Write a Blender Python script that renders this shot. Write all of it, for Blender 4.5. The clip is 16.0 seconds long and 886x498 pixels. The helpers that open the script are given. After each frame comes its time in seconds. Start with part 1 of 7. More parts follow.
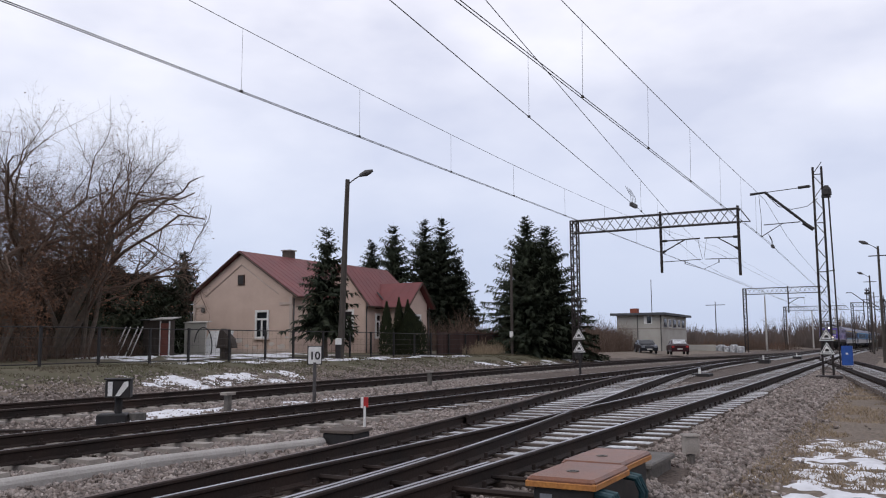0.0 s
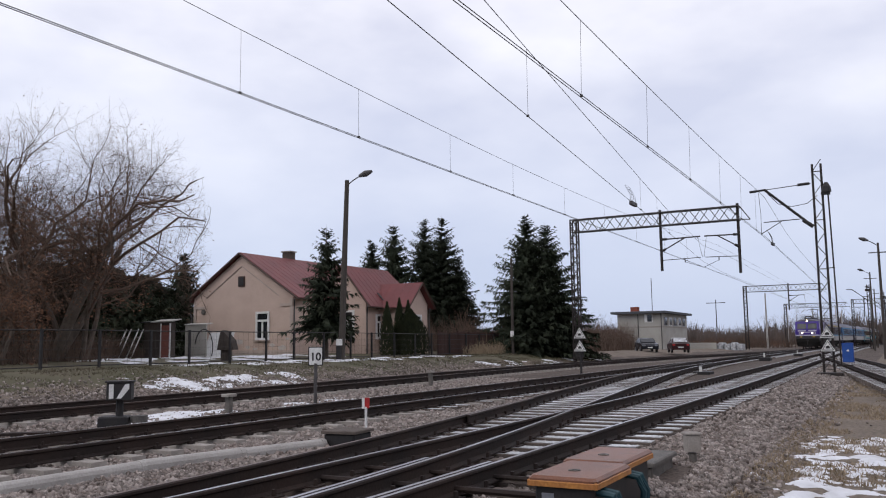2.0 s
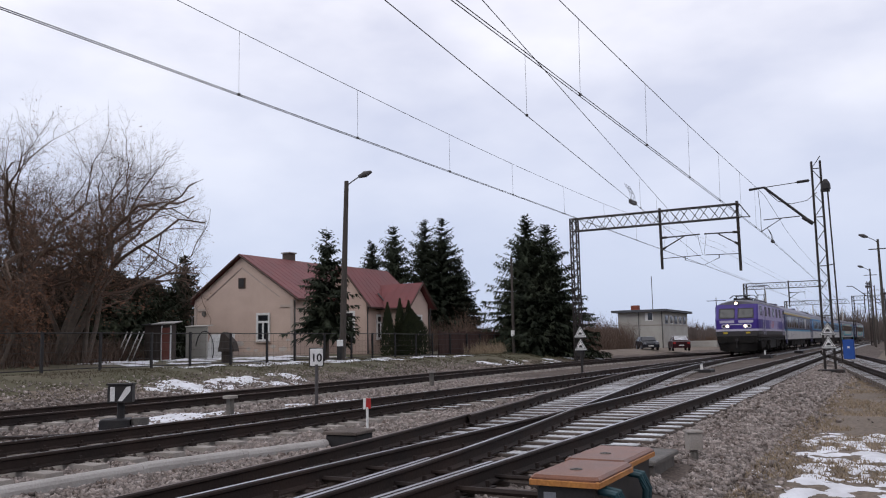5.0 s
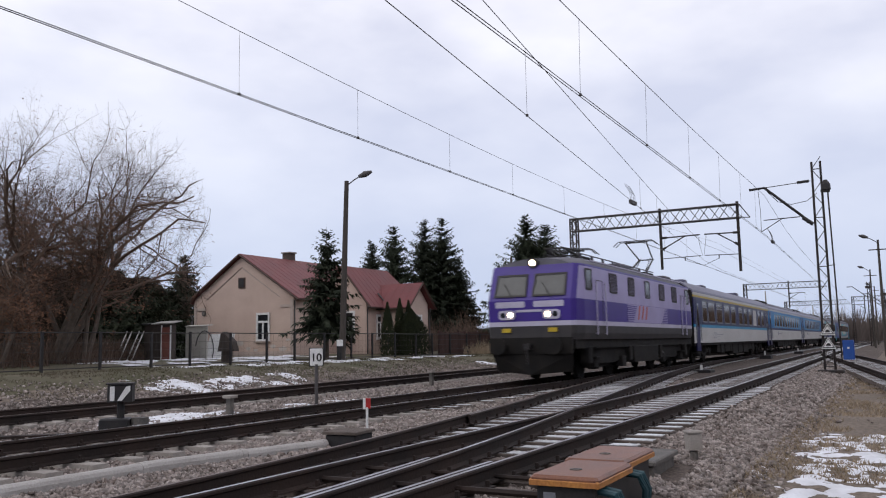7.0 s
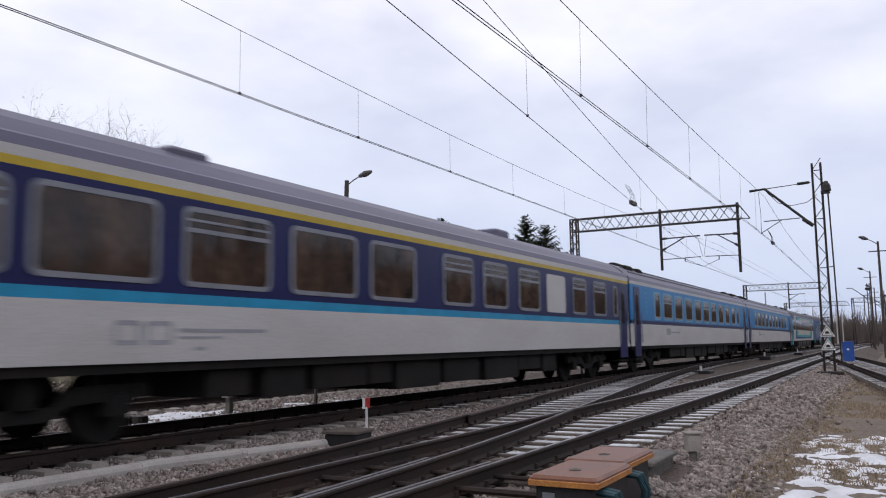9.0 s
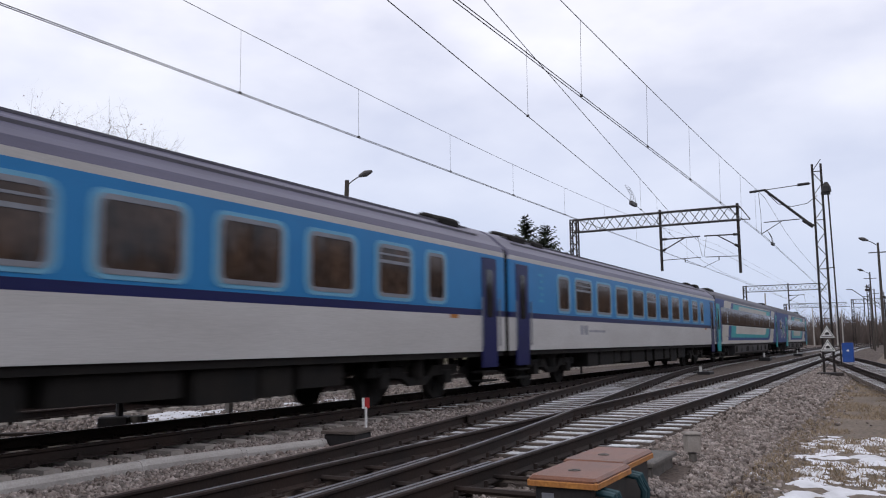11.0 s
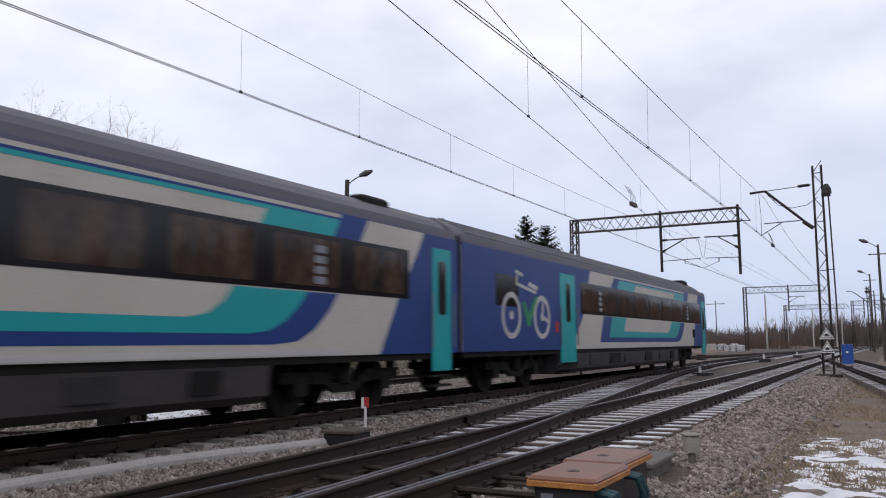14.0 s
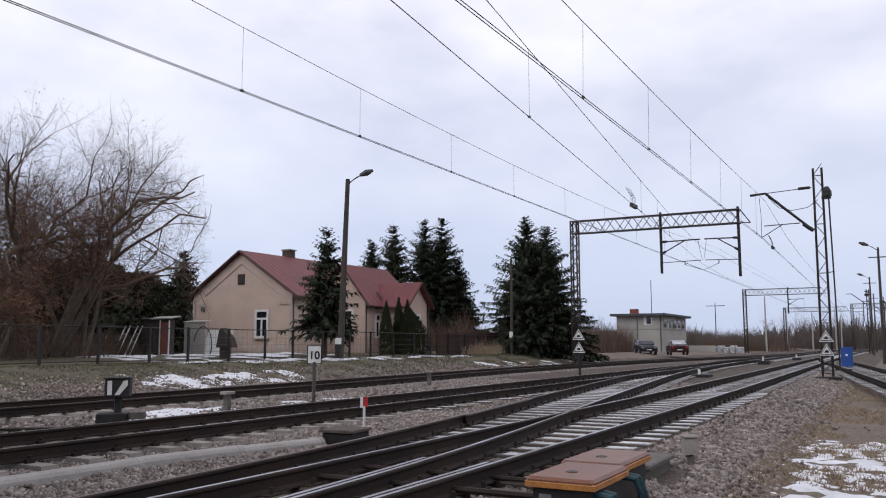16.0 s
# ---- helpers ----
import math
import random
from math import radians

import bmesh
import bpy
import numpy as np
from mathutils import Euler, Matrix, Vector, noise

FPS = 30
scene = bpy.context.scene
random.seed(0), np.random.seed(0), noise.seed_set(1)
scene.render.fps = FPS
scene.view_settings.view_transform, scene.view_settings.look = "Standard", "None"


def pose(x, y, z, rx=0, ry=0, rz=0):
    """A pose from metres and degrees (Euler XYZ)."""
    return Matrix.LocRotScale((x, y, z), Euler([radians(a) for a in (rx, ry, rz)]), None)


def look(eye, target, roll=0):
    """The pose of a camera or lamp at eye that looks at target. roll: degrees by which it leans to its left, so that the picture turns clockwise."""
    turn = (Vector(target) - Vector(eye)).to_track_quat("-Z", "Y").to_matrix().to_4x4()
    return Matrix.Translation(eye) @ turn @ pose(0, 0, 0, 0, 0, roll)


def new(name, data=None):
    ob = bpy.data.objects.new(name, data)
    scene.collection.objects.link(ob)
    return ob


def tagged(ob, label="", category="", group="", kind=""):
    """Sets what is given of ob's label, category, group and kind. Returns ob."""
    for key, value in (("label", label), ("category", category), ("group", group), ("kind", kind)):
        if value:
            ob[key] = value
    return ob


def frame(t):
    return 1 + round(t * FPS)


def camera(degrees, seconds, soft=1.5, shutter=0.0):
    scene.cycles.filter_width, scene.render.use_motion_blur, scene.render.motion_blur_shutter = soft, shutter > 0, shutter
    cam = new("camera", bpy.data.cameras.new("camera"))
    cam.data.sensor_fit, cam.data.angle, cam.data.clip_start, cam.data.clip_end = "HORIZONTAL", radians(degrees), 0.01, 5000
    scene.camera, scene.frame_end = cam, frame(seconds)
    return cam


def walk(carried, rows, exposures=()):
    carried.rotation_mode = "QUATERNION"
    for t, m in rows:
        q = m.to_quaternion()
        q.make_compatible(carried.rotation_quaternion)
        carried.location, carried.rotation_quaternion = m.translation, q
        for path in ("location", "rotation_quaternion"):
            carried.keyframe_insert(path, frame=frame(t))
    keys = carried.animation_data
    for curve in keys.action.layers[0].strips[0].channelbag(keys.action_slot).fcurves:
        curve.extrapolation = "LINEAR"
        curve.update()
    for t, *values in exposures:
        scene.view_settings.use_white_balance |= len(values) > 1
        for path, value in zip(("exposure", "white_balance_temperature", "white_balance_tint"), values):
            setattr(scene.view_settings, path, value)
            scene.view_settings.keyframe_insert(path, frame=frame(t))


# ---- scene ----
EYE = (0.0, 0.0, 1.158)
YAW, PITCH = 28.78, 6.60
cam = camera(56.7, 16.0, soft=1.1, shutter=0.32)


def stand(lean):
    """The tripod's pose; lean in degrees."""
    a, b = radians(YAW), radians(PITCH)
    aim = Vector((math.cos(a) * math.cos(b), math.sin(a) * math.cos(b), math.sin(b)))
    return look(EYE, Vector(EYE) + aim, -lean)


walk(cam, [(t, stand(0.163 + d)) for t, d in (
    (0, 0.08), (0.5, 0.08), (1, 0.19), (1.5, 0.34), (2, 0.52), (2.5, 0.65), (3, 0.81), (3.5, 0.89), (4, 0.96), (5, 0.98),
    (6, 0.96), (6.5, 0.94), (7, 0.90), (7.5, 0.81), (8, 0.76), (8.5, 0.72), (9, 0.69), (10, 0.6), (11.5, 0.5), (12, 0.48),
    (13, 0.42), (13.5, 0.36), (14, 0.29), (14.5, 0.18), (15, 0.08), (16, -0.11))],
     [(0, 0.17), (3.5, 0.16), (7, 0.17), (8, 0.24), (9, 0.22), (12.5, 0.2), (14.5, 0.21), (16, 0.2)])

# ---------------------------------------------------------------- light
world = bpy.data.worlds.new("overcast_sky")
scene.world = world
world.use_nodes = True
wn, wl = world.node_tree.nodes, world.node_tree.links
wn.clear()
SUN_ELEV, SUN_ROT = radians(28), radians(200)
sky = wn.new("ShaderNodeTexSky")
sky.sky_type = "NISHITA"
sky.sun_disc = False
sky.sun_elevation, sky.sun_rotation = SUN_ELEV, SUN_ROT
coord = wn.new("ShaderNodeTexCoord")
split = wn.new("ShaderNodeSeparateXYZ")
wl.new(coord.outputs["Generated"], split.inputs[0])
stretch = wn.new("ShaderNodeMapping")
stretch.inputs["Scale"].default_value = (1.0, 1.0, 2.2)
wl.new(coord.outputs["Generated"], stretch.inputs[0])
cloud = wn.new("ShaderNodeTexNoise")
cloud.inputs["Scale"].default_value = 3.0
cloud.inputs["Detail"].default_value = 5
cloud.inputs["Roughness"].default_value = 0.48
wl.new(stretch.outputs[0], cloud.inputs["Vector"])
ramp = wn.new("ShaderNodeValToRGB")
ramp.color_ramp.elements[0].position, ramp.color_ramp.elements[0].color = 0.36, (0.74, 0.755, 0.90, 1)
ramp.color_ramp.elements[1].position, ramp.color_ramp.elements[1].color = 0.61, (1.10, 1.085, 1.16, 1)
wl.new(cloud.outputs["Fac"], ramp.inputs[0])
# a thinner, bluer deck towards the horizon
low = wn.new("ShaderNodeMapRange")
low.inputs["From Min"].default_value, low.inputs["From Max"].default_value = 0.03, 0.40
low.inputs["To Min"].default_value, low.inputs["To Max"].default_value = 0.98, 0.0
wl.new(split.outputs[2], low.inputs[0])
blue = wn.new("ShaderNodeMix")
blue.data_type = "RGBA"
blue.inputs["B"].default_value = (0.55, 0.625, 0.83, 1)
wl.new(low.outputs[0], blue.inputs["Factor"])
wl.new(ramp.outputs[0], blue.inputs["A"])
glow = wn.new("ShaderNodeBackground")
wl.new(blue.outputs["Result"], glow.inputs[0])
glow.inputs[1].default_value = 0.98
clear = wn.new("ShaderNodeBackground")
wl.new(sky.outputs[0], clear.inputs[0])
clear.inputs[1].default_value = 0.06
both = wn.new("ShaderNodeMixShader")
both.inputs[0].default_value = 0.88
wl.new(clear.outputs[0], both.inputs[1])
wl.new(glow.outputs[0], both.inputs[2])
wout = wn.new("ShaderNodeOutputWorld")
wl.new(both.outputs[0], wout.inputs[0])

sun = new("sun", bpy.data.lights.new("sun", "SUN"))
sun.data.energy, sun.data.angle, sun.data.color = 0.5, radians(30), (1.0, 0.96, 0.9)
sun.matrix_world = look((0, 0, 50), (30, -14, 22))


# ---------------------------------------------------------------- materials
def mat(name, col, rough=0.7, metal=0.0, col2=None, scale=3.0, mix=0.5, bump=0.0, bscale=40.0, vary=0.0, fine=0.15, emit=None, stretch=None, spec=0.3):
    """Two colours mixed by noise at two scales, with relief; vary: lightness from piece to piece."""
    m = bpy.data.materials.new(name)
    m.use_nodes = True
    n, l = m.node_tree.nodes, m.node_tree.links
    b = n["Principled BSDF"]
    b.inputs["Roughness"].default_value, b.inputs["Metallic"].default_value = rough, metal
    b.inputs["Specular IOR Level"].default_value = spec
    if emit:
        b.inputs["Emission Color"].default_value = (*emit[:3], 1)
        b.inputs["Emission Strength"].default_value = emit[3]
    tc = n.new("ShaderNodeTexCoord")
    src = tc.outputs["Object"]
    if stretch:
        mp = n.new("ShaderNodeMapping")
        mp.inputs["Scale"].default_value = stretch
        l.new(src, mp.inputs[0])
        src = mp.outputs[0]
    big = n.new("ShaderNodeTexNoise")
    big.inputs["Scale"].default_value, big.inputs["Detail"].default_value = scale, 6
    l.new(src, big.inputs["Vector"])
    small = n.new("ShaderNodeTexNoise")
    small.inputs["Scale"].default_value, small.inputs["Detail"].default_value = bscale, 3
    l.new(src, small.inputs["Vector"])
    rp = n.new("ShaderNodeMapRange")
    rp.inputs["From Min"].default_value, rp.inputs["From Max"].default_value = 0.5 - 0.25 * mix - 0.05, 0.5 + 0.3 * (1 - mix) + 0.1
    l.new(big.outputs["Fac"], rp.inputs[0])
    mx = n.new("ShaderNodeMix")
    mx.data_type = "RGBA"
    mx.inputs["A"].default_value = (*col, 1)
    mx.inputs["B"].default_value = (*(col2 or [c * 0.75 for c in col]), 1)
    l.new(rp.outputs[0], mx.inputs["Factor"])
    out = mx.outputs["Result"]
    gr = n.new("ShaderNodeMapRange")
    gr.inputs["From Min"].default_value, gr.inputs["From Max"].default_value = 0.25, 0.75
    gr.inputs["To Min"].default_value, gr.inputs["To Max"].default_value = 1 - fine, 1 + fine
    l.new(small.outputs["Fac"], gr.inputs[0])
    light = gr.outputs[0]
    if vary:
        info, isl = n.new("ShaderNodeObjectInfo"), n.new("ShaderNodeNewGeometry")
        add = n.new("ShaderNodeMath")
        add.operation = "ADD"
        l.new(info.outputs["Random"], add.inputs[0])
        l.new(isl.outputs["Random Per Island"], add.inputs[1])
        vr = n.new("ShaderNodeMapRange")
        vr.inputs["From Max"].default_value = 2.0
        vr.inputs["To Min"].default_value, vr.inputs["To Max"].default_value = 1 - vary, 1 + vary
        l.new(add.outputs[0], vr.inputs[0])
        mul = n.new("ShaderNodeMath")
        mul.operation = "MULTIPLY"
        l.new(light, mul.inputs[0])
        l.new(vr.outputs[0], mul.inputs[1])
        light = mul.outputs[0]
    sc = n.new("ShaderNodeVectorMath")
    sc.operation = "SCALE"
    l.new(out, sc.inputs[0])
    l.new(light, sc.inputs["Scale"])
    l.new(sc.outputs[0], b.inputs["Base Color"])
    if bump:
        bp = n.new("ShaderNodeBump")
        bp.inputs["Strength"].default_value, bp.inputs["Distance"].default_value = min(1, bump), 0.02
        l.new(small.outputs["Fac"], bp.inputs["Height"])
        l.new(bp.outputs[0], b.inputs["Normal"])
    return m


STONE = mat("ballast_stone", (0.30, 0.262, 0.24), 0.9, col2=(0.085, 0.06, 0.049), scale=6.0, bump=0.4, bscale=60, vary=1.0)
BALLAST = mat("ballast_bed", (0.10, 0.078, 0.066), 0.95, col2=(0.055, 0.039, 0.031), scale=1.2, bump=1.0, bscale=22, fine=0.6)
GROUND = mat("trodden_ground", (0.17, 0.135, 0.108), 0.95, col2=(0.11, 0.088, 0.066), scale=0.7, bump=0.9, bscale=14, fine=0.4)
GRASS = mat("dry_grass", (0.36, 0.28, 0.195), 0.9, col2=(0.25, 0.19, 0.125), scale=0.5, vary=0.5)
GREEN = mat("short_turf", (0.06, 0.058, 0.03), 0.9, col2=(0.105, 0.085, 0.06), scale=0.4, vary=0.5)
SNOW = mat("old_snow", (0.72, 0.73, 0.77), 0.7, col2=(0.5, 0.5, 0.52), scale=2, bump=0.6, bscale=9, fine=0.08)
RUST = mat("rail_side", (0.019, 0.014, 0.0125), 0.75, col2=(0.036, 0.022, 0.017), scale=1.5, bump=0.3, bscale=30, spec=0.25)
STEEL = mat("worn_railhead", (0.42, 0.42, 0.45), 0.28, 0.9, col2=(0.24, 0.21, 0.2), scale=1.5, stretch=(0.2, 1, 1))
DULL = mat("dull_railhead", (0.16, 0.12, 0.105), 0.5, 0.5, col2=(0.10, 0.07, 0.06), scale=1.5)
CONC = mat("weathered_concrete", (0.30, 0.275, 0.25), 0.9, col2=(0.20, 0.175, 0.155), scale=3, bump=0.3, bscale=50, vary=0.2)
DUCT = mat("duct_concrete", (0.42, 0.40, 0.38), 0.9, col2=(0.28, 0.26, 0.24), scale=2, bump=0.3, bscale=50)
TIMBER = mat("tarred_timber", (0.075, 0.06, 0.052), 0.85, col2=(0.13, 0.105, 0.09), scale=3, bump=0.5, bscale=25, vary=0.3, stretch=(6, 1, 4))
FROST = mat("frosted_timber", (0.56, 0.575, 0.60), 0.8, col2=(0.13, 0.12, 0.115), scale=3.5, bump=0.4, bscale=30, vary=0.3, fine=0.3)
BLACK = mat("black_paint", (0.018, 0.018, 0.02), 0.55, col2=(0.035, 0.03, 0.028), scale=6)
WHITE = mat("white_paint", (0.74, 0.74, 0.73), 0.5, col2=(0.6, 0.59, 0.57), scale=6)
RED = mat("red_paint", (0.42, 0.03, 0.03), 0.5, col2=(0.3, 0.03, 0.03), scale=6)
ORANGE = mat("orange_rusty_lid", (0.20, 0.083, 0.048), 0.42, col2=(0.13, 0.066, 0.048), scale=4.5, bump=0.15, bscale=90, fine=0.25)
AMBER = mat("amber_lid_edge", (0.43, 0.19, 0.05), 0.55, col2=(0.30, 0.12, 0.045), scale=9, fine=0.25)
TEAL_HOSE = mat("teal_hose", (0.018, 0.058, 0.072), 0.5)
IRON = mat("grey_cast_iron", (0.085, 0.08, 0.076), 0.75, col2=(0.15, 0.135, 0.12), scale=5, bump=0.3)
MAST = mat("dark_mast_paint", (0.02, 0.018, 0.018), 0.65, col2=(0.04, 0.028, 0.024), scale=4)
GALV = mat("dull_galvanised", (0.10, 0.094, 0.095), 0.6, 0.2, col2=(0.06, 0.054, 0.052), scale=3)
WIRE = mat("catenary_wire", (0.09, 0.085, 0.085), 0.6, 0.3)
PLASTER = mat("peach_plaster", (0.56, 0.43, 0.36), 0.9, col2=(0.48, 0.36, 0.30), scale=0.9, bump=0.15, bscale=30)
PATCH = mat("bare_grey_plaster", (0.55, 0.50, 0.46), 0.9, col2=(0.44, 0.39, 0.35), scale=3)
# lighter than the roof between, so the ribs' relief is shown by colour
RIB = mat("lightened_roof_rib", (0.22, 0.215, 0.235), 0.55, col2=(0.15, 0.145, 0.16), scale=1.0, stretch=(0.4, 2, 2))
TRIM = mat("pale_plaster_trim", (0.48, 0.40, 0.35), 0.85, col2=(0.4, 0.32, 0.28), scale=2)
ROOF = mat("red_sheet_roof", (0.165, 0.045, 0.045), 0.55, col2=(0.115, 0.035, 0.036), scale=0.9, fine=0.25)
FASCIA = mat("brown_fascia", (0.085, 0.055, 0.045), 0.7)
GLASS = mat("dark_window_glass", (0.02, 0.022, 0.026), 0.06, spec=0.7)
BARK = mat("grey_bark", (0.135, 0.108, 0.088), 0.9, col2=(0.08, 0.064, 0.052), scale=5, bump=0.5)
TWIG = mat("brown_twigs", (0.095, 0.062, 0.047), 0.9, col2=(0.12, 0.085, 0.065), scale=2, vary=0.3)
DEADLEAF = mat("russet_leaves", (0.17, 0.082, 0.046), 0.85, col2=(0.10, 0.055, 0.037), scale=1, vary=0.4)
NEEDLE = mat("fir_needles", (0.026, 0.034, 0.022), 0.85, col2=(0.042, 0.048, 0.028), scale=1.2, vary=0.5, spec=0.2)
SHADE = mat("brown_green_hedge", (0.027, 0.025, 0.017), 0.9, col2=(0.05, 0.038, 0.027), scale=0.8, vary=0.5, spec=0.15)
THUJA = mat("thuja_green", (0.036, 0.042, 0.017), 0.8, col2=(0.022, 0.03, 0.014), scale=2, vary=0.4)
WOODS = mat("far_woods", (0.125, 0.098, 0.086), 0.95, col2=(0.085, 0.07, 0.064), scale=0.12, vary=0.35)
POLE = mat("tarred_pole", (0.05, 0.042, 0.037), 0.85, col2=(0.085, 0.073, 0.063), scale=4, stretch=(6, 6, 0.5))
SHEDWOOD = mat("dark_shed_boards", (0.045, 0.036, 0.032), 0.9, col2=(0.075, 0.06, 0.05), scale=3, stretch=(5, 5, 0.6))
REDDOOR = mat("faded_red_door", (0.24, 0.09, 0.07), 0.8)
GREYWALL = mat("grey_render", (0.40, 0.385, 0.35), 0.9, col2=(0.33, 0.31, 0.28), scale=0.6)
# rolling stock
LILAC = mat("lilac_paint", (0.345, 0.30, 0.50), 0.4, col2=(0.285, 0.245, 0.41), scale=1.2, fine=0.06)
PURPLE = mat("violet_paint", (0.050, 0.025, 0.225), 0.38, col2=(0.042, 0.021, 0.175), scale=1.2, fine=0.06)
PALE = mat("pale_stripe_paint", (0.48, 0.45, 0.56), 0.4, col2=(0.38, 0.35, 0.44), scale=1.2)
UNDER = mat("dusty_underframe", (0.010, 0.0095, 0.0095), 0.85, col2=(0.02, 0.017, 0.0145), scale=2, bump=0.3, spec=0.2)
LOCOGREY = mat("loco_dark_grey", (0.034, 0.032, 0.034), 0.6, col2=(0.055, 0.048, 0.046), scale=2, spec=0.3)
ROOFGREY = mat("grimy_roof", (0.095, 0.092, 0.115), 0.6, col2=(0.065, 0.062, 0.075), scale=1.0, stretch=(0.4, 2, 2))
COACHROOF = mat("violet_grey_roof", (0.115, 0.11, 0.165), 0.45, col2=(0.085, 0.08, 0.12), scale=0.8, stretch=(0.4, 2, 2))
NAVY = mat("navy_paint", (0.014, 0.017, 0.085), 0.35, col2=(0.012, 0.014, 0.068), scale=1, spec=0.2)
ROYAL = mat("royal_blue_paint", (0.012, 0.045, 0.20), 0.42, col2=(0.011, 0.038, 0.17), scale=1, fine=0.05)
AZURE = mat("azure_paint", (0.014, 0.185, 0.44), 0.4, col2=(0.012, 0.16, 0.39), scale=1, fine=0.05)
CYAN = mat("cyan_stripe_paint", (0.02, 0.27, 0.48), 0.35)
TEAL = mat("turquoise_paint", (0.012, 0.34, 0.36), 0.35, col2=(0.012, 0.29, 0.31), scale=1, fine=0.05)
CREAM = mat("light_grey_paint", (0.50, 0.49, 0.48), 0.45, col2=(0.42, 0.405, 0.39), scale=0.8, stretch=(0.5, 1, 2))
BEIGE = mat("warm_grey_paint", (0.50, 0.475, 0.425), 0.4, col2=(0.43, 0.405, 0.36), scale=0.8)
YELLOW = mat("yellow_stripe_paint", (0.50, 0.36, 0.03), 0.4)
BAND = mat("black_window_band", (0.014, 0.013, 0.015), 0.12, spec=0.3)
SEATS = mat("coach_window_glass", (0.022, 0.02, 0.02), 0.05, col2=(0.10, 0.062, 0.042), scale=1.3, mix=0.5, bscale=7, fine=0.5, stretch=(1.6, 1, 0.9), spec=0.28)
FRAME = mat("brushed_window_frame", (0.24, 0.25, 0.28), 0.45, 0.3)
LAMP = mat("lit_headlight", (0.5, 0.42, 0.3), 0.3, emit=(1.0, 0.76, 0.5, 7.0))
FADED = mat("faded_grey_lettering", (0.33, 0.33, 0.36), 0.5)
LOUVRE = mat("lilac_grey_louvre", (0.20, 0.185, 0.27), 0.55, col2=(0.13, 0.12, 0.16), scale=4)
RIM = mat("pale_blue_window_rim", (0.15, 0.38, 0.55), 0.4, col2=(0.11, 0.31, 0.47), scale=2)
GREENP = mat("green_paint", (0.02, 0.25, 0.09), 0.4)


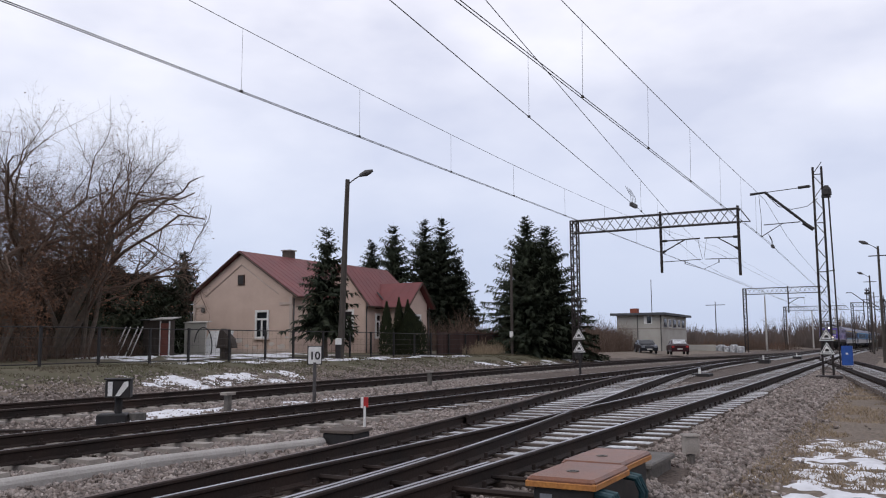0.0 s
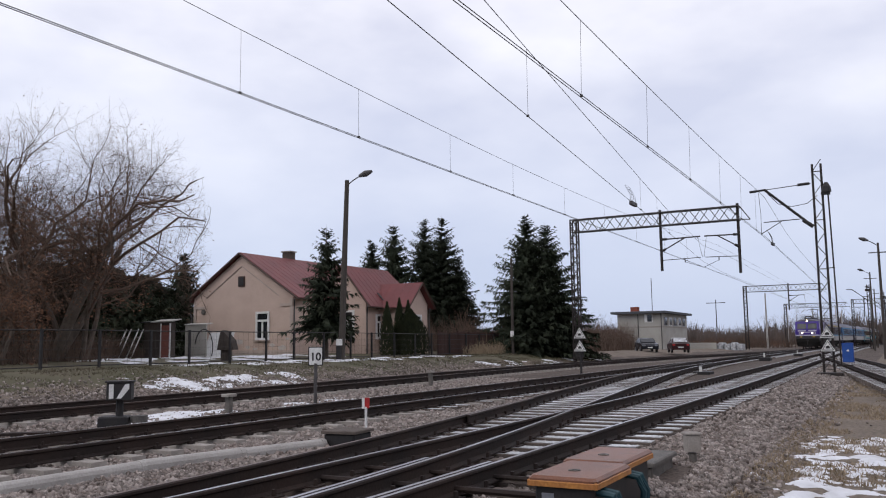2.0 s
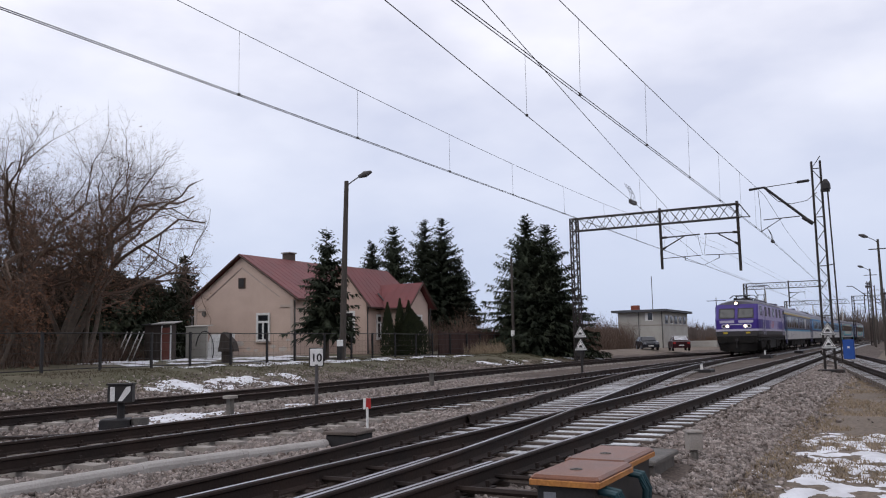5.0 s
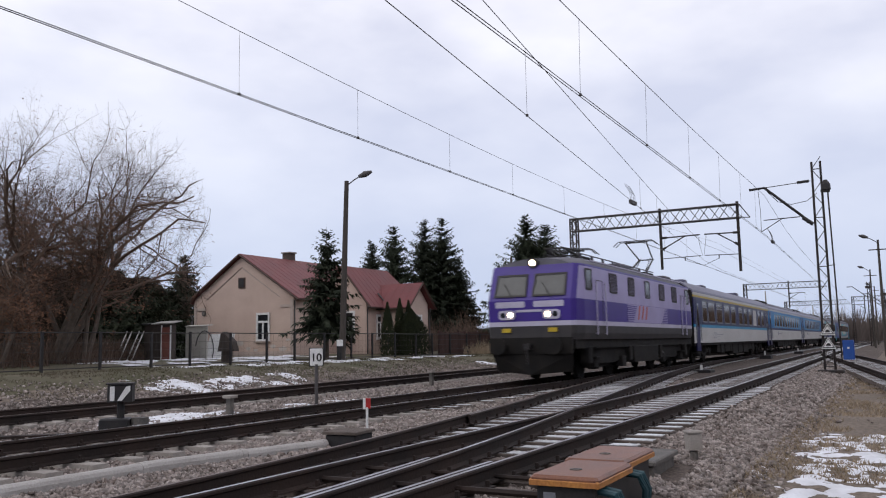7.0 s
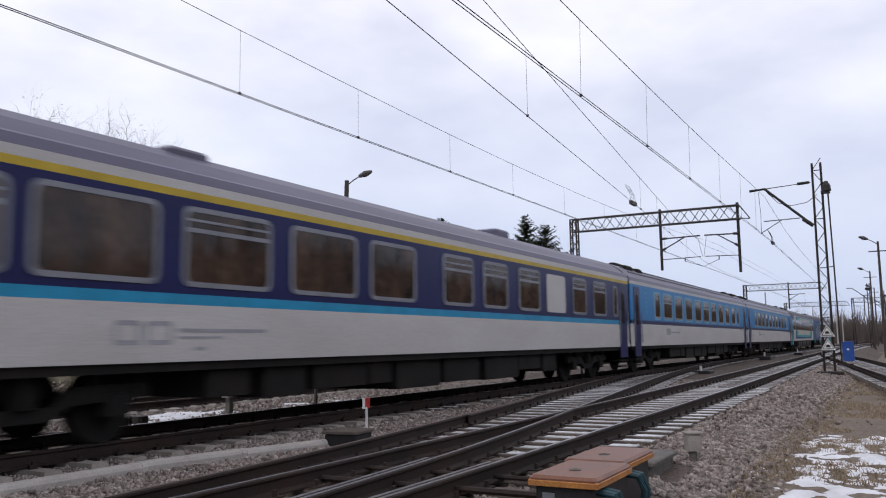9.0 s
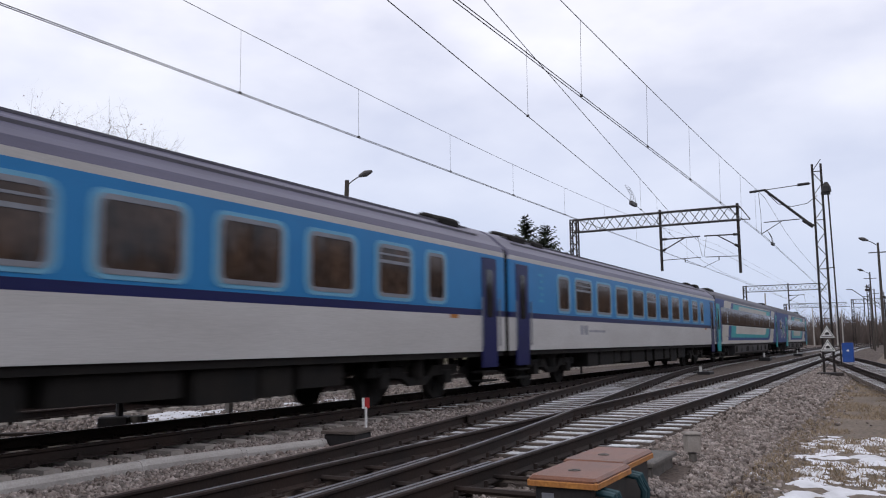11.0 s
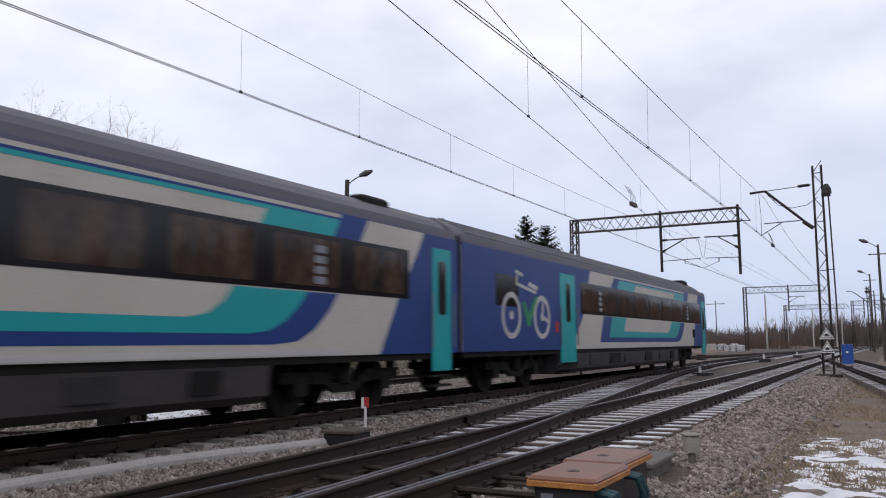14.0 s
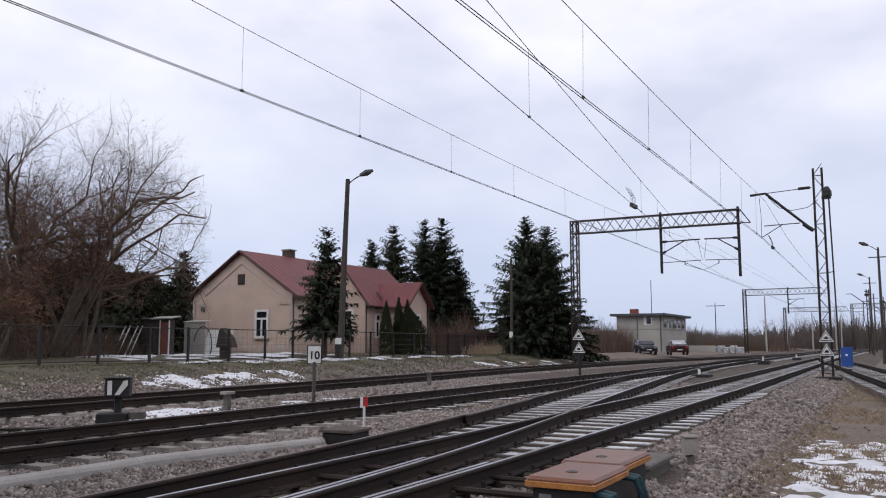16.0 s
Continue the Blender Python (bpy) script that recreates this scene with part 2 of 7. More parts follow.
# ---------------------------------------------------------------- mesh tools
class Mesh:
    """Collects faces of one part, with a material for each."""

    def __init__(self):
        self.v, self.f, self.m = [], [], []

    def add(self, verts, faces, mi=0):
        o = len(self.v)
        self.v += [tuple(p) for p in verts]
        self.f += [tuple(o + i for i in q) for q in faces]
        self.m += [mi] * len(faces)
        return self

    def box(self, x0, y0, z0, x1, y1, z1, mi=0, bevel=0.0):
        if bevel:
            c = bevel
            ring = [(x0 + c, y0), (x1 - c, y0), (x1, y0 + c), (x1, y1 - c), (x1 - c, y1), (x0 + c, y1), (x0, y1 - c), (x0, y0 + c)]
            inner = [(x0 + 2 * c, y0 + c), (x1 - 2 * c, y0 + c), (x1 - c, y0 + 2 * c), (x1 - c, y1 - 2 * c), (x1 - 2 * c, y1 - c), (x0 + 2 * c, y1 - c), (x0 + c, y1 - 2 * c), (x0 + c, y0 + 2 * c)]
            vs = [(*p, z0) for p in ring] + [(*p, z1 - c) for p in ring] + [(*p, z1) for p in inner]
            fs = [tuple(range(7, -1, -1)), tuple(range(16, 24))]
            for k in range(2):
                fs += [(8 * k + i, 8 * k + (i + 1) % 8, 8 * k + 8 + (i + 1) % 8, 8 * k + 8 + i) for i in range(8)]
            return self.add(vs, fs, mi)
        vs = [(x, y, z) for z in (z0, z1) for x, y in ((x0, y0), (x1, y0), (x1, y1), (x0, y1))]
        return self.add(vs, [(3, 2, 1, 0), (4, 5, 6, 7), (0, 1, 5, 4), (1, 2, 6, 5), (2, 3, 7, 6), (3, 0, 4, 7)], mi)

    def tube(self, p, q, r0, r1=None, n=6, mi=0, caps=True):
        p, q = Vector(p), Vector(q)
        r1 = r0 if r1 is None else r1
        d = (q - p).normalized()
        a = d.cross(Vector((0, 0, 1)) if abs(d.z) < 0.9 else Vector((1, 0, 0))).normalized()
        b = d.cross(a)
        vs = [p + r0 * (math.cos(6.2832 * i / n) * a + math.sin(6.2832 * i / n) * b) for i in range(n)]
        vs += [q + r1 * (math.cos(6.2832 * i / n) * a + math.sin(6.2832 * i / n) * b) for i in range(n)]
        fs = [(i, (i + 1) % n, n + (i + 1) % n, n + i) for i in range(n)]
        if caps:
            fs += [tuple(range(n - 1, -1, -1)), tuple(range(n, 2 * n))]
        return self.add(vs, fs, mi)

    def path(self, pts, r, n=6, mi=0):
        """A bent rod as one skin."""
        pts = [Vector(p) for p in pts]
        vs, fs = [], []
        for i, p in enumerate(pts):
            d = (pts[min(i + 1, len(pts) - 1)] - pts[max(i - 1, 0)]).normalized()
            a = d.cross(Vector((0, 0, 1)) if abs(d.z) < 0.9 else Vector((1, 0, 0))).normalized()
            if i and a.dot(last) < 0:
                a = -a
            last = a
            b = d.cross(a)
            vs += [p + r * (math.cos(6.2832 * k / n) * a + math.sin(6.2832 * k / n) * b) for k in range(n)]
        for i in range(len(pts) - 1):
            fs += [(i * n + k, i * n + (k + 1) % n, (i + 1) * n + (k + 1) % n, (i + 1) * n + k) for k in range(n)]
        m = (len(pts) - 1) * n
        fs += [tuple(range(n - 1, -1, -1)), tuple(range(m, m + n))]
        return self.add(vs, fs, mi)

    def prism(self, outline, axis, a, b, mi=0):
        """A flat outline swept between a and b along x, y or z."""
        put = {"x": lambda u, v, t: (t, u, v), "y": lambda u, v, t: (u, t, v), "z": lambda u, v, t: (u, v, t)}[axis]
        n = len(outline)
        vs = [put(u, v, a) for u, v in outline] + [put(u, v, b) for u, v in outline]
        fs = [tuple(range(n - 1, -1, -1)), tuple(range(n, 2 * n))] + [(i, (i + 1) % n, n + (i + 1) % n, n + i) for i in range(n)]
        return self.add(vs, fs, mi)

    def moved(self, m):
        self.v = [tuple(m @ Vector(p)) for p in self.v]
        return self


def part(name, bm, material, parent=None, label="", smooth=False):
    """Links one mesh object under a thing or under a part."""
    me = bpy.data.meshes.new(name)
    me.from_pydata(bm.v, [], bm.f)
    mats = material if isinstance(material, (list, tuple)) else [material]
    for mm in mats:
        me.materials.append(mm)
    if len(mats) > 1:
        me.polygons.foreach_set("material_index", bm.m)
    if smooth:
        me.polygons.foreach_set("use_smooth", [True] * len(bm.f))
    tidy = bmesh.new()
    tidy.from_mesh(me)
    if len(bm.f) < 20000:
        bmesh.ops.recalc_face_normals(tidy, faces=tidy.faces)
    tidy.to_mesh(me)
    tidy.free()
    ob = new(name, me)
    if parent:
        ob.parent = parent
    if label:
        ob["label"] = label
    return ob


def thing(name, label, category, at=(0, 0, 0), rz=0.0, group="", kind=""):
    ob = new(name)
    ob.matrix_basis = pose(*at, 0, 0, rz)
    return tagged(ob, label, category, group, kind)


def quick(name, verts, faces, material):
    """One large mesh from arrays."""
    me = bpy.data.meshes.new(name)
    me.from_pydata(verts, [], faces)
    me.materials.append(material)
    return new(name, me)


# ---------------------------------------------------------------- plan of the tracks: x along the line, y across it
def smooth_line(points):
    xs, ys = np.array([p[0] for p in points], float), np.array([p[1] for p in points], float)
    d = np.gradient(ys, xs)

    def at(s):
        i = int(np.clip(np.searchsorted(xs, s) - 1, 0, len(xs) - 2))
        w = xs[i + 1] - xs[i]
        u = (s - xs[i]) / w
        if u < 0 or u > 1:
            k = 0 if u < 0 else -1
            return float(ys[k] + d[k] * (s - xs[k]))
        return float((2 * u**3 - 3 * u * u + 1) * ys[i] + (u**3 - 2 * u * u + u) * w * d[i] + (3 * u * u - 2 * u**3) * ys[i + 1] + (u**3 - u * u) * w * d[i + 1])
    return at


line_main = smooth_line([(-60, 9.575), (0, 9.575), (20, 9.595), (40, 9.66), (60, 9.76), (80, 9.9), (110, 10.1), (130, 10.12), (150, 9.95), (170, 9.5), (200, 8.5), (240, 6.95), (300, 4.6), (360, 2.2)])
line_near = smooth_line([(-30, 4.2), (0, 4.28), (12, 4.31), (20, 4.37), (30, 4.5), (43, 4.7), (70, 5.1), (110, 5.5), (130, 5.5), (150, 5.25), (200, 3.7), (260, 1.3)])
line_cross = smooth_line([(-13, 4.3), (-4, 4.5), (4, 4.78), (8, 5.06), (11.4, 5.47), (14.2, 5.88), (20, 6.72), (26, 7.55), (32, 8.3), (42, 9.2), (54, 9.68), (64, 9.79)])
line_far = smooth_line([(-30, 15.1), (8, 15.15), (18, 15.4), (24, 15.7), (32, 16.1), (45, 16.2), (60, 15.4), (77, 13.2), (95, 11.2), (112, 10.3)])
line_side = smooth_line([(14, -2.2), (38, 0.75), (52, 2.4), (64, 3.9), (78, 5.05), (90, 5.4)])


def height(s, l):
    """Height of the ground over the plan."""
    z = -0.245
    if l < 2.6:
        z -= 0.17 * min(1, (2.6 - l) / 1.3)
    if l > 18.2:
        bank = min(1.0, (l - 18.2) / 5.5)
        z += bank * bank * (3 - 2 * bank) * (0.68 - 0.35 * min(1.0, max(0.0, (s - 55) / 50)))
    if l > 26 and s < 70:
        z += 0.2 * min(1.0, (l - 26) / 5)
    if s > 120 and not 0 < l < 18:
        z -= 0.3 * min(1.0, (s - 120) / 200)
    if l < 2.4 or l > 17.8:
        z += 0.05 * noise.noise((s * 0.5, l * 0.5, 0)) + 0.03 * noise.noise((s * 1.7, l * 1.7, 4))
    else:
        z += 0.025 * noise.noise((s * 1.3, l * 1.3, 2))
    return float(z)


def ground():
    xs = np.concatenate([np.linspace(-700, -30, 14), np.arange(-24, 4, 2.0), np.arange(4, 30, 0.45), np.arange(30, 70, 1.2), np.arange(72, 200, 5.0), np.linspace(210, 1500, 24)])
    ys = np.concatenate([np.linspace(-600, -14, 14), np.arange(-10, -3, 1.0), np.arange(-3, 26, 0.4), np.arange(27, 60, 1.5), np.linspace(64, 700, 20)])
    vs = [(x, y, height(x, y)) for x in xs for y in ys]
    n = len(ys)
    fs = [(i * n + j, (i + 1) * n + j, (i + 1) * n + j + 1, i * n + j + 1) for i in range(len(xs) - 1) for j in range(n - 1)]
    ob = quick("ground", vs, fs, GROUND)
    ob.data.materials.append(BALLAST)
    ob.data.materials.append(GREEN)
    for p in ob.data.polygons:
        c = p.center
        edge = 1.45 + 0.4 * noise.noise((c.x * 0.4, 3, 0))
        p.material_index = 1 if edge < c.y < 20.0 + noise.noise((c.x * 0.25, 9, 0)) and c.x > -60 else (2 if c.y >= 20.5 + noise.noise((c.x * 0.3, 7, 0)) and c.x < 60 else 0)
        p.use_smooth = True
    tagged(ob, "trodden earth and ballast beside the railway line", "ground", kind="structure")


ground()

RAIL = [(-0.021, 0.0), (0.021, 0.0), (0.036, -0.011), (0.037, -0.032), (0.009, -0.05), (0.009, -0.135), (0.07, -0.155), (0.07, -0.17), (-0.07, -0.17), (-0.07, -0.155), (-0.009, -0.135), (-0.009, -0.05), (-0.037, -0.032), (-0.036, -0.011)]


def rail(track, at, off, s0, s1, head, name="rail"):
    m = Mesh()
    ss = list(np.arange(s0, min(s1, 70), 1.0)) + [min(s1, 70)] + list(np.arange(75, s1, 5.0))
    ss = [s for s in ss if s <= s1]
    n = len(RAIL)
    vs = []
    for s in ss:
        k = (at(s + 0.2) - at(s - 0.2)) / 0.4
        c, w = at(s), 1 / math.hypot(1, k)
        for u, z in RAIL:
            vs.append((s - k * w * (off + u), c + w * (off + u), z))
    m.v = vs
    for i in range(len(ss) - 1):
        for j in range(n):
            m.f.append((i * n + j, (i + 1) * n + j, (i + 1) * n + (j + 1) % n, i * n + (j + 1) % n))
            m.m.append(1 if j == 0 else 0)
    m.f += [tuple(range(n)), tuple(range((len(ss) - 1) * n, len(ss) * n))]
    m.m += [0, 0]
    return part(name, m, [RUST, head], track)


def sleeper_mesh(width, material, frost=False):
    """A sleeper with its chairs and clips; the middle is waisted."""
    m = Mesh()
    h = width / 2
    out = [(-0.13, -h), (0.13, -h), (0.13, -0.45), (0.105, -0.25), (0.105, 0.25), (0.13, 0.45), (0.13, h), (-0.13, h), (-0.13, 0.45), (-0.105, 0.25), (-0.105, -0.25), (-0.13, -0.45)]
    n = len(out)
    vs = [(x, y, -0.30) for x, y in out] + [(x * 0.82, y * 0.985, -0.172) for x, y in out]
    m.add(vs, [tuple(range(n, 2 * n))])
    m.add(vs, [(i, (i + 1) % n, n + (i + 1) % n, n + i) for i in range(n)], 2)
    for sgn in (-1, 1):
        y = sgn * 0.7525
        for d in (-0.115, 0.115):
            m.box(-0.05, y + d - 0.03, -0.172, 0.05, y + d + 0.03, -0.125, 1)
            m.tube((0, y + d, -0.13), (0, y + d, -0.085), 0.022, n=5, mi=1)
    me_ob = part("sleeper", m, [material, RUST, TIMBER if material is FROST else CONC])
    me = me_ob.data
    bpy.data.objects.remove(me_ob)
    return me


def track(name, at, s0, s1, label, heads=(None, None), sleepers=True, frost=None, one_by_one=(3, 70), step=0.6, width=2.5, skip=None):
    t = thing(name, label, "railway track", kind="structure")
    for off, head in zip((0.7525, -0.7525), heads):
        rail(t, at, off, s0, s1, head or STEEL)
    if not sleepers:
        return t
    rest = Mesh()
    meshes = {}
    s = s0 + 0.3
    while s < s1:
        if skip and skip(s):
            s += step
            continue
        key = "frost" if frost and frost(s) else "plain"
        if key not in meshes:
            meshes[key] = sleeper_mesh(width, FROST if key == "frost" else CONC)
        yaw = math.degrees(math.atan(at(s + 0.5) - at(s - 0.5)))
        if one_by_one[0] < s < one_by_one[1]:
            ob = new("sleeper", meshes[key])
            ob.matrix_basis = pose(s, at(s), -0.012 * random.random(), 0, 0, yaw + random.uniform(-1, 1))
            ob.parent = t
        elif s < 150:
            c = at(s)
            rest.box(s - 0.11, c - width / 2, -0.3, s + 0.11, c + width / 2, -0.175)
        s += step
    if rest.v:
        tagged(part("sleepers", rest, FROST if frost and frost(100) else CONC, t), kind="stuff")
    return t


def turnout(t):
    """Long timbers under the near line and the crossover, each cut to its place."""
    s = -8.0
    while s < 24:
        y0, y1 = line_near(s) - 1.3 - 0.06 * random.random(), max(line_near(s), line_cross(s)) + 1.25 + 0.06 * random.random()
        m = Mesh().box(-0.13, y0, -0.31, 0.13, y1, -0.180, 2, 0.012).box(-0.105, y0 + 0.02, -0.182, 0.105, y1 - 0.02, -0.172, 0)
        for c in (line_near(s) - 0.75, line_near(s) + 0.75, line_cross(s) - 0.75, line_cross(s) + 0.75):
            m.box(-0.09, c - 0.17, -0.172, 0.09, c + 0.17, -0.158, 1)
            for d in (-0.12, 0.12):
                m.tube((0, c + d, -0.16), (0, c + d, -0.10), 0.024, n=5, mi=1)
        ob = part("timber", m, [FROST if s > 8.2 + random.random() else TIMBER, RUST, TIMBER], t)
        ob.location.x = s
        s += 0.6


main_track = track("railway_track", line_main, -14, 260, "running line with rusty-sided steel rails on concrete sleepers", (STEEL, STEEL), frost=lambda s: s > 15 and random.random() < 0.75)
near_track = track("railway_track", line_near, -14, 260, "running line with worn rails on frosted timber sleepers", (STEEL, STEEL), frost=lambda s: True, skip=lambda s: s < 24, one_by_one=(23, 90))
cross_track = track("railway_track", line_cross, -12, 63, "crossover track joining two running lines, dark rails", (DULL, STEEL), frost=lambda s: True, skip=lambda s: s < 24, one_by_one=(23, 64))
far_track = track("railway_track", line_far, -14, 112, "rusty siding track sunk in brown ballast", (DULL, DULL), one_by_one=(3, 60))
side_track = track("railway_track", line_side, 16, 90, "siding curving away over snowy ballast", (DULL, DULL), frost=lambda s: True, one_by_one=(20, 80))
turnout(cross_track)
rail(near_track, lambda s: line_near(s) - 0.69 + 0.012 * abs(s - 14.4) * (abs(s - 14.4) > 1.4), 0, 12.2, 16.5, DULL, "check_rail")
rail(cross_track, lambda s: line_cross(s) + 0.69, 0, 12.2, 16.5, DULL, "check_rail")
for tr, at, o in ((near_track, line_near, -0.7525), (cross_track, line_cross, -0.7525)):
    rail(tr, lambda s: at(s) + o + (0.075 if o < 0 else -0.075), 0, -12, 7.5, STEEL, "switch_blade")


# ---------------------------------------------------------------- the train
def rounded(x0, z0, x1, z1, r, k=3):
    pts = []
    for cx, cz, a0 in ((x1 - r, z0 + r, -90), (x1 - r, z1 - r, 0), (x0 + r, z1 - r, 90), (x0 + r, z0 + r, 180)):
        for i in range(k + 1):
            a = radians(a0 + 90 * i / k)
            pts.append((cx + r * math.cos(a), cz + r * math.sin(a)))
    return pts


def ring(m, outer, inner, y0, y1, mi=0):
    """A frame between two outlines of the same count, standing from y0 out to y1."""
    n = len(outer)
    vs = [(x, y1, z) for x, z in outer] + [(x, y1, z) for x, z in inner] + [(x, y0, z) for x, z in outer] + [(x, y0, z) for x, z in inner]
    fs = []
    for i in range(n):
        j = (i + 1) % n
        fs += [(i, j, n + j, n + i), (i, 2 * n + i, 2 * n + j, j), (n + i, n + j, 3 * n + j, 3 * n + i)]
    return m.add(vs, fs, mi)


def bogie(car, x, base=2.5):
    """A two-axle bogie whose wheelsets turn; returns the wheelsets."""
    m = Mesh()
    for sg in (-1, 1):
        y = sg * 1.02
        m.prism([(x - 1.75, 0.55), (x - 1.75, 0.72), (x - 0.6, 0.72), (x - 0.35, 0.5), (x + 0.35, 0.5), (x + 0.6, 0.72), (x + 1.75, 0.72), (x + 1.75, 0.55), (x + 0.6, 0.5), (x + 0.3, 0.34), (x - 0.3, 0.34), (x - 0.6, 0.5)], "y", y - 0.06, y + 0.06)
        for ax in (x - base / 2, x + base / 2):
            m.box(ax - 0.16, y - 0.1, 0.34, ax + 0.16, y + 0.12, 0.62, 0, 0.02)
            for d in (-0.3, 0.3):
                m.tube((ax + d, y, 0.55), (ax + d, y, 0.86), 0.09, n=8)
        m.tube((x, y, 0.5), (x, y, 0.95), 0.17, n=10)
        m.box(x - 0.75, y - 0.03, 0.74, x - 0.2, y + 0.16, 0.92)
    m.box(x - 0.35, -0.95, 0.6, x + 0.35, 0.95, 0.85)
    part("bogie", m, UNDER, car)
    sets = []
    for ax in (x - base / 2, x + base / 2):
        w = Mesh().tube((0, -0.95, 0), (0, 0.95, 0), 0.075, n=8)
        for sg in (-1, 1):
            w.tube((0, sg * 0.69, 0), (0, sg * 0.80, 0), 0.455, n=24)
            w.tube((0, sg * 0.67, 0), (0, sg * 0.70, 0), 0.485, n=24)
            for k in range(4):
                a = radians(90 * k + 20)
                w.tube((0.28 * math.cos(a), sg * 0.8, 0.28 * math.sin(a)), (0.28 * math.cos(a), sg * 0.815, 0.28 * math.sin(a)), 0.07, n=6)
        ob = part("wheelset", w, UNDER, car)
        ob.location = (ax, 0, 0.455)
        sets.append((ob, ax))
    return sets


def shell(car, x0, x1, bands, roof, name="body", side=1.415, ribs=False):
    """Coach body: flat sides in painted bands, round roof, closed ends."""
    zs = [bands[0][0]] + [b[1] for b in bands]
    prof = [(-side, z) for z in zs]
    arch = [(-1.36, zs[-1] + 0.14), (-1.22, 3.56), (-1.0, 3.76), (-0.7, 3.93), (-0.35, 4.03), (0, 4.06)]
    half = prof + arch
    full = half + [(-y, z) for y, z in reversed(half[:-1])]
    mats, idx = [], []
    for b in bands:
        if b[2] not in mats:
            mats.append(b[2])
        idx.append(mats.index(b[2]))
    mats += [roof, UNDER]
    nb, n = len(bands), len(full)
    idx = idx + [len(mats) - 2] * (n - 1 - 2 * nb) + idx[::-1]
    xs = [x0, x0 + 0.05] + list(np.linspace(x0 + 0.6, x1 - 0.6, 8)) + [x1 - 0.05, x1]
    m = Mesh()
    for k, x in enumerate(xs):
        t = 0.06 if k in (0, len(xs) - 1) else 0
        for y, z in full:
            m.v.append((x, y * (1 - t * 0.4), z - t * (z > 3.3)))
    for k in range(len(xs) - 1):
        for j in range(n - 1):
            m.f.append((k * n + j, (k + 1) * n + j, (k + 1) * n + j + 1, k * n + j + 1))
            m.m.append(idx[j])
        m.f.append((k * n, (k + 1) * n, (k + 1) * n + n - 1, k * n + n - 1))
        m.m.append(len(mats) - 1)
    for k in (0, len(xs) - 1):
        m.f.append(tuple(k * n + j for j in range(n)))
        m.m.append(len(mats) - 1)
    body = part(name, m, mats, car)
    if ribs:
        r = Mesh()
        for y, z in ((-1.22, 3.565), (-1.08, 3.69), (-0.93, 3.80), (-0.75, 3.91), (-0.5, 3.99), (-0.25, 4.045), (0, 4.065), (0.4, 4.02), (0.8, 3.88), (1.1, 3.67)):
            r.box(x0 + 0.7, y - 0.035, z - 0.02, x1 - 0.7, y + 0.035, z + 0.04)
        part("roof_ribs", r, RIB, body)
    return body


SIDE = 1.415


def window(car, x0, x1, z0=2.03, z1=3.0, frame=FRAME, glass=SEATS, hopper=False, sides=(-1, 1)):
    for sg in sides:
        y = sg * SIDE
        w = part("window_frame", ring(Mesh(), rounded(x0, z0, x1, z1, 0.14), rounded(x0 + 0.07, z0 + 0.07, x1 - 0.07, z1 - 0.07, 0.09), y - sg * 0.01, y + sg * 0.018), frame, car)
        part("pane", Mesh().prism(rounded(x0 + 0.065, z0 + 0.065, x1 - 0.065, z1 - 0.065, 0.09), "y", y - sg * 0.01, y + sg * 0.006), glass, w)
        if hopper:
            zz = z1 - 0.32
            part("hopper_bar", Mesh().box(x0 + 0.07, min(y, y + sg * 0.02), zz - 0.03, x1 - 0.07, max(y, y + sg * 0.02), zz + 0.03).box(x0 + 0.07, min(y, y + sg * 0.016), z1 - 0.2, x1 - 0.07, max(y, y + sg * 0.016), z1 - 0.165), frame, w)


def door(car, x0, x1, paint, z0=0.62, z1=3.12, glass=GLASS, label="", sides=(-1, 1)):
    for sg in sides:
        y = sg * SIDE
        d = part("door", Mesh().box(x0, min(y - sg * 0.03, y + sg * 0.012), z0, x1, max(y - sg * 0.03, y + sg * 0.012), z1, 0, 0.02), paint, car, label)
        c = (x0 + x1) / 2
        w = 0.17
        part("door_window", Mesh().prism(rounded(c - w, 1.75, c + w, 2.85, 0.1), "y", y, y + sg * 0.02), glass, d)
        for hx in (x0 - 0.06, x1 + 0.06):
            part("handrail", Mesh().tube((hx, y + sg * 0.05, 1.1), (hx, y + sg * 0.05, 2.2), 0.018), FRAME, d)
        for zz in (z0 - 0.12, z0 - 0.32):
            part("step", Mesh().box(x0, min(y, y - sg * 0.3), zz, x1, max(y, y - sg * 0.3), zz + 0.04), UNDER, d)


def decal(car, name, outline, paint, lift=0.004, sides=(-1,)):
    for sg in sides:
        y = sg * SIDE
        part(name, Mesh().prism(outline, "y", y - sg * 0.006, y + sg * lift), paint, car)


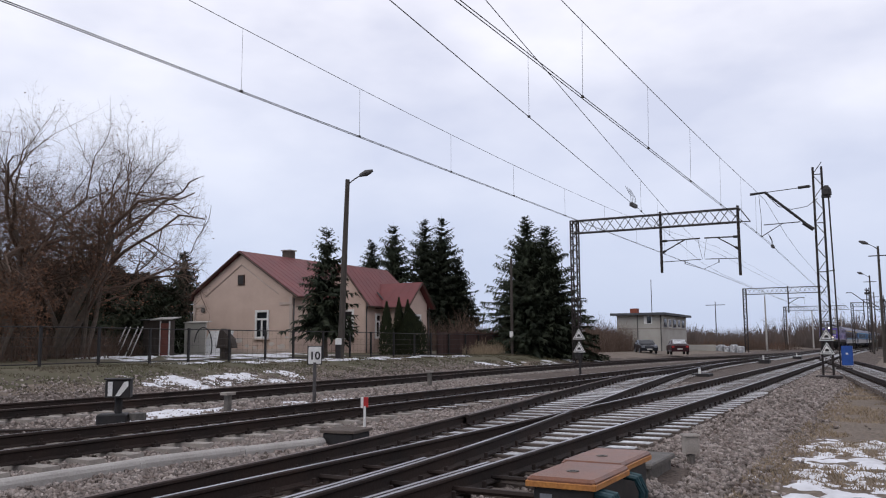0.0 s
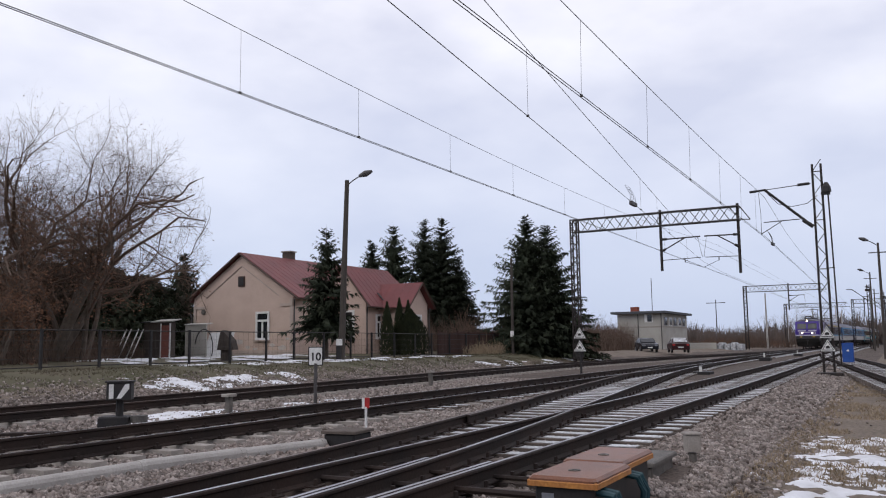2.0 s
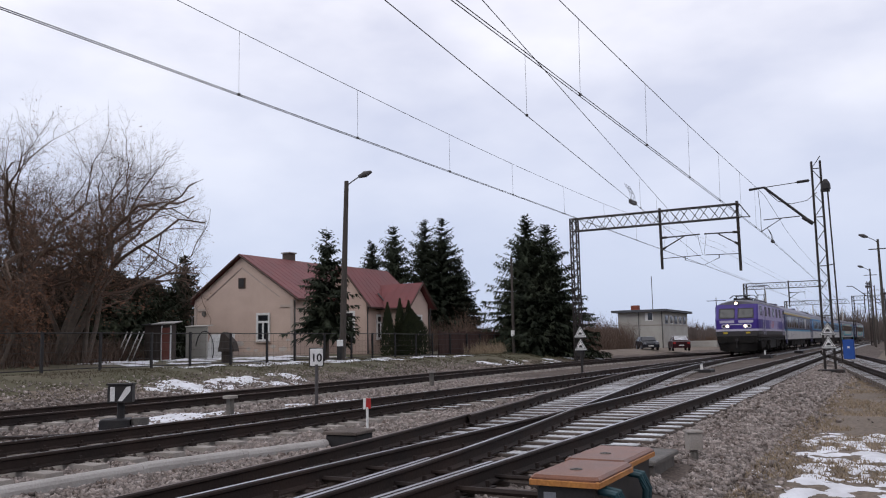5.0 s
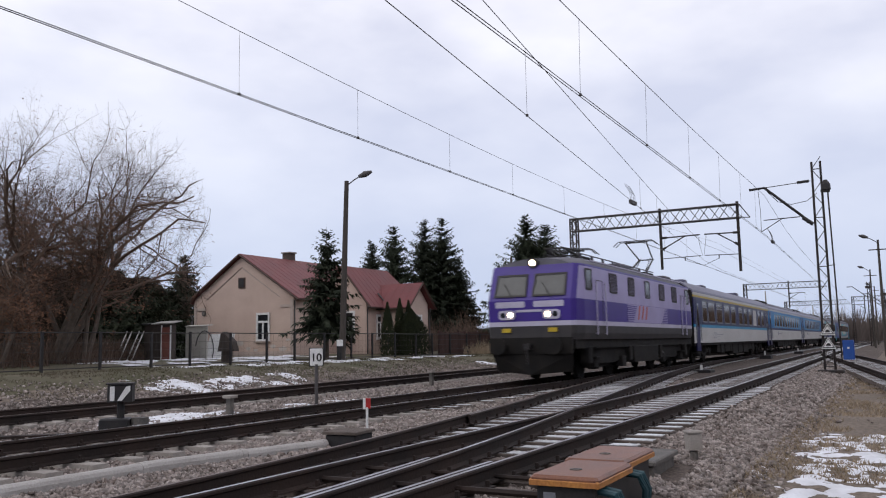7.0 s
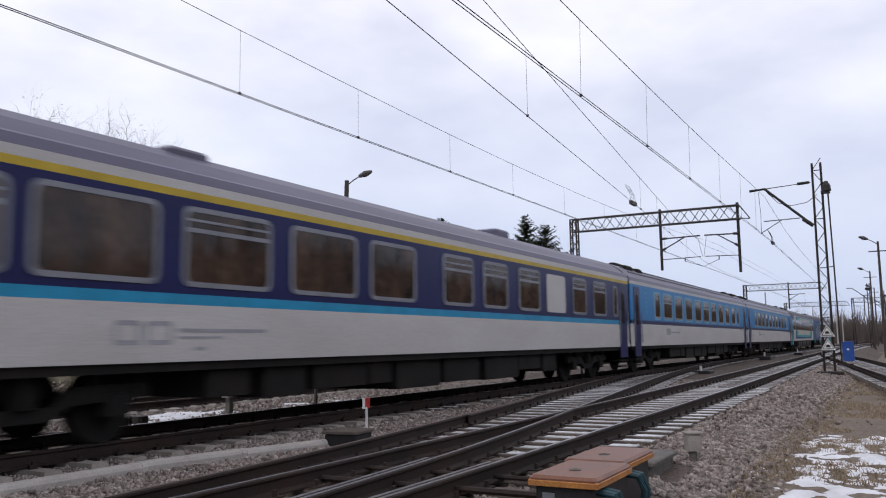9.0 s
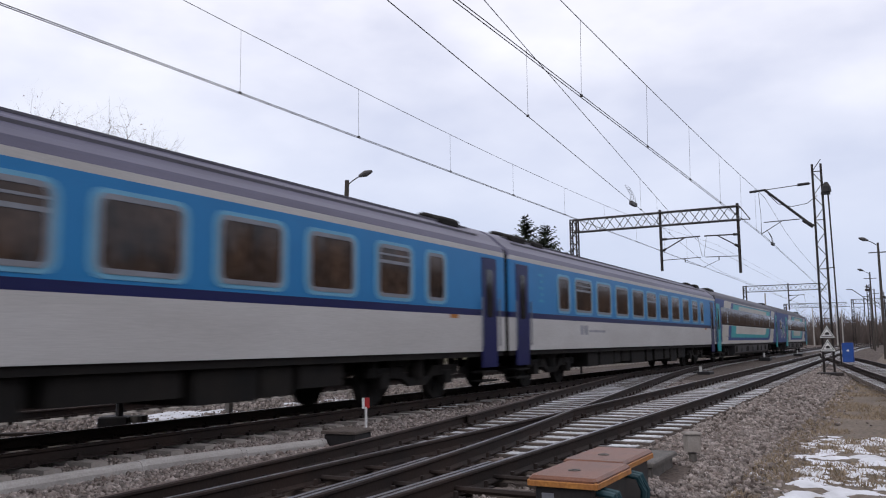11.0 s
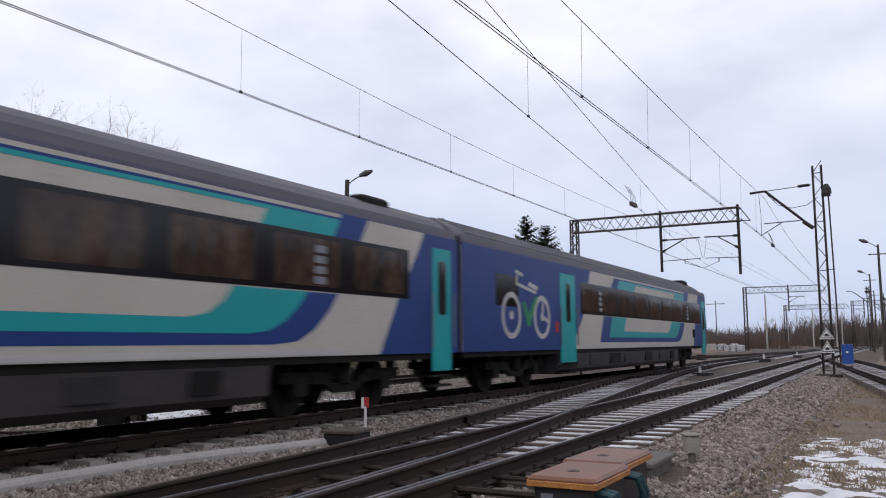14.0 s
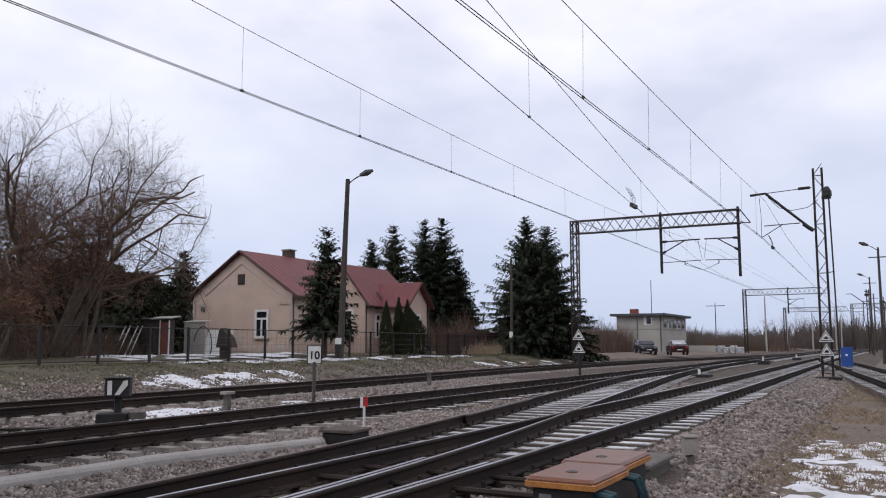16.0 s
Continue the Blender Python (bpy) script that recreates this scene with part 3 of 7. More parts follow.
def underframe(car, x0, x1, seed, skirt=False):
    rng = random.Random(seed)
    part("sole_bar", Mesh().box(x0 + 0.1, -1.36, 0.86, x1 - 0.1, 1.36, 1.0), UNDER, car)
    if skirt:
        part("skirt", Mesh().prism([(-1.36, 0.86), (-1.32, 0.42), (-1.15, 0.3), (1.15, 0.3), (1.32, 0.42), (1.36, 0.86)], "x", x0 + 5.9, x1 - 5.9), LOCOGREY, car)
        for k in range(7):
            x = x0 + 6.3 + k * 2.1 + rng.uniform(-0.3, 0.3)
            part("hatch", Mesh().box(x, -1.372, 0.5, x + rng.uniform(0.5, 1.2), -1.33, 0.82, 0, 0.01), BLACK if k % 2 else UNDER, car)
    else:
        x = x0 + 6.2
        while x < x1 - 7.2:
            w = rng.uniform(0.7, 2.0)
            part("equipment_box", Mesh().box(x, -1.25, rng.uniform(0.32, 0.5), x + w, 1.25, 0.87, 0, 0.02), UNDER, car)
            x += w + rng.uniform(0.05, 0.35)
    for e, sg in ((x0, -1), (x1, 1)):
        for y in (-0.875, 0.875):
            part("buffer", Mesh().tube((e, y, 1.05), (e + sg * 0.05, y, 1.05), 0.1, n=10).tube((e + sg * 0.05, y, 1.05), (e + sg * 0.09, y, 1.05), 0.23, n=14), UNDER, car)
        part("gangway", Mesh().box(min(e, e + sg * 0.09), -0.7, 1.05, max(e, e + sg * 0.09), 0.7, 3.35, 0, 0.04), BLACK, car)
        part("drawgear", Mesh().box(min(e, e + sg * 0.09), -0.12, 0.95, max(e, e + sg * 0.09), 0.12, 1.15).tube((e, 0.4, 0.95), (e + sg * 0.08, 0.42, 0.55), 0.03), BLACK, car)


WHEELS = []
CARS = []


def coach(label, first):
    car = thing("passenger_coach", label, "railway coach", (first * 26.4 + 2, 9.6, 0), group="coaches of the train")
    CARS.append((car, first))
    WHEELS.extend(bogie(car, 3.7) + bogie(car, 22.7))
    return car


def coach_first():
    car = coach("navy and grey passenger coach with yellow and cyan stripes", 0)
    shell(car, 0.1, 26.3, [(0.98, 1.72, CREAM), (1.72, 1.86, CYAN), (1.86, 3.14, NAVY), (3.14, 3.24, YELLOW), (3.24, 3.36, CREAM)], COACHROOF)
    underframe(car, 0.1, 26.3, 1)
    for x0, x1 in ((2.0, 3.2), (3.45, 5.25), (5.65, 7.4), (7.85, 9.65), (10.05, 11.65), (12.75, 14.15), (14.65, 16.0), (16.65, 18.05), (20.55, 21.75), (22.4, 23.7)):
        window(car, x0, x1, 1.96, 3.04, hopper=x0 in (2.0, 5.65, 12.75, 14.65, 16.65, 20.55, 22.4))
    decal(car, "white_panel", rounded(18.55, 1.97, 19.95, 3.0, 0.1), CREAM, 0.01)
    for k, (x0, x1) in enumerate(((24.45, 24.95),)):
        window(car, x0, x1, 1.97, 3.0)
    door(car, 0.45, 1.3, NAVY, label="navy entrance door")
    door(car, 25.1, 25.95, NAVY, label="navy entrance door")
    for a, b in ((4.6, 5.0), (5.08, 5.5)):
        part("emblem_frame", ring(Mesh(), rounded(a, 1.2, b, 1.5, 0.05), rounded(a + 0.06, 1.26, b - 0.06, 1.44, 0.03), -SIDE + 0.006, -SIDE - 0.004), FADED, car)
    decal(car, "lettering_bar", rounded(5.6, 1.36, 7.3, 1.41, 0.02), FADED)
    decal(car, "lettering_bar", rounded(5.6, 1.28, 6.4, 1.31, 0.01), FADED)
    decal(car, "lettering_bar", rounded(5.9, 1.12, 6.1, 1.17, 0.01), FADED)
    part("roof_vent", Mesh().box(6.0, -0.75, 3.84, 6.8, -0.2, 4.03, 0, 0.05), COACHROOF, car)
    part("roof_vent", Mesh().box(17.0, -0.7, 3.9, 17.8, 0.1, 4.12, 0, 0.05), COACHROOF, car)
    part("roof_vent", Mesh().box(2.2, -0.6, 3.94, 2.9, 0.2, 4.12, 0, 0.05), COACHROOF, car)


def coach_blue(k, seed):
    car = coach("azure and light grey passenger coach with navy doors", k)
    shell(car, 0.1, 26.3, [(0.98, 1.78, CREAM), (1.78, 1.92, NAVY), (1.92, 3.2, AZURE), (3.2, 3.31, CREAM)], COACHROOF)
    underframe(car, 0.1, 26.3, seed)
    for i, (x0, x1) in enumerate(((3.4, 4.35), (4.8, 6.35), (6.8, 8.3), (8.8, 10.3), (10.8, 12.35), (12.75, 14.2), (14.7, 16.15), (16.7, 18.15), (18.7, 20.05), (20.7, 21.95), (22.5, 23.3))):
        window(car, x0 + 0.04, x1 - 0.04, 2.03, 3.0, FRAME, hopper=i in (1, 5, 9))
        part("window_strip", ring(Mesh(), rounded(x0 - 0.06, 1.97, x1 + 0.06, 3.06, 0.19), rounded(x0 + 0.05, 2.06, x1 - 0.05, 2.97, 0.13), -SIDE + 0.01, -SIDE - 0.01), RIM, car)
    door(car, 0.5, 1.3, NAVY, label="navy entrance door")
    door(car, 25.0, 25.8, NAVY, label="navy entrance door")
    decal(car, "navy_panel", [(0.5, 0.98), (1.35, 0.98), (1.35, 1.92), (0.5, 1.92)], NAVY, 0.003)
    for i in range(5):
        decal(car, "lettering_bar", rounded(2.0 + 0.1 * (i % 2), 2.9 - 0.17 * i, 2.35, 2.97 - 0.17 * i, 0.02), CYAN)
    for a, b in ((5.2, 5.5), (5.56, 5.9)):
        decal(car, "emblem_frame", rounded(a, 1.38, b, 1.66, 0.05), FADED)
    decal(car, "lettering_bar", rounded(6.0, 1.46, 7.6, 1.53, 0.03), FADED)
    decal(car, "warning_label", rounded(23.5, 1.70, 23.85, 1.78, 0.02), mat("orange_label", (0.42, 0.16, 0.03), 0.5), 0.007)
    for y in (-0.95, -0.55):
        part("roof_vent", Mesh().box(1.3, y, 3.8 + 0.2 * (y > -0.7), 2.3, y + 0.3, 3.98 + 0.12 * (y > -0.7), 0, 0.06), UNDER, car)
        part("roof_vent", Mesh().box(2.9, y, 3.8 + 0.2 * (y > -0.7), 3.6, y + 0.3, 3.96 + 0.12 * (y > -0.7), 0, 0.06), UNDER, car)
        part("roof_vent", Mesh().box(24.0, y, 3.8 + 0.2 * (y > -0.7), 24.9, y + 0.3, 3.98 + 0.12 * (y > -0.7), 0, 0.06), UNDER, car)
    part("roof_seam", Mesh().box(1.0, -1.12, 3.65, 25.4, -1.08, 3.70), ROOFGREY, car)
    part("roof_seam", Mesh().box(1.0, -0.85, 3.85, 25.4, -0.81, 3.89), ROOFGREY, car)


def swoosh(car, a, b):
    """Slanting blue, turquoise and grey livery between the band ends a and b."""
    decal(car, "blue_field", [(a + 1.55, 1.17), (b - 1.2, 1.17), (b - 0.62, 1.22), (b - 0.2, 1.42), (b + 0.15, 1.7), (b + 0.4, 2.0), (a + 1.98, 2.0)], ROYAL, 0.004)
    decal(car, "turquoise_field", [(a + 2.5, 1.33), (b - 1.8, 1.33), (b - 1.35, 1.37), (b - 0.95, 1.53), (b - 0.65, 1.76), (b - 0.42, 2.0), (a + 2.85, 2.0)], TEAL, 0.007)
    decal(car, "grey_field", [(a + 4.2, 1.54), (b - 2.95, 1.54), (b - 2.6, 1.6), (b - 2.3, 1.78), (b - 2.1, 2.0), (a + 4.5, 2.0)], BEIGE, 0.010)
    decal(car, "pale_sill_stripe", [(a - 0.2, 1.0), (b + 0.6, 1.0), (b + 0.8, 1.08), (a - 0.1, 1.08)], CREAM, 0.005)
    decal(car, "blue_cantrail_field", [(a + 2.85, 2.96), (a + 3.5, 2.96), (a + 3.85, 3.3), (a + 3.2, 3.3)], ROYAL, 0.006)
    decal(car, "turquoise_cantrail_field", [(a + 3.5, 2.96), (a + 5.6, 2.96), (a + 5.85, 3.2), (a + 3.75, 3.2)], TEAL, 0.006)
    decal(car, "turquoise_cantrail_stripe", [(a + 3.75, 3.2), (b + 0.4, 3.2), (b + 0.45, 3.26), (a + 3.8, 3.26)], TEAL, 0.005)
    decal(car, "blue_cantrail_stripe", [(a + 3.8, 3.26), (b + 0.45, 3.26), (b + 0.5, 3.3), (a + 3.85, 3.3)], ROYAL, 0.005)
    decal(car, "turquoise_cantrail_field", [(b - 1.55, 2.96), (b + 0.25, 2.96), (b + 0.42, 3.2), (b - 1.4, 3.2)], TEAL, 0.007)
    decal(car, "blue_cantrail_field", [(b + 0.25, 2.96), (b + 1.05, 2.96), (b + 1.3, 3.38), (b + 0.5, 3.38)], ROYAL, 0.006)


def dark_band(car, x0, x1, n):
    decal(car, "window_band", [(x0, 2.02), (x1, 2.02), (x1, 2.96), (x0, 2.96)], BAND, 0.006, (-1, 1))
    w = (x1 - x0) / n
    for k in range(n):
        decal(car, "pane", rounded(x0 + k * w + 0.22, 2.1, x0 + (k + 1) * w - 0.22, 2.88, 0.08), SEATS, 0.012, (-1, 1))
    for nx in (x0 + 1.75, x1 - 2.95):
        for i in range(4):
            decal(car, "notice", rounded(nx, 2.14 + 0.17 * i, nx + 0.3, 2.26 + 0.17 * i, 0.02), FRAME, 0.016)


def coach_teal():
    car = coach("warm grey, blue and turquoise coach with a black window band", 3)
    shell(car, 0.1, 26.3, [(0.98, 3.36, BEIGE), (3.36, 3.42, COACHROOF)], ROOFGREY)
    underframe(car, 0.1, 26.3, 4, True)
    decal(car, "blue_end_panel", [(0.1, 0.98), (1.3, 0.98), (1.9, 1.98), (1.9, 2.96), (2.5, 2.96), (2.75, 3.36), (0.1, 3.36)], ROYAL, 0.004, (-1, 1))
    decal(car, "blue_end_panel", [(23.3, 0.98), (26.3, 0.98), (26.3, 3.36), (24.9, 3.36), (24.6, 2.9), (23.9, 1.98)], ROYAL, 0.004, (-1, 1))
    swoosh(car, 1.9, 21.6)
    dark_band(car, 1.6, 24.3, 11)
    door(car, 0.25, 1.2, TEAL, label="turquoise entrance door")
    door(car, 25.2, 26.0, TEAL, label="turquoise entrance door")
    decal(car, "lettering_bar", rounded(2.7, 1.38, 3.9, 1.42, 0.02), FADED, 0.006)
    part("roof_vent", Mesh().box(1.2, -0.9, 3.8, 2.1, -0.5, 4.0, 0, 0.06), UNDER, car)
    part("roof_vent", Mesh().box(2.6, -0.8, 3.86, 3.3, -0.4, 4.02, 0, 0.06), UNDER, car)
    part("roof_vent", Mesh().box(23.6, -0.8, 3.86, 24.6, -0.3, 4.04, 0, 0.06), UNDER, car)


def disc_ring(cx, cz, r):
    return [(cx + r * math.cos(6.2832 * i / 28), cz + r * math.sin(6.2832 * i / 28)) for i in range(28)]


def coach_bike():
    car = coach("blue and turquoise end coach with a painted bicycle, ribbed roof", 4)
    shell(car, 0.1, 26.3, [(0.98, 3.36, BEIGE), (3.36, 3.42, COACHROOF)], ROOFGREY, ribs=True)
    underframe(car, 0.1, 26.3, 5, True)
    decal(car, "blue_end_panel", [(0.1, 0.98), (6.9, 0.98), (8.0, 1.98), (8.0, 2.96), (8.5, 2.96), (8.75, 3.36), (0.1, 3.36)], ROYAL, 0.004, (-1, 1))
    decal(car, "blue_end_panel", [(23.3, 0.98), (26.3, 0.98), (26.3, 3.38), (24.65, 3.38), (24.35, 2.9), (23.75, 1.98)], ROYAL, 0.004, (-1, 1))
    swoosh(car, 8.0, 21.2)
    dark_band(car, 7.75, 25.0, 9)
    door(car, 6.05, 7.3, TEAL, label="turquoise entrance door")
    door(car, 25.2, 26.05, TEAL, label="turquoise entrance door")
    # the bicycle painted on the luggage end
    decal(car, "dark_window", rounded(1.8, 2.05, 3.15, 2.8, 0.05), BAND, 0.006)
    for cx in (2.7, 4.68):
        part("painted_wheel", ring(Mesh(), disc_ring(cx, 1.84, 0.57), disc_ring(cx, 1.84, 0.44), -SIDE + 0.004, -SIDE - 0.010), CREAM, car)
        part("painted_hub", Mesh().prism(disc_ring(cx, 1.84, 0.11), "y", -SIDE, -SIDE - 0.010), CREAM, car)
    for pts in ([(2.95, 2.9), (3.0, 2.98), (3.45, 2.9), (3.4, 2.82)], [(2.95, 2.6), (2.95, 2.68), (4.3, 2.5), (4.3, 2.42)], [(3.75, 2.62), (3.85, 2.72), (4.45, 2.62), (4.35, 2.52)], [(4.64, 1.84), (4.72, 2.3), (4.82, 2.3), (4.76, 1.84)], [(4.64, 1.84), (5.1, 1.68), (5.1, 1.77), (4.67, 1.93)], [(2.95, 2.6), (3.05, 2.9), (3.12, 2.88), (3.04, 2.6)]):
        decal(car, "painted_frame", pts, CREAM, 0.009)
    decal(car, "painted_frame", [(3.38, 2.15), (3.55, 2.2), (3.78, 1.88), (4.22, 2.38), (4.37, 2.33), (3.84, 1.58), (3.69, 1.58)], GREENP, 0.011)
    decal(car, "red_label", rounded(5.65, 1.45, 5.9, 1.75, 0.02), RED, 0.006)
    decal(car, "grey_hatch", rounded(23.15, 1.36, 23.65, 1.74, 0.03), UNDER, 0.012)
    for y in (-1.0, 1.0):
        part("tail_lamp", Mesh().tube((26.19, y, 1.75), (26.23, y, 1.75), 0.08, n=12), RED, car)
    part("roof_vent", Mesh().box(24.4, -0.8, 3.88, 25.4, -0.2, 4.12, 0, 0.08), UNDER, car)


def locomotive():
    car = thing("electric_locomotive", "lilac and violet electric locomotive with lit headlights", "locomotive", (20, 9.6, 0))
    CARS.append((car, None))
    x0, x1 = -16.2, -0.35
    lev = [(1.42, 1.22), (1.48, 1.40), (1.49, 1.64), (1.49, 1.78), (1.49, 2.42), (1.47, 3.42), (1.46, 3.49), (1.40, 3.58), (1.22, 3.69), (0.9, 3.79), (0.45, 3.86), (0, 3.88)]
    bands = [3, 3, 2, 1, 0, 1, 4, 4, 4, 4, 4]
    full = [(-y, z) for y, z in lev] + [(y, z) for y, z in reversed(lev[:-1])]
    idx = bands + bands[::-1]
    n = len(full)

    def rake(z):
        return 0.0 if z < 2.45 else 0.42 * (z - 2.45)
    m = Mesh()
    stations = [(0.0, 0.88), (0.18, 0.955), (0.7, 1.0), (2.2, 1.0)]
    xs = [("f", d, w) for d, w in stations] + [("m", x, 1.0) for x in (-12, -9, -6, -4)] + [("r", d, w) for d, w in reversed(stations)]
    for kind, d, w in xs:
        for y, z in full:
            k = rake(z) * max(0, 1 - d / 2.2) if kind != "m" else 0
            x = x0 + d + k if kind == "f" else (x1 - d - k if kind == "r" else d)
            m.v.append((x, y * w, z - (0.16 * (1 - d / 2.2) if kind != "m" and z > 3.5 else 0)))
    for k in range(len(xs) - 1):
        for j in range(n - 1):
            m.f.append((k * n + j, (k + 1) * n + j, (k + 1) * n + j + 1, k * n + j + 1))
            m.m.append(1 if (k < 1 or k > len(xs) - 3) and idx[j] == 0 else idx[j])
        m.f.append((k * n, (k + 1) * n, (k + 1) * n + n - 1, k * n + n - 1))
        m.m.append(3)
    for k in (0, len(xs) - 1):
        for j in range(n // 2):
            q = (k * n + j, k * n + j + 1, k * n + n - 2 - j, k * n + n - 1 - j)
            m.f.append(q if len(set(q)) == 4 else q[:3])
            m.m.append({0: 1, 1: 1, 2: 2, 3: 3, 4: 4}[idx[j]])
    part("body", m, [LILAC, PURPLE, PALE, LOCOGREY, ROOFGREY], car)
    for sg in (-1, 1):
        y = sg * 1.49
        o = lambda a: y + sg * a
        part("side_panel", Mesh().box(-11.0, min(o(-0.01), o(0.005)), 1.79, -5.3, max(o(-0.01), o(0.005)), 2.41), LILAC, car, "lilac panel with faded comb stripes")
        comb = Mesh()
        for i in range(9):
            z = 1.81 + i * 0.066
            comb.box(-11.0, min(o(0), o(0.008)), z, -10.3 + 0.06 * i, max(o(0), o(0.008)), z + 0.036)
            comb.box(-6.3 + 0.07 * i, min(o(0), o(0.008)), z, -5.3, max(o(0), o(0.008)), z + 0.036)
        tagged(part("comb_stripes", comb, PURPLE, car), kind="stuff")
        em = Mesh()
        for i, xx in enumerate((-9.75, -9.25, -8.75)):
            em.prism([(xx, 1.9), (xx + 0.16, 1.9), (xx + 0.42, 2.4), (xx + 0.26, 2.4)], "y", o(0), o(0.009))
        part("emblem", em, mat("orange_emblem", (0.5, 0.10, 0.05), 0.5), car)
        for a, b, lou in ((-15.35, -14.75, 0), (-12.95, -12.15, 1), (-10.8, -10.05, 1), (-8.6, -7.95, 0), (-6.5, -5.7, 1), (-4.42, -3.6, 1), (-1.95, -1.3, 0)):
            w = part("side_window" if not lou else "louvre", ring(Mesh(), rounded(a, 2.7, b, 3.36, 0.08), rounded(a + 0.05, 2.75, b - 0.05, 3.31, 0.05), o(-0.03), o(0.015)), LOCOGREY, car)
            part("pane", Mesh().prism(rounded(a + 0.045, 2.745, b - 0.045, 3.315, 0.05), "y", o(-0.03), o(0.004)), LOCOGREY if lou else GLASS, w)
            if lou:
                sl = Mesh()
                for i in range(12):
                    z = 2.765 + i * 0.045
                    sl.add([(a + 0.05, o(0.003), z), (b - 0.05, o(0.003), z), (b - 0.05, o(0.02), z + 0.022), (a + 0.05, o(0.02), z + 0.022), (a + 0.05, o(0.003), z + 0.03), (b - 0.05, o(0.003), z + 0.03)], [(0, 1, 2, 3), (3, 2, 5, 4)])
                part("slats", sl, LOUVRE, w)
        for dx in (-14.5, -13.6, -2.95, -2.15):
            part("handrail", Mesh().tube((dx, o(0.06), 1.35), (dx, o(0.06), 3.0), 0.02).tube((dx, o(0), 1.4), (dx, o(0.06), 1.4), 0.015).tube((dx, o(0), 2.95), (dx, o(0.06), 2.95), 0.015), PALE, car)
        for dx in (-14.38, -2.88):
            part("cab_door", ring(Mesh(), [(dx, 1.3), (dx + 0.66, 1.3), (dx + 0.66, 3.05), (dx, 3.05)], [(dx + 0.02, 1.32), (dx + 0.64, 1.32), (dx + 0.64, 3.03), (dx + 0.02, 3.03)], o(0), o(0.006)), LOCOGREY, car)
            for k in range(3):
                part("step", Mesh().box(dx, min(o(-0.25), o(-0.05)), 0.35 + 0.3 * k, dx + 0.6, max(o(-0.25), o(-0.05)), 0.38 + 0.3 * k), UNDER, car)
    for sg, e in ((-1, x0), (1, x1)):
        f = lambda x, z, a=0.0: e - sg * (rake(z)) + sg * a
        for yy in (-0.62, 0.62):
            zs = (2.52, 3.22)
            half = 0.53
            ws = Mesh()
            ou = [(yy - half, zs[0]), (yy + half, zs[0]), (yy + half * 0.97, zs[1]), (yy - half * 0.97, zs[1])]
            inn = [(yy - half + 0.06, zs[0] + 0.06), (yy + half - 0.06, zs[0] + 0.06), (yy + half * 0.97 - 0.06, zs[1] - 0.06), (yy - half * 0.97 + 0.06, zs[1] - 0.06)]
            vs = [(f(0, z, 0.03), y, z) for y, z in ou] + [(f(0, z, 0.03), y, z) for y, z in inn] + [(f(0, z, -0.03), y, z) for y, z in ou] + [(f(0, z, -0.03), y, z) for y, z in inn]
            fs = []
            for i in range(4):
                j = (i + 1) % 4
                fs += [(i, j, 4 + j, 4 + i), (i, 8 + i, 8 + j, j), (4 + i, 4 + j, 12 + j, 12 + i)]
            w = part("windscreen_frame", ws.add(vs, fs), LOCOGREY, car)
            part("windscreen", Mesh().add([(f(0, z, 0.012), y, z) for y, z in inn] + [(f(0, z, -0.02), y, z) for y, z in inn], [(0, 1, 2, 3), (7, 6, 5, 4), (0, 4, 5, 1), (1, 5, 6, 2), (2, 6, 7, 3), (3, 7, 4, 0)]), mat("windscreen_glass", (0.06, 0.063, 0.068), 0.08), w)
            part("wiper", Mesh().tube((f(0, 2.47, 0.05), yy - 0.1, 2.47), (f(0, 2.95, 0.05), yy + 0.25, 2.95), 0.012), BLACK, w)
            h = part("headlight_housing", Mesh().prism([(yy * 1.15 + y, z) for y, z in rounded(-0.27, 1.84, 0.27, 2.12, 0.1)], "x", e - sg * 0.02, e + sg * 0.05), PALE, car)
            for d in (-0.12, 0.12):
                part("lens", Mesh().tube((e, yy * 1.15 + d, 1.98), (e + sg * 0.065, yy * 1.15 + d, 1.98), 0.085, n=14), LAMP if sg < 0 and d * yy < 0 else GLASS, h)
            part("grey_panel", Mesh().prism([(yy + y, z) for y, z in rounded(-0.48, 2.2, 0.48, 2.38, 0.04)], "x", e - sg * 0.02, e + sg * 0.012), PALE, car)
            part("buffer", Mesh().tube((e, yy * 1.41, 1.05), (e + sg * 0.35, yy * 1.41, 1.05), 0.12, n=10).tube((e + sg * 0.35, yy * 1.41, 1.05), (e + sg * 0.4, yy * 1.41, 1.05), 0.25, n=16), UNDER, car)
            part("marker_lamp", Mesh().box(min(e, e + sg * 0.04), yy * 1.2 - 0.14, 1.46, max(e, e + sg * 0.04), yy * 1.2 + 0.14, 1.58), YELLOW, car)
        part("top_headlight", Mesh().tube((e - sg * 0.62, 0, 3.56), (e - sg * 0.36, 0, 3.56), 0.16, n=14), LOCOGREY, car)
        part("top_lens", Mesh().tube((e - sg * 0.37, 0, 3.56), (e - sg * 0.345, 0, 3.56), 0.095, n=14), LAMP if sg < 0 else GLASS, car)
        part("number_bar", Mesh().box(min(e, e + sg * 0.015), -0.42, 2.06, max(e, e + sg * 0.015), 0.42, 2.13), PALE, car)
        part("buffer_beam", Mesh().box(min(e - sg * 0.1, e + sg * 0.03), -1.32, 0.82, max(e - sg * 0.1, e + sg * 0.03), 1.32, 1.3, 0, 0.015), UNDER, car)
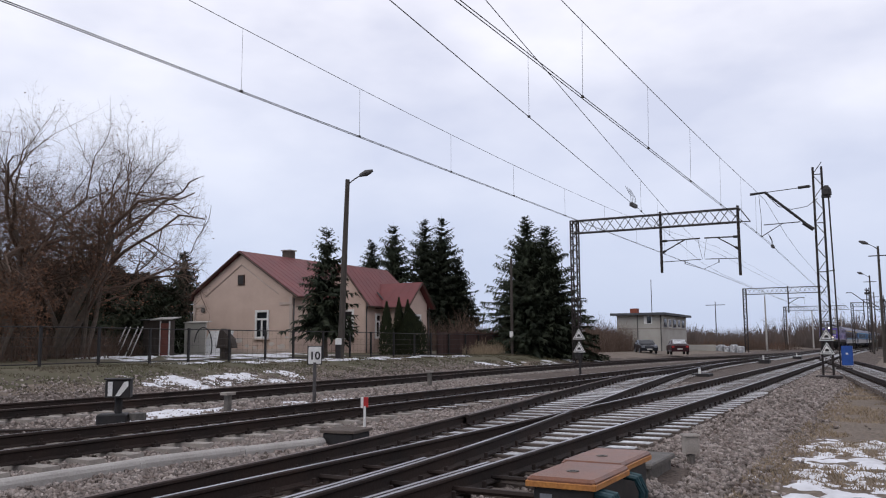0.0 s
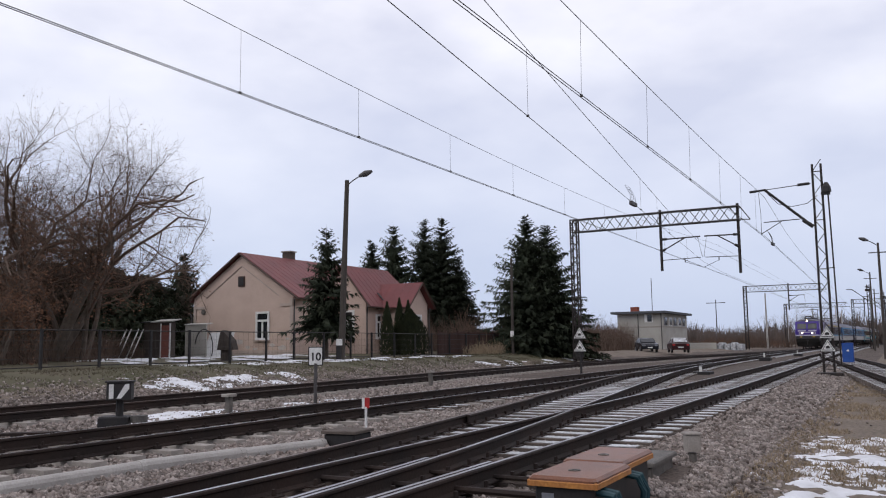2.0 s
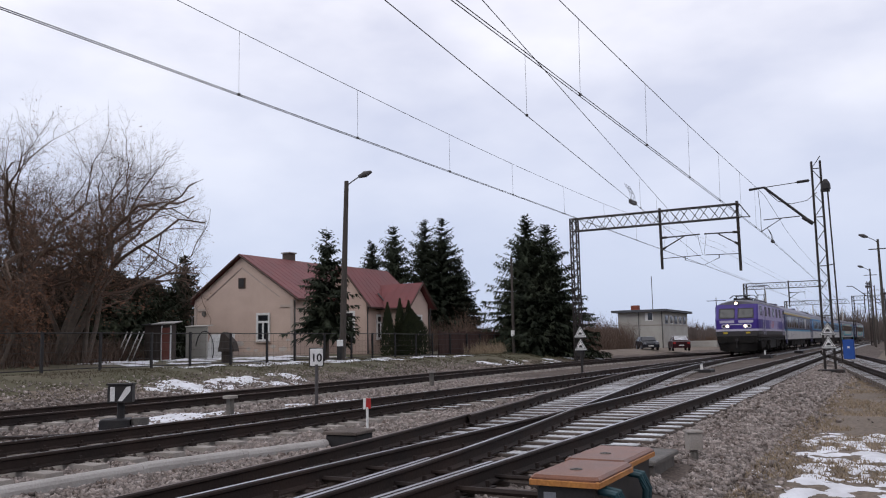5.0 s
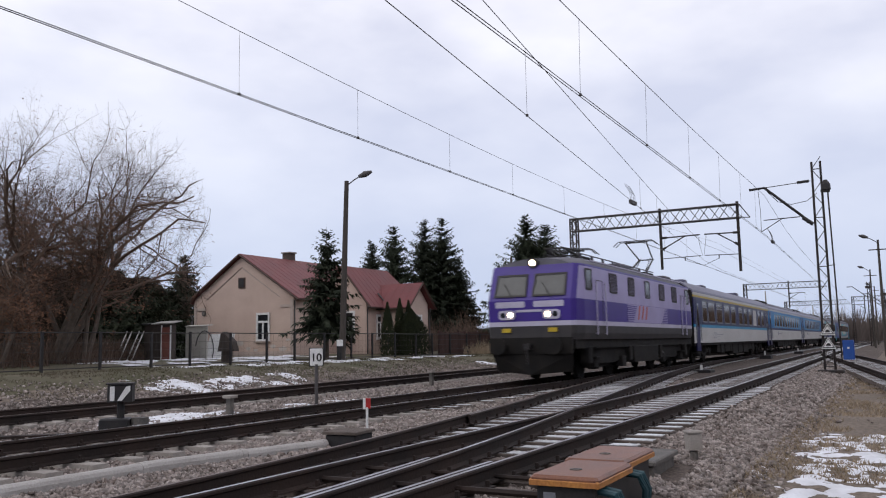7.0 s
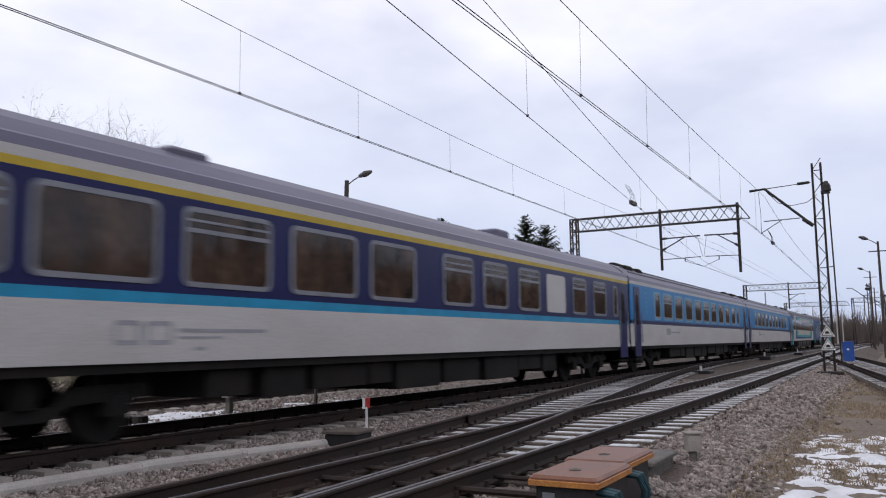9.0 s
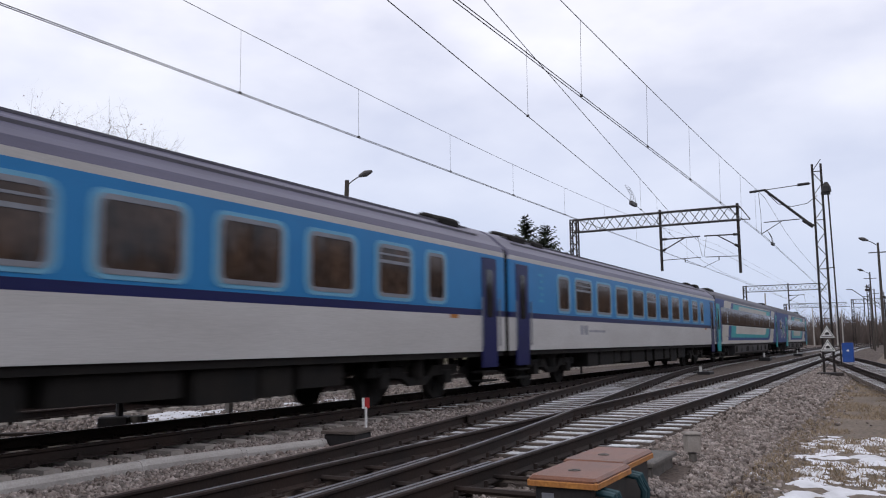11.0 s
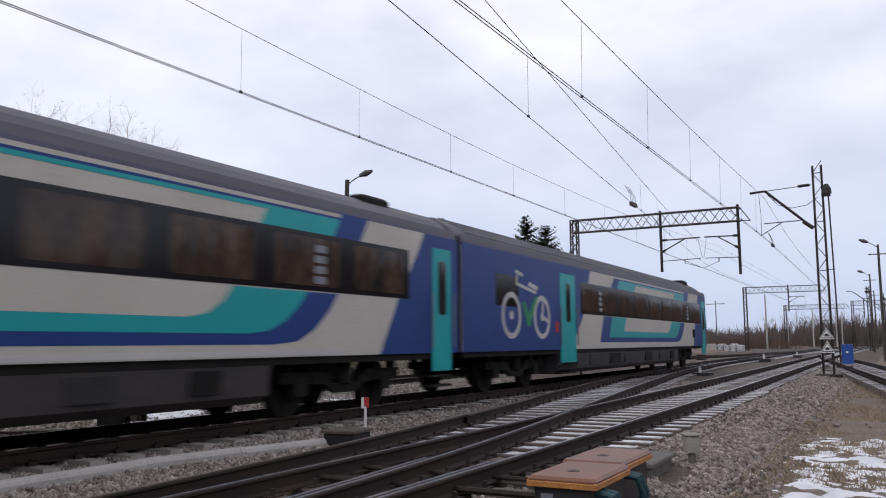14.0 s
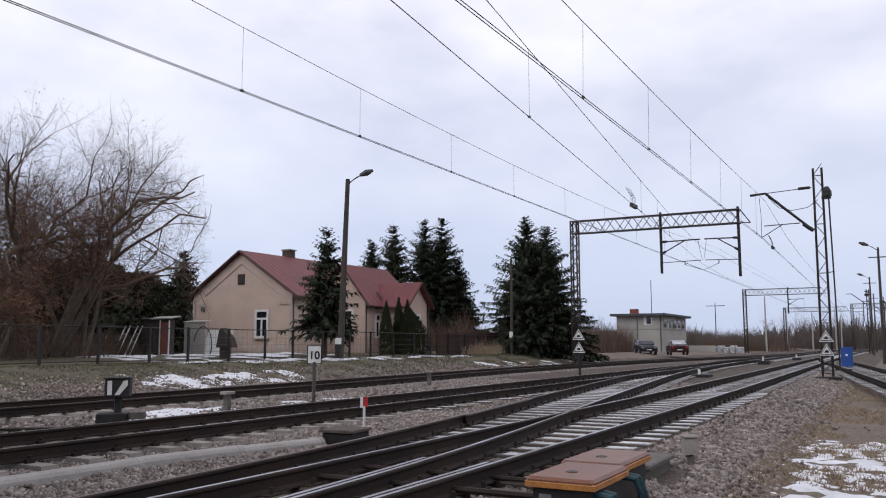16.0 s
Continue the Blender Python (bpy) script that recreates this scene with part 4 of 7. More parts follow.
        part("plough", Mesh().add([(e + sg * 0.05, 0, 0.2), (e - sg * 0.3, -1.2, 0.3), (e - sg * 0.3, 1.2, 0.3), (e + sg * 0.02, 0, 0.84), (e - sg * 0.12, -1.3, 0.84), (e - sg * 0.12, 1.3, 0.84), (e - sg * 0.5, 0, 0.84)], [(0, 1, 4, 3), (0, 2, 5, 3), (3, 4, 6), (3, 5, 6), (0, 1, 6), (0, 2, 6), (1, 4, 6), (2, 5, 6)]), UNDER, car)
        part("coupling", Mesh().box(min(e, e + sg * 0.3), -0.09, 0.95, max(e, e + sg * 0.3), 0.09, 1.12).tube((e + sg * 0.28, 0, 1.0), (e + sg * 0.2, 0, 0.5), 0.04), BLACK, car)
    part("underframe", Mesh().box(x0 + 0.2, -1.35, 0.95, x1 - 0.2, 1.35, 1.24), UNDER, car)
    part("battery_box", Mesh().box(-10.0, -1.38, 0.4, -6.6, 1.38, 0.98, 0, 0.03), UNDER, car)
    part("air_tank", Mesh().tube((-6.4, -1.1, 0.6), (-5.5, -1.1, 0.6), 0.22, n=12), LOCOGREY, car)
    WHEELS.extend(bogie(car, -12.6, 3.0) + bogie(car, -4.0, 3.0))
    for bx in (-12.6, -4.0):
        for sg in (-1, 1):
            part("bogie_side_frame", Mesh().prism([(bx - 2.2, 0.62), (bx - 2.1, 0.95), (bx + 2.1, 0.95), (bx + 2.2, 0.62), (bx + 0.7, 0.45), (bx - 0.7, 0.45)], "y", sg * 1.12, sg * 1.22), UNDER, car)
            for d in (-1.5, 1.5):
                part("axle_box", Mesh().box(bx + d - 0.22, min(sg * 1.1, sg * 1.34), 0.3, bx + d + 0.22, max(sg * 1.1, sg * 1.34), 0.66, 0, 0.03), UNDER, car)
                part("sand_box", Mesh().box(bx + d * 1.45 - 0.18, min(sg * 1.1, sg * 1.4), 0.5, bx + d * 1.45 + 0.18, max(sg * 1.1, sg * 1.4), 1.0, 0, 0.03), UNDER, car)
    # roof gear
    g = Mesh()
    for yy in (-0.55, 0.0, 0.5):
        g.tube((-13.2, yy, 4.06), (-3.6, yy, 4.06), 0.022)
    for x in np.arange(-13, -3.4, 1.2):
        for yy in (-0.55, 0.0, 0.5):
            g.tube((x, yy, 3.82), (x, yy, 4.06), 0.05, n=8)
    part("roof_busbar", g, ROOFGREY, car)
    part("roof_box", Mesh().box(-9.6, -0.85, 3.8, -8.2, 0.7, 3.99, 0, 0.05), ROOFGREY, car)
    part("roof_box", Mesh().box(-7.5, -0.7, 3.8, -6.2, 0.6, 3.98, 0, 0.05), ROOFGREY, car)
    part("roof_box", Mesh().box(-2.4, -0.75, 3.72, -1.2, 0.75, 4.0, 0, 0.06), ROOFGREY, car)
    for y in (-1.2, 1.2):
        part("roof_walkway", Mesh().box(-14.2, y - 0.1, 3.66, -2.0, y + 0.1, 3.70), PALE, car)
    for base, knee, headx, z in ((-12.6, -13.9, -12.4, 4.28), (-4.2, -2.55, -4.1, 5.42)):
        zk = 4.18 if z < 5 else 4.72
        frame_rods = Mesh()
        for yy in (-0.5, 0.5):
            frame_rods.tube((base - 0.7, yy, 3.98), (base + 0.7, yy, 3.98), 0.035)
            for x in (base - 0.6, base + 0.6):
                frame_rods.tube((x, yy, 3.8), (x, yy, 3.98), 0.06, n=8)
        for x in (base - 0.65, base + 0.65):
            frame_rods.tube((x, -0.5, 3.98), (x, 0.5, 3.98), 0.03)
        pg = part("pantograph", frame_rods, BLACK, car, "raised pantograph" if z > 5 else "folded pantograph")
        for yy in (-0.5, 0.5):
            part("lower_arm", Mesh().tube((base, yy * 0.8, 4.0), (knee, yy * 0.6, zk), 0.05, 0.04), BLACK, pg)
            part("guide_rod", Mesh().tube((base + 0.35, yy * 0.5, 3.98), (knee - 0.1 * (1 if knee > base else -1), yy * 0.4, zk + 0.05), 0.02), BLACK, pg)
            part("upper_arm", Mesh().tube((knee, yy * 0.6, zk), (headx, yy * 0.9, z - 0.08), 0.035, 0.026), BLACK, pg)
        part("knee_shaft", Mesh().tube((knee, -0.35, zk), (knee, 0.35, zk), 0.03), BLACK, pg)
        part("head_shaft", Mesh().tube((headx, -0.5, z - 0.08), (headx, 0.5, z - 0.08), 0.02), BLACK, pg)
        for dx in (-0.18, 0.18):
            part("contact_strip", Mesh().path([(headx + dx, -0.95, z - 0.22), (headx + dx, -0.72, z - 0.02), (headx + dx, 0.72, z - 0.02), (headx + dx, 0.95, z - 0.22)], 0.02), BLACK, pg)



locomotive()
coach_first()
coach_blue(1, 2)
coach_blue(2, 3)
coach_teal()
coach_bike()


# ---------------------------------------------------------------- overhead line
CONTACT = 5.46


def overhead(at, s0, s1, mess, label, twin=0.0, droppers=(), stagger=0.0, thick=0.008):
    """A contact wire and its messenger with droppers."""
    t = thing("overhead_line", label, "overhead wire")
    ss = list(np.arange(s0, 44, 3.0)) + list(np.arange(46, s1 + 0.1, 8.0))
    for o in ((-twin, twin) if twin else (0,)):
        part("contact_wire", Mesh().path([(s, at(s) + o + stagger, CONTACT) for s in ss], 0.0075, 5), WIRE, t)
    part("messenger_wire", Mesh().path([(s, at(s) + stagger * 0.5, mess(s)) for s in ss], thick, 5), WIRE, t)
    for s in droppers:
        part("dropper", Mesh().tube((s, at(s) + stagger, CONTACT), (s, at(s) + stagger * 0.5, mess(s)), 0.0035, n=4), WIRE, t)
        part("clamp", Mesh().box(s - 0.02, at(s) + stagger - 0.022, CONTACT - 0.012, s + 0.02, at(s) + stagger + 0.022, CONTACT + 0.03), WIRE, t)
    return t


overhead(line_main, -8, 200, lambda s: 6.38 + 0.0011 * (s - 24) ** 2 * (s < 52) + (0.86 if s >= 52 else 0) * 1.0, "twin contact wire of the main line with messenger and droppers", 0.028,
         (10.3, 13.85, 17.9, 21.8, 26.1, 30.5, 35, 40, 45), thick=0.006)
overhead(lambda s: 4.55 if s < 36 else 4.55 + 0.02 * (s - 36), -8, 200, lambda s: 6.85 + 0.0006 * (s - 12) ** 2 if s < 37 else 7.2 - 0.05 * min(s - 37, 12), "contact wire of the near line with messenger and droppers", 0.028,
         (13.5, 17.9, 22.2, 26.5, 30.5, 34), 0.05)
overhead(lambda s: 5.35 + (s - 8.45) * 0.098 if s < 50 else 9.42 + (s - 50) * 0.01, -6, 120, lambda s: max(6.86 - (s - 11.9) * 0.0235, 6.35) if s < 52 else 6.7, "single contact wire over the crossover with messenger", 0.0, (14.2, 26.5, 30, 33))


def insulator_clump(s, l, z):
    """Feeder jumpers and clamps that hang between the wires."""
    t = thing("wire_jumper", "tangled dark feeder jumper clamped to the wires", "cable")
    part("clamp_block", Mesh().box(s - 0.35, l - 0.05, z - 0.05, s + 0.25, l + 0.05, z + 0.07, 0, 0.015), WIRE, t)
    for k in range(4):
        a = 0.18 * k - 0.3
        part("jumper", Mesh().path([(s + a, l, z), (s + a + 0.12, l + 0.05, z + 0.3), (s + a - 0.06, l + 0.12, z + 0.5), (s + a + 0.1, l + 0.2, z + 0.62)], 0.006, 4), WIRE, t)


insulator_clump(25.3, 7.02, CONTACT)
insulator_clump(39.5, 4.67, CONTACT)


def lattice(m, a, b, w, d, step, r, mi=0):
    """A lattice column or beam from a to b: four chords with zigzag lacing; w and d are its half sizes."""
    a, b = Vector(a), Vector(b)
    e = (b - a).normalized()
    u = Vector((1, 0, 0)) if abs(e.x) < 0.9 else Vector((0, 1, 0))
    v = e.cross(u).normalized()
    n = max(2, int((b - a).length / step))
    cs = [(w, d), (-w, d), (-w, -d), (w, -d)]
    for p, q in cs:
        m.tube(a + u * p + v * q, b + u * p + v * q, r, n=4, mi=mi)
    for k in range(n):
        for i in range(4):
            p, q = (cs[i], cs[(i + 1) % 4]) if k % 2 else (cs[(i + 1) % 4], cs[i])
            m.tube(a.lerp(b, k / n) + u * p[0] + v * p[1], a.lerp(b, (k + 1) / n) + u * q[0] + v * q[1], r * 0.55, n=4, mi=mi)
    return m


def cantilever(parent, s, l0, l1, z, sg):
    """Tube bracket with stay, from a post at l0 out to the wire at l1."""
    k = l1 - l0
    part("bracket_arm", Mesh().tube((s, l0, z + 0.32), (s, l1, z + 0.36), 0.045).tube((s, l0, z - 0.42), (s, l0 + k * 0.62, z + 0.34), 0.04), GALV, parent)
    part("insulator", Mesh().tube((s, l0, z + 0.32), (s, l0 + k * 0.16, z + 0.33), 0.075, n=8), BLACK, parent)
    part("insulator", Mesh().tube((s, l0, z - 0.42), (s, l0 + k * 0.12, z - 0.27), 0.075, n=8), BLACK, parent)
    part("steady_arm", Mesh().tube((s, l0, z - 0.95), (s, l1, z - 0.9), 0.025).tube((s, l0 + k * 0.6, z - 0.92), (s, l0 + k * 0.6, z - 1.15), 0.03).tube((s, l0 + k * 0.6, z - 1.12), (s, l1 + k * 0.05, CONTACT + 0.05), 0.014), GALV, parent)
    part("hanger", Mesh().path([(s, l1 - k * 0.06, z + 0.36), (s, l1 - k * 0.02, z - 0.2), (s, l1 + k * 0.04, z - 0.9)], 0.01, 4), WIRE, parent)


def gantry(s, leg, end, top, posts, label):
    g = thing("catenary_gantry", label, "gantry", group="catenary gantries")
    base = height(s, leg)
    part("column", lattice(Mesh(), (s, leg, base - 0.3), (s, leg, top), 0.22, 0.2, 0.42, 0.05), MAST, g)
    part("beam", lattice(Mesh(), (s, leg + 0.2, top - 0.42), (s, end, top - 0.42), 0.22, 0.40, 0.55, 0.04), GALV, g)
    part("brace", Mesh().tube((s, end, top - 0.05), (s, end - 0.55, top - 0.85), 0.035).tube((s, end, top - 0.8), (s, end - 0.55, top - 0.85), 0.03), GALV, g)
    part("footing", Mesh().box(s - 0.4, leg - 0.4, base - 0.3, s + 0.4, leg + 0.4, base + 0.12, 0, 0.03), CONC, g)
    for l, z0, arm, z in posts:
        part("drop_post", Mesh().tube((s, l, top + 0.15), (s, l, z0), 0.085, n=8), MAST, g)
        cantilever(g, s - 0.02, l, arm, z, 1)
    return g


gantry(50, 17.8, 7.62, 9.0, ((12.28, 5.4, 9.95, 7.0), (7.75, 5.05, 9.7, 7.0)), "dark lattice gantry over the tracks with hanging bracket posts")
gantry(118, 17.9, 8.3, 8.5, ((12.4, 5.1, 10.4, 6.7),), "distant lattice catenary gantry over the main line")
gantry(170, 18.6, 8.0, 8.0, ((12.4, 5.1, 11.0, 6.6),), "distant lattice catenary gantry over the main line")
gantry(168, 6.9, -7.0, 8.4, ((5.0, 5.2, 7.0, 6.6), (1.4, 5.2, 3.4, 6.7)), "distant lattice catenary gantry beside the sidings")


def lattice_mast():
    g = thing("catenary_mast", "narrow dark lattice mast with cantilever and warning signs", "mast")
    s, l, top = 36.3, 2.47, 8.3
    b = height(s, l) - 0.1
    for o in (-0.19, 0.19):
        part("leg", Mesh().tube((s, l + o, b), (s, l + o * 0.85, top), 0.045, n=4), MAST, g)
    z, k, lace = b + 0.35, 0, Mesh()
    while z < top - 0.3:
        lace.tube((s, l - 0.18 if k % 2 else l + 0.18, z), (s, l + 0.18 if k % 2 else l - 0.18, z + 0.5), 0.016, n=4)
        if k % 4 == 0:
            lace.tube((s, l - 0.18, z), (s, l + 0.18, z), 0.02, n=4)
        z += 0.5
        k += 1
    part("lacing", lace, GALV, g)
    part("footing", Mesh().box(s - 0.35, l - 0.5, b - 0.3, s + 0.35, l + 0.45, b + 0.22, 0, 0.03), MAST, g)
    part("cantilever_arm", Mesh().path([(s, l + 0.25, 5.73), (s, 4.5, 7.42), (s, 5.1, 7.38)], 0.055, 8), BLACK, g)
    part("insulator", Mesh().tube((s, l + 0.25, 5.73), (s, l + 0.62, 6.03), 0.08, n=8), BLACK, g)
    part("insulator", Mesh().tube((s, l + 0.3, 7.52), (s, l + 0.75, 7.5), 0.06, n=8), BLACK, g)
    part("stay", Mesh().tube((s, l + 0.25, 7.52), (s, 4.5, 7.42), 0.018, n=5), WIRE, g)
    part("slack_cable", Mesh().path([(s, 4.4, 7.25), (s, 4.0, 6.78), (s, 3.5, 6.62), (s, 2.9, 6.7), (s, 2.5, 7.0)], 0.014, 5), WIRE, g)
    part("steady_arm", Mesh().tube((s, 4.6, 6.05), (s, 3.2, 6.08), 0.022).tube((s, 3.9, 6.05), (s, 4.75, 5.55), 0.018), GALV, g)
    part("earth_wire", Mesh().path([(s, 4.75, 7.3), (s, 4.7, 6.4), (s, 4.72, 5.55)], 0.01, 4), WIRE, g)
    part("counterweight_bracket", Mesh().box(s - 0.12, 2.02, 7.0, s + 0.12, 2.36, 7.1), BLACK, g)
    part("loudspeaker", Mesh().tube((s, 2.16, 7.1), (s, 2.16, 7.32), 0.19, 0.17, n=10).tube((s, 2.16, 7.32), (s, 2.16, 7.5), 0.17, 0.07, n=10), BLACK, g)
    part("cable_tube", Mesh().tube((s, 2.1, 7.0), (s, 2.02, 0.1), 0.03).tube((s, 2.3, 4.0), (s, 2.02, 4.03), 0.02), MAST, g)
    for z in (1.42, 0.88):
        sign(g, s - 0.09, l, z, 0.27)
    part("cross_bar", Mesh().box(s - 0.05, 1.6, 0.1, s + 0.05, 2.2, 0.16), MAST, g)


def sign(g, s, l, z, r):
    """White triangle with a black rim and a small black mark."""
    def tri(k, dz=0):
        return [(l - 1.08 * k, z - 0.75 * k + dz), (l + 1.08 * k, z - 0.75 * k + dz), (l, z + 1.1 * k + dz)]
    t = part("warning_triangle", Mesh().prism(tri(r * 1.05), "x", s, s + 0.012), BLACK, g, "black-edged white triangle plate")
    part("white_face", Mesh().prism(tri(r * 0.95), "x", s - 0.004, s), WHITE, t)
    part("black_rim", Mesh().prism(tri(r * 0.78), "x", s - 0.008, s - 0.004), BLACK, t)
    part("white_inside", Mesh().prism(tri(r * 0.62), "x", s - 0.012, s - 0.008), WHITE, t)
    part("black_mark", Mesh().prism([(l - 0.34 * r, z - 0.3 * r), (l + 0.34 * r, z - 0.3 * r), (l + 0.25 * r, z), (l, z + 0.14 * r), (l - 0.25 * r, z)], "x", s - 0.016, s - 0.012), BLACK, t)


lattice_mast()


def sign_post():
    g = thing("triangle_sign_post", "low post with two stacked warning triangles", "sign")
    s, l = 32.0, 11.28
    part("post", Mesh().tube((s, l, -0.3), (s, l, 1.5), 0.05, n=8), BLACK, g)
    part("back_plate", Mesh().box(s + 0.01, l - 0.12, 0.55, s + 0.08, l + 0.22, 0.95, 0, 0.02), BLACK, g)
    for z in (1.5, 0.98):
        sign(g, s - 0.07, l, z, 0.25)


sign_post()


def ten_board():
    g = thing("speed_board", "white board with black edge reading 10 on a grey post", "sign", (15.25, 11.75, 0), 37)
    part("post", Mesh().tube((0, 0, -0.3), (0, 0, 0.75), 0.04, n=8), GALV, g)
    b = part("board", Mesh().box(-0.012, -0.165, 0.70, 0.012, 0.165, 1.13, 0, 0.004), BLACK, g)
    part("white_face", Mesh().prism([(-y, z) for y, z in rounded(-0.145, 0.72, 0.145, 1.11, 0.02)], "x", -0.017, -0.012), WHITE, b)
    font = bpy.data.curves.new("figures", "FONT")
    font.body, font.size, font.align_x, font.extrude, font.offset = "10", 0.25, "CENTER", 0.002, 0.006
    dg = bpy.data.objects.new("figures", font)
    scene.collection.objects.link(dg)
    me = bpy.data.meshes.new_from_object(dg.evaluated_get(bpy.context.evaluated_depsgraph_get()))
    scene.collection.objects.unlink(dg)
    me.materials.clear()
    me.materials.append(BLACK)
    ob = new("figures", me)
    ob.parent = b
    ob.matrix_basis = Matrix(((0, 0, -1, -0.02), (-1, 0, 0, 0.0), (0, 1, 0, 0.82), (0, 0, 0, 1)))


ten_board()


def point_indicator():
    g = thing("point_indicator", "black lantern box with white bar and arrow on an iron stand", "railway signal", (9.35, 11.18, 0), 40)
    part("lantern", Mesh().box(-0.15, -0.19, 0.32, 0.15, 0.19, 0.60, 0, 0.015), BLACK, g)
    part("hood", Mesh().box(-0.17, -0.21, 0.60, 0.15, 0.21, 0.625), BLACK, g)
    part("white_bar", Mesh().prism([(0.145, 0.345), (0.075, 0.345), (0.075, 0.575), (0.145, 0.575)], "x", -0.158, -0.15), WHITE, g)
    part("white_arrow", Mesh().prism([(0.03, 0.345), (-0.04, 0.345), (-0.165, 0.5), (-0.165, 0.58), (-0.1, 0.57)], "x", -0.158, -0.15), WHITE, g)
    part("stand", Mesh().tube((0, 0, -0.25), (0, 0, 0.33), 0.06, n=8).tube((0, 0, -0.25), (0, 0, -0.05), 0.11, 0.08, n=8), BLACK, g)
    part("lever_weight", Mesh().tube((0.0, -0.3, -0.05), (0.0, -0.3, 0.06), 0.14, n=12).tube((0, 0, -0.05), (0, -0.3, 0.0), 0.025), IRON, g)
    part("throw_rod", Mesh().box(-0.1, 0.1, -0.2, 0.1, 2.6, -0.16), RUST, g)
    part("base", Mesh().box(-0.4, -0.3, -0.3, 0.35, 0.4, -0.14, 0, 0.02), BLACK, g)
    part("gear_box", Mesh().box(-0.2, -0.16, -0.1, 0.2, 0.3, 0.06, 0, 0.02), BLACK, g)


point_indicator()


def post_stub(at, h, label, cap=False):
    g = thing("cable_post", label, "cable post", at)
    part("post", Mesh().box(-0.06, -0.06, -0.25, 0.06, 0.06, h, 0, 0.01), IRON, g)
    part("head", Mesh().box(-0.13, -0.1, h, 0.13, 0.1, h + 0.06, 0, 0.01), CONC, g)


post_stub((13.05, 12.3, 0), 0.12, "short iron cable post beside the siding")
post_stub((24.5, 14.0, 0), 0.2, "small concrete marker beside the siding")


def fouling_marker():
    g = thing("fouling_marker", "small white post with a red band between tracks", "marker", (10.6, 7.2, 0))
    part("post", Mesh().tube((0, 0, -0.25), (0, 0, 0.22), 0.02, n=8), WHITE, g)
    part("red_plate", Mesh().box(-0.012, -0.055, 0.2, 0.012, 0.055, 0.355, 0, 0.004).moved(pose(0, 0, 0, 0, 0, 30)), RED, g)
    part("white_plate", Mesh().box(-0.016, 0.02, 0.19, 0.016, 0.062, 0.355, 0, 0.003).moved(pose(0, 0, 0, 0, 0, 30)), WHITE, g)


fouling_marker()


def point_machine():
    g = thing("point_machine", "two dark iron point machine boxes with rusty orange lids", "point machine", (0, 0, 0))
    for k, (a, b, y0, y1) in enumerate(((6.08, 6.98, 2.05, 2.61), (7.03, 8.0, 2.13, 2.68))):
        c = part("case", Mesh().box(a + 0.04, y0 + 0.04, -0.34, b - 0.04, y1 - 0.04, 0.07, 0, 0.02), BLACK, g)
        part("lid", Mesh().box(a, y0, 0.065, b, y1, 0.135, 0, 0.022), [ORANGE], c, "rusty orange lid")
        part("lid_edge", Mesh().box(a - 0.006, y0 - 0.006, 0.055, b + 0.006, y1 + 0.006, 0.105, 0, 0.012), AMBER, c)
        part("lock_plate", Mesh().tube(((a + b) / 2 - 0.1, (y0 + y1) / 2 + 0.02, 0.135), ((a + b) / 2 - 0.1, (y0 + y1) / 2 + 0.02, 0.142), 0.05, n=16), IRON, c)
        part("lock_hole", Mesh().tube(((a + b) / 2 - 0.1, (y0 + y1) / 2 + 0.02, 0.142), ((a + b) / 2 - 0.1, (y0 + y1) / 2 + 0.02, 0.145), 0.02, n=12), BLACK, c)
        for d in (0.12, 0.22):
            part("hose", Mesh().path([(a + d, y0 + 0.05, 0.02), (a + d, y0 - 0.09, 0.0), (a + d + 0.03, y0 - 0.13, -0.12), (a + d + 0.03, y0 - 0.10, -0.36)], 0.03, 8), TEAL_HOSE, c)
        part("maker_plate", Mesh().box(a + 0.036, y1 - 0.2, -0.05, a + 0.041, y1 - 0.1, 0.0), FRAME, c)
    part("drive_rod", Mesh().tube((6.6, 2.6, -0.12), (6.6, 5.0, -0.12), 0.03), RUST, g)
    part("drive_rod", Mesh().tube((7.4, 2.6, -0.13), (7.4, 5.2, -0.13), 0.025), RUST, g)
    g2 = thing("cable_box", "low grey cast iron cable box on timber", "junction box")
    part("body", Mesh().box(8.78, 2.36, -0.42, 9.72, 2.76, -0.15, 0, 0.02), IRON, g2)
    part("lid", Mesh().box(8.72, 2.32, -0.15, 9.78, 2.8, -0.1, 0, 0.015), IRON, g2)
    g3 = thing("cable_post", "pale square cable terminal on an iron foot", "cable post", (10.3, 2.26, -0.08), 30)
    part("head", Mesh().box(-0.085, -0.085, -0.08, 0.085, 0.085, 0.12, 0, 0.015), CONC, g3)
    part("cap", Mesh().box(-0.1, -0.1, 0.12, 0.1, 0.1, 0.145, 0, 0.012), CONC, g3)
    part("foot", Mesh().tube((0, 0, -0.4), (0, 0, -0.1), 0.05, n=8), IRON, g3)
    part("trough", Mesh().box(-0.5, -0.28, -0.36, 0.05, -0.12, -0.24, 0, 0.01), GALV, g3)
    part("hose", Mesh().path([(-0.45, -0.2, -0.28), (-0.5, -0.45, -0.33), (-0.25, -0.6, -0.34), (0.1, -0.45, -0.33)], 0.02, 6), TEAL_HOSE, g3)


point_machine()


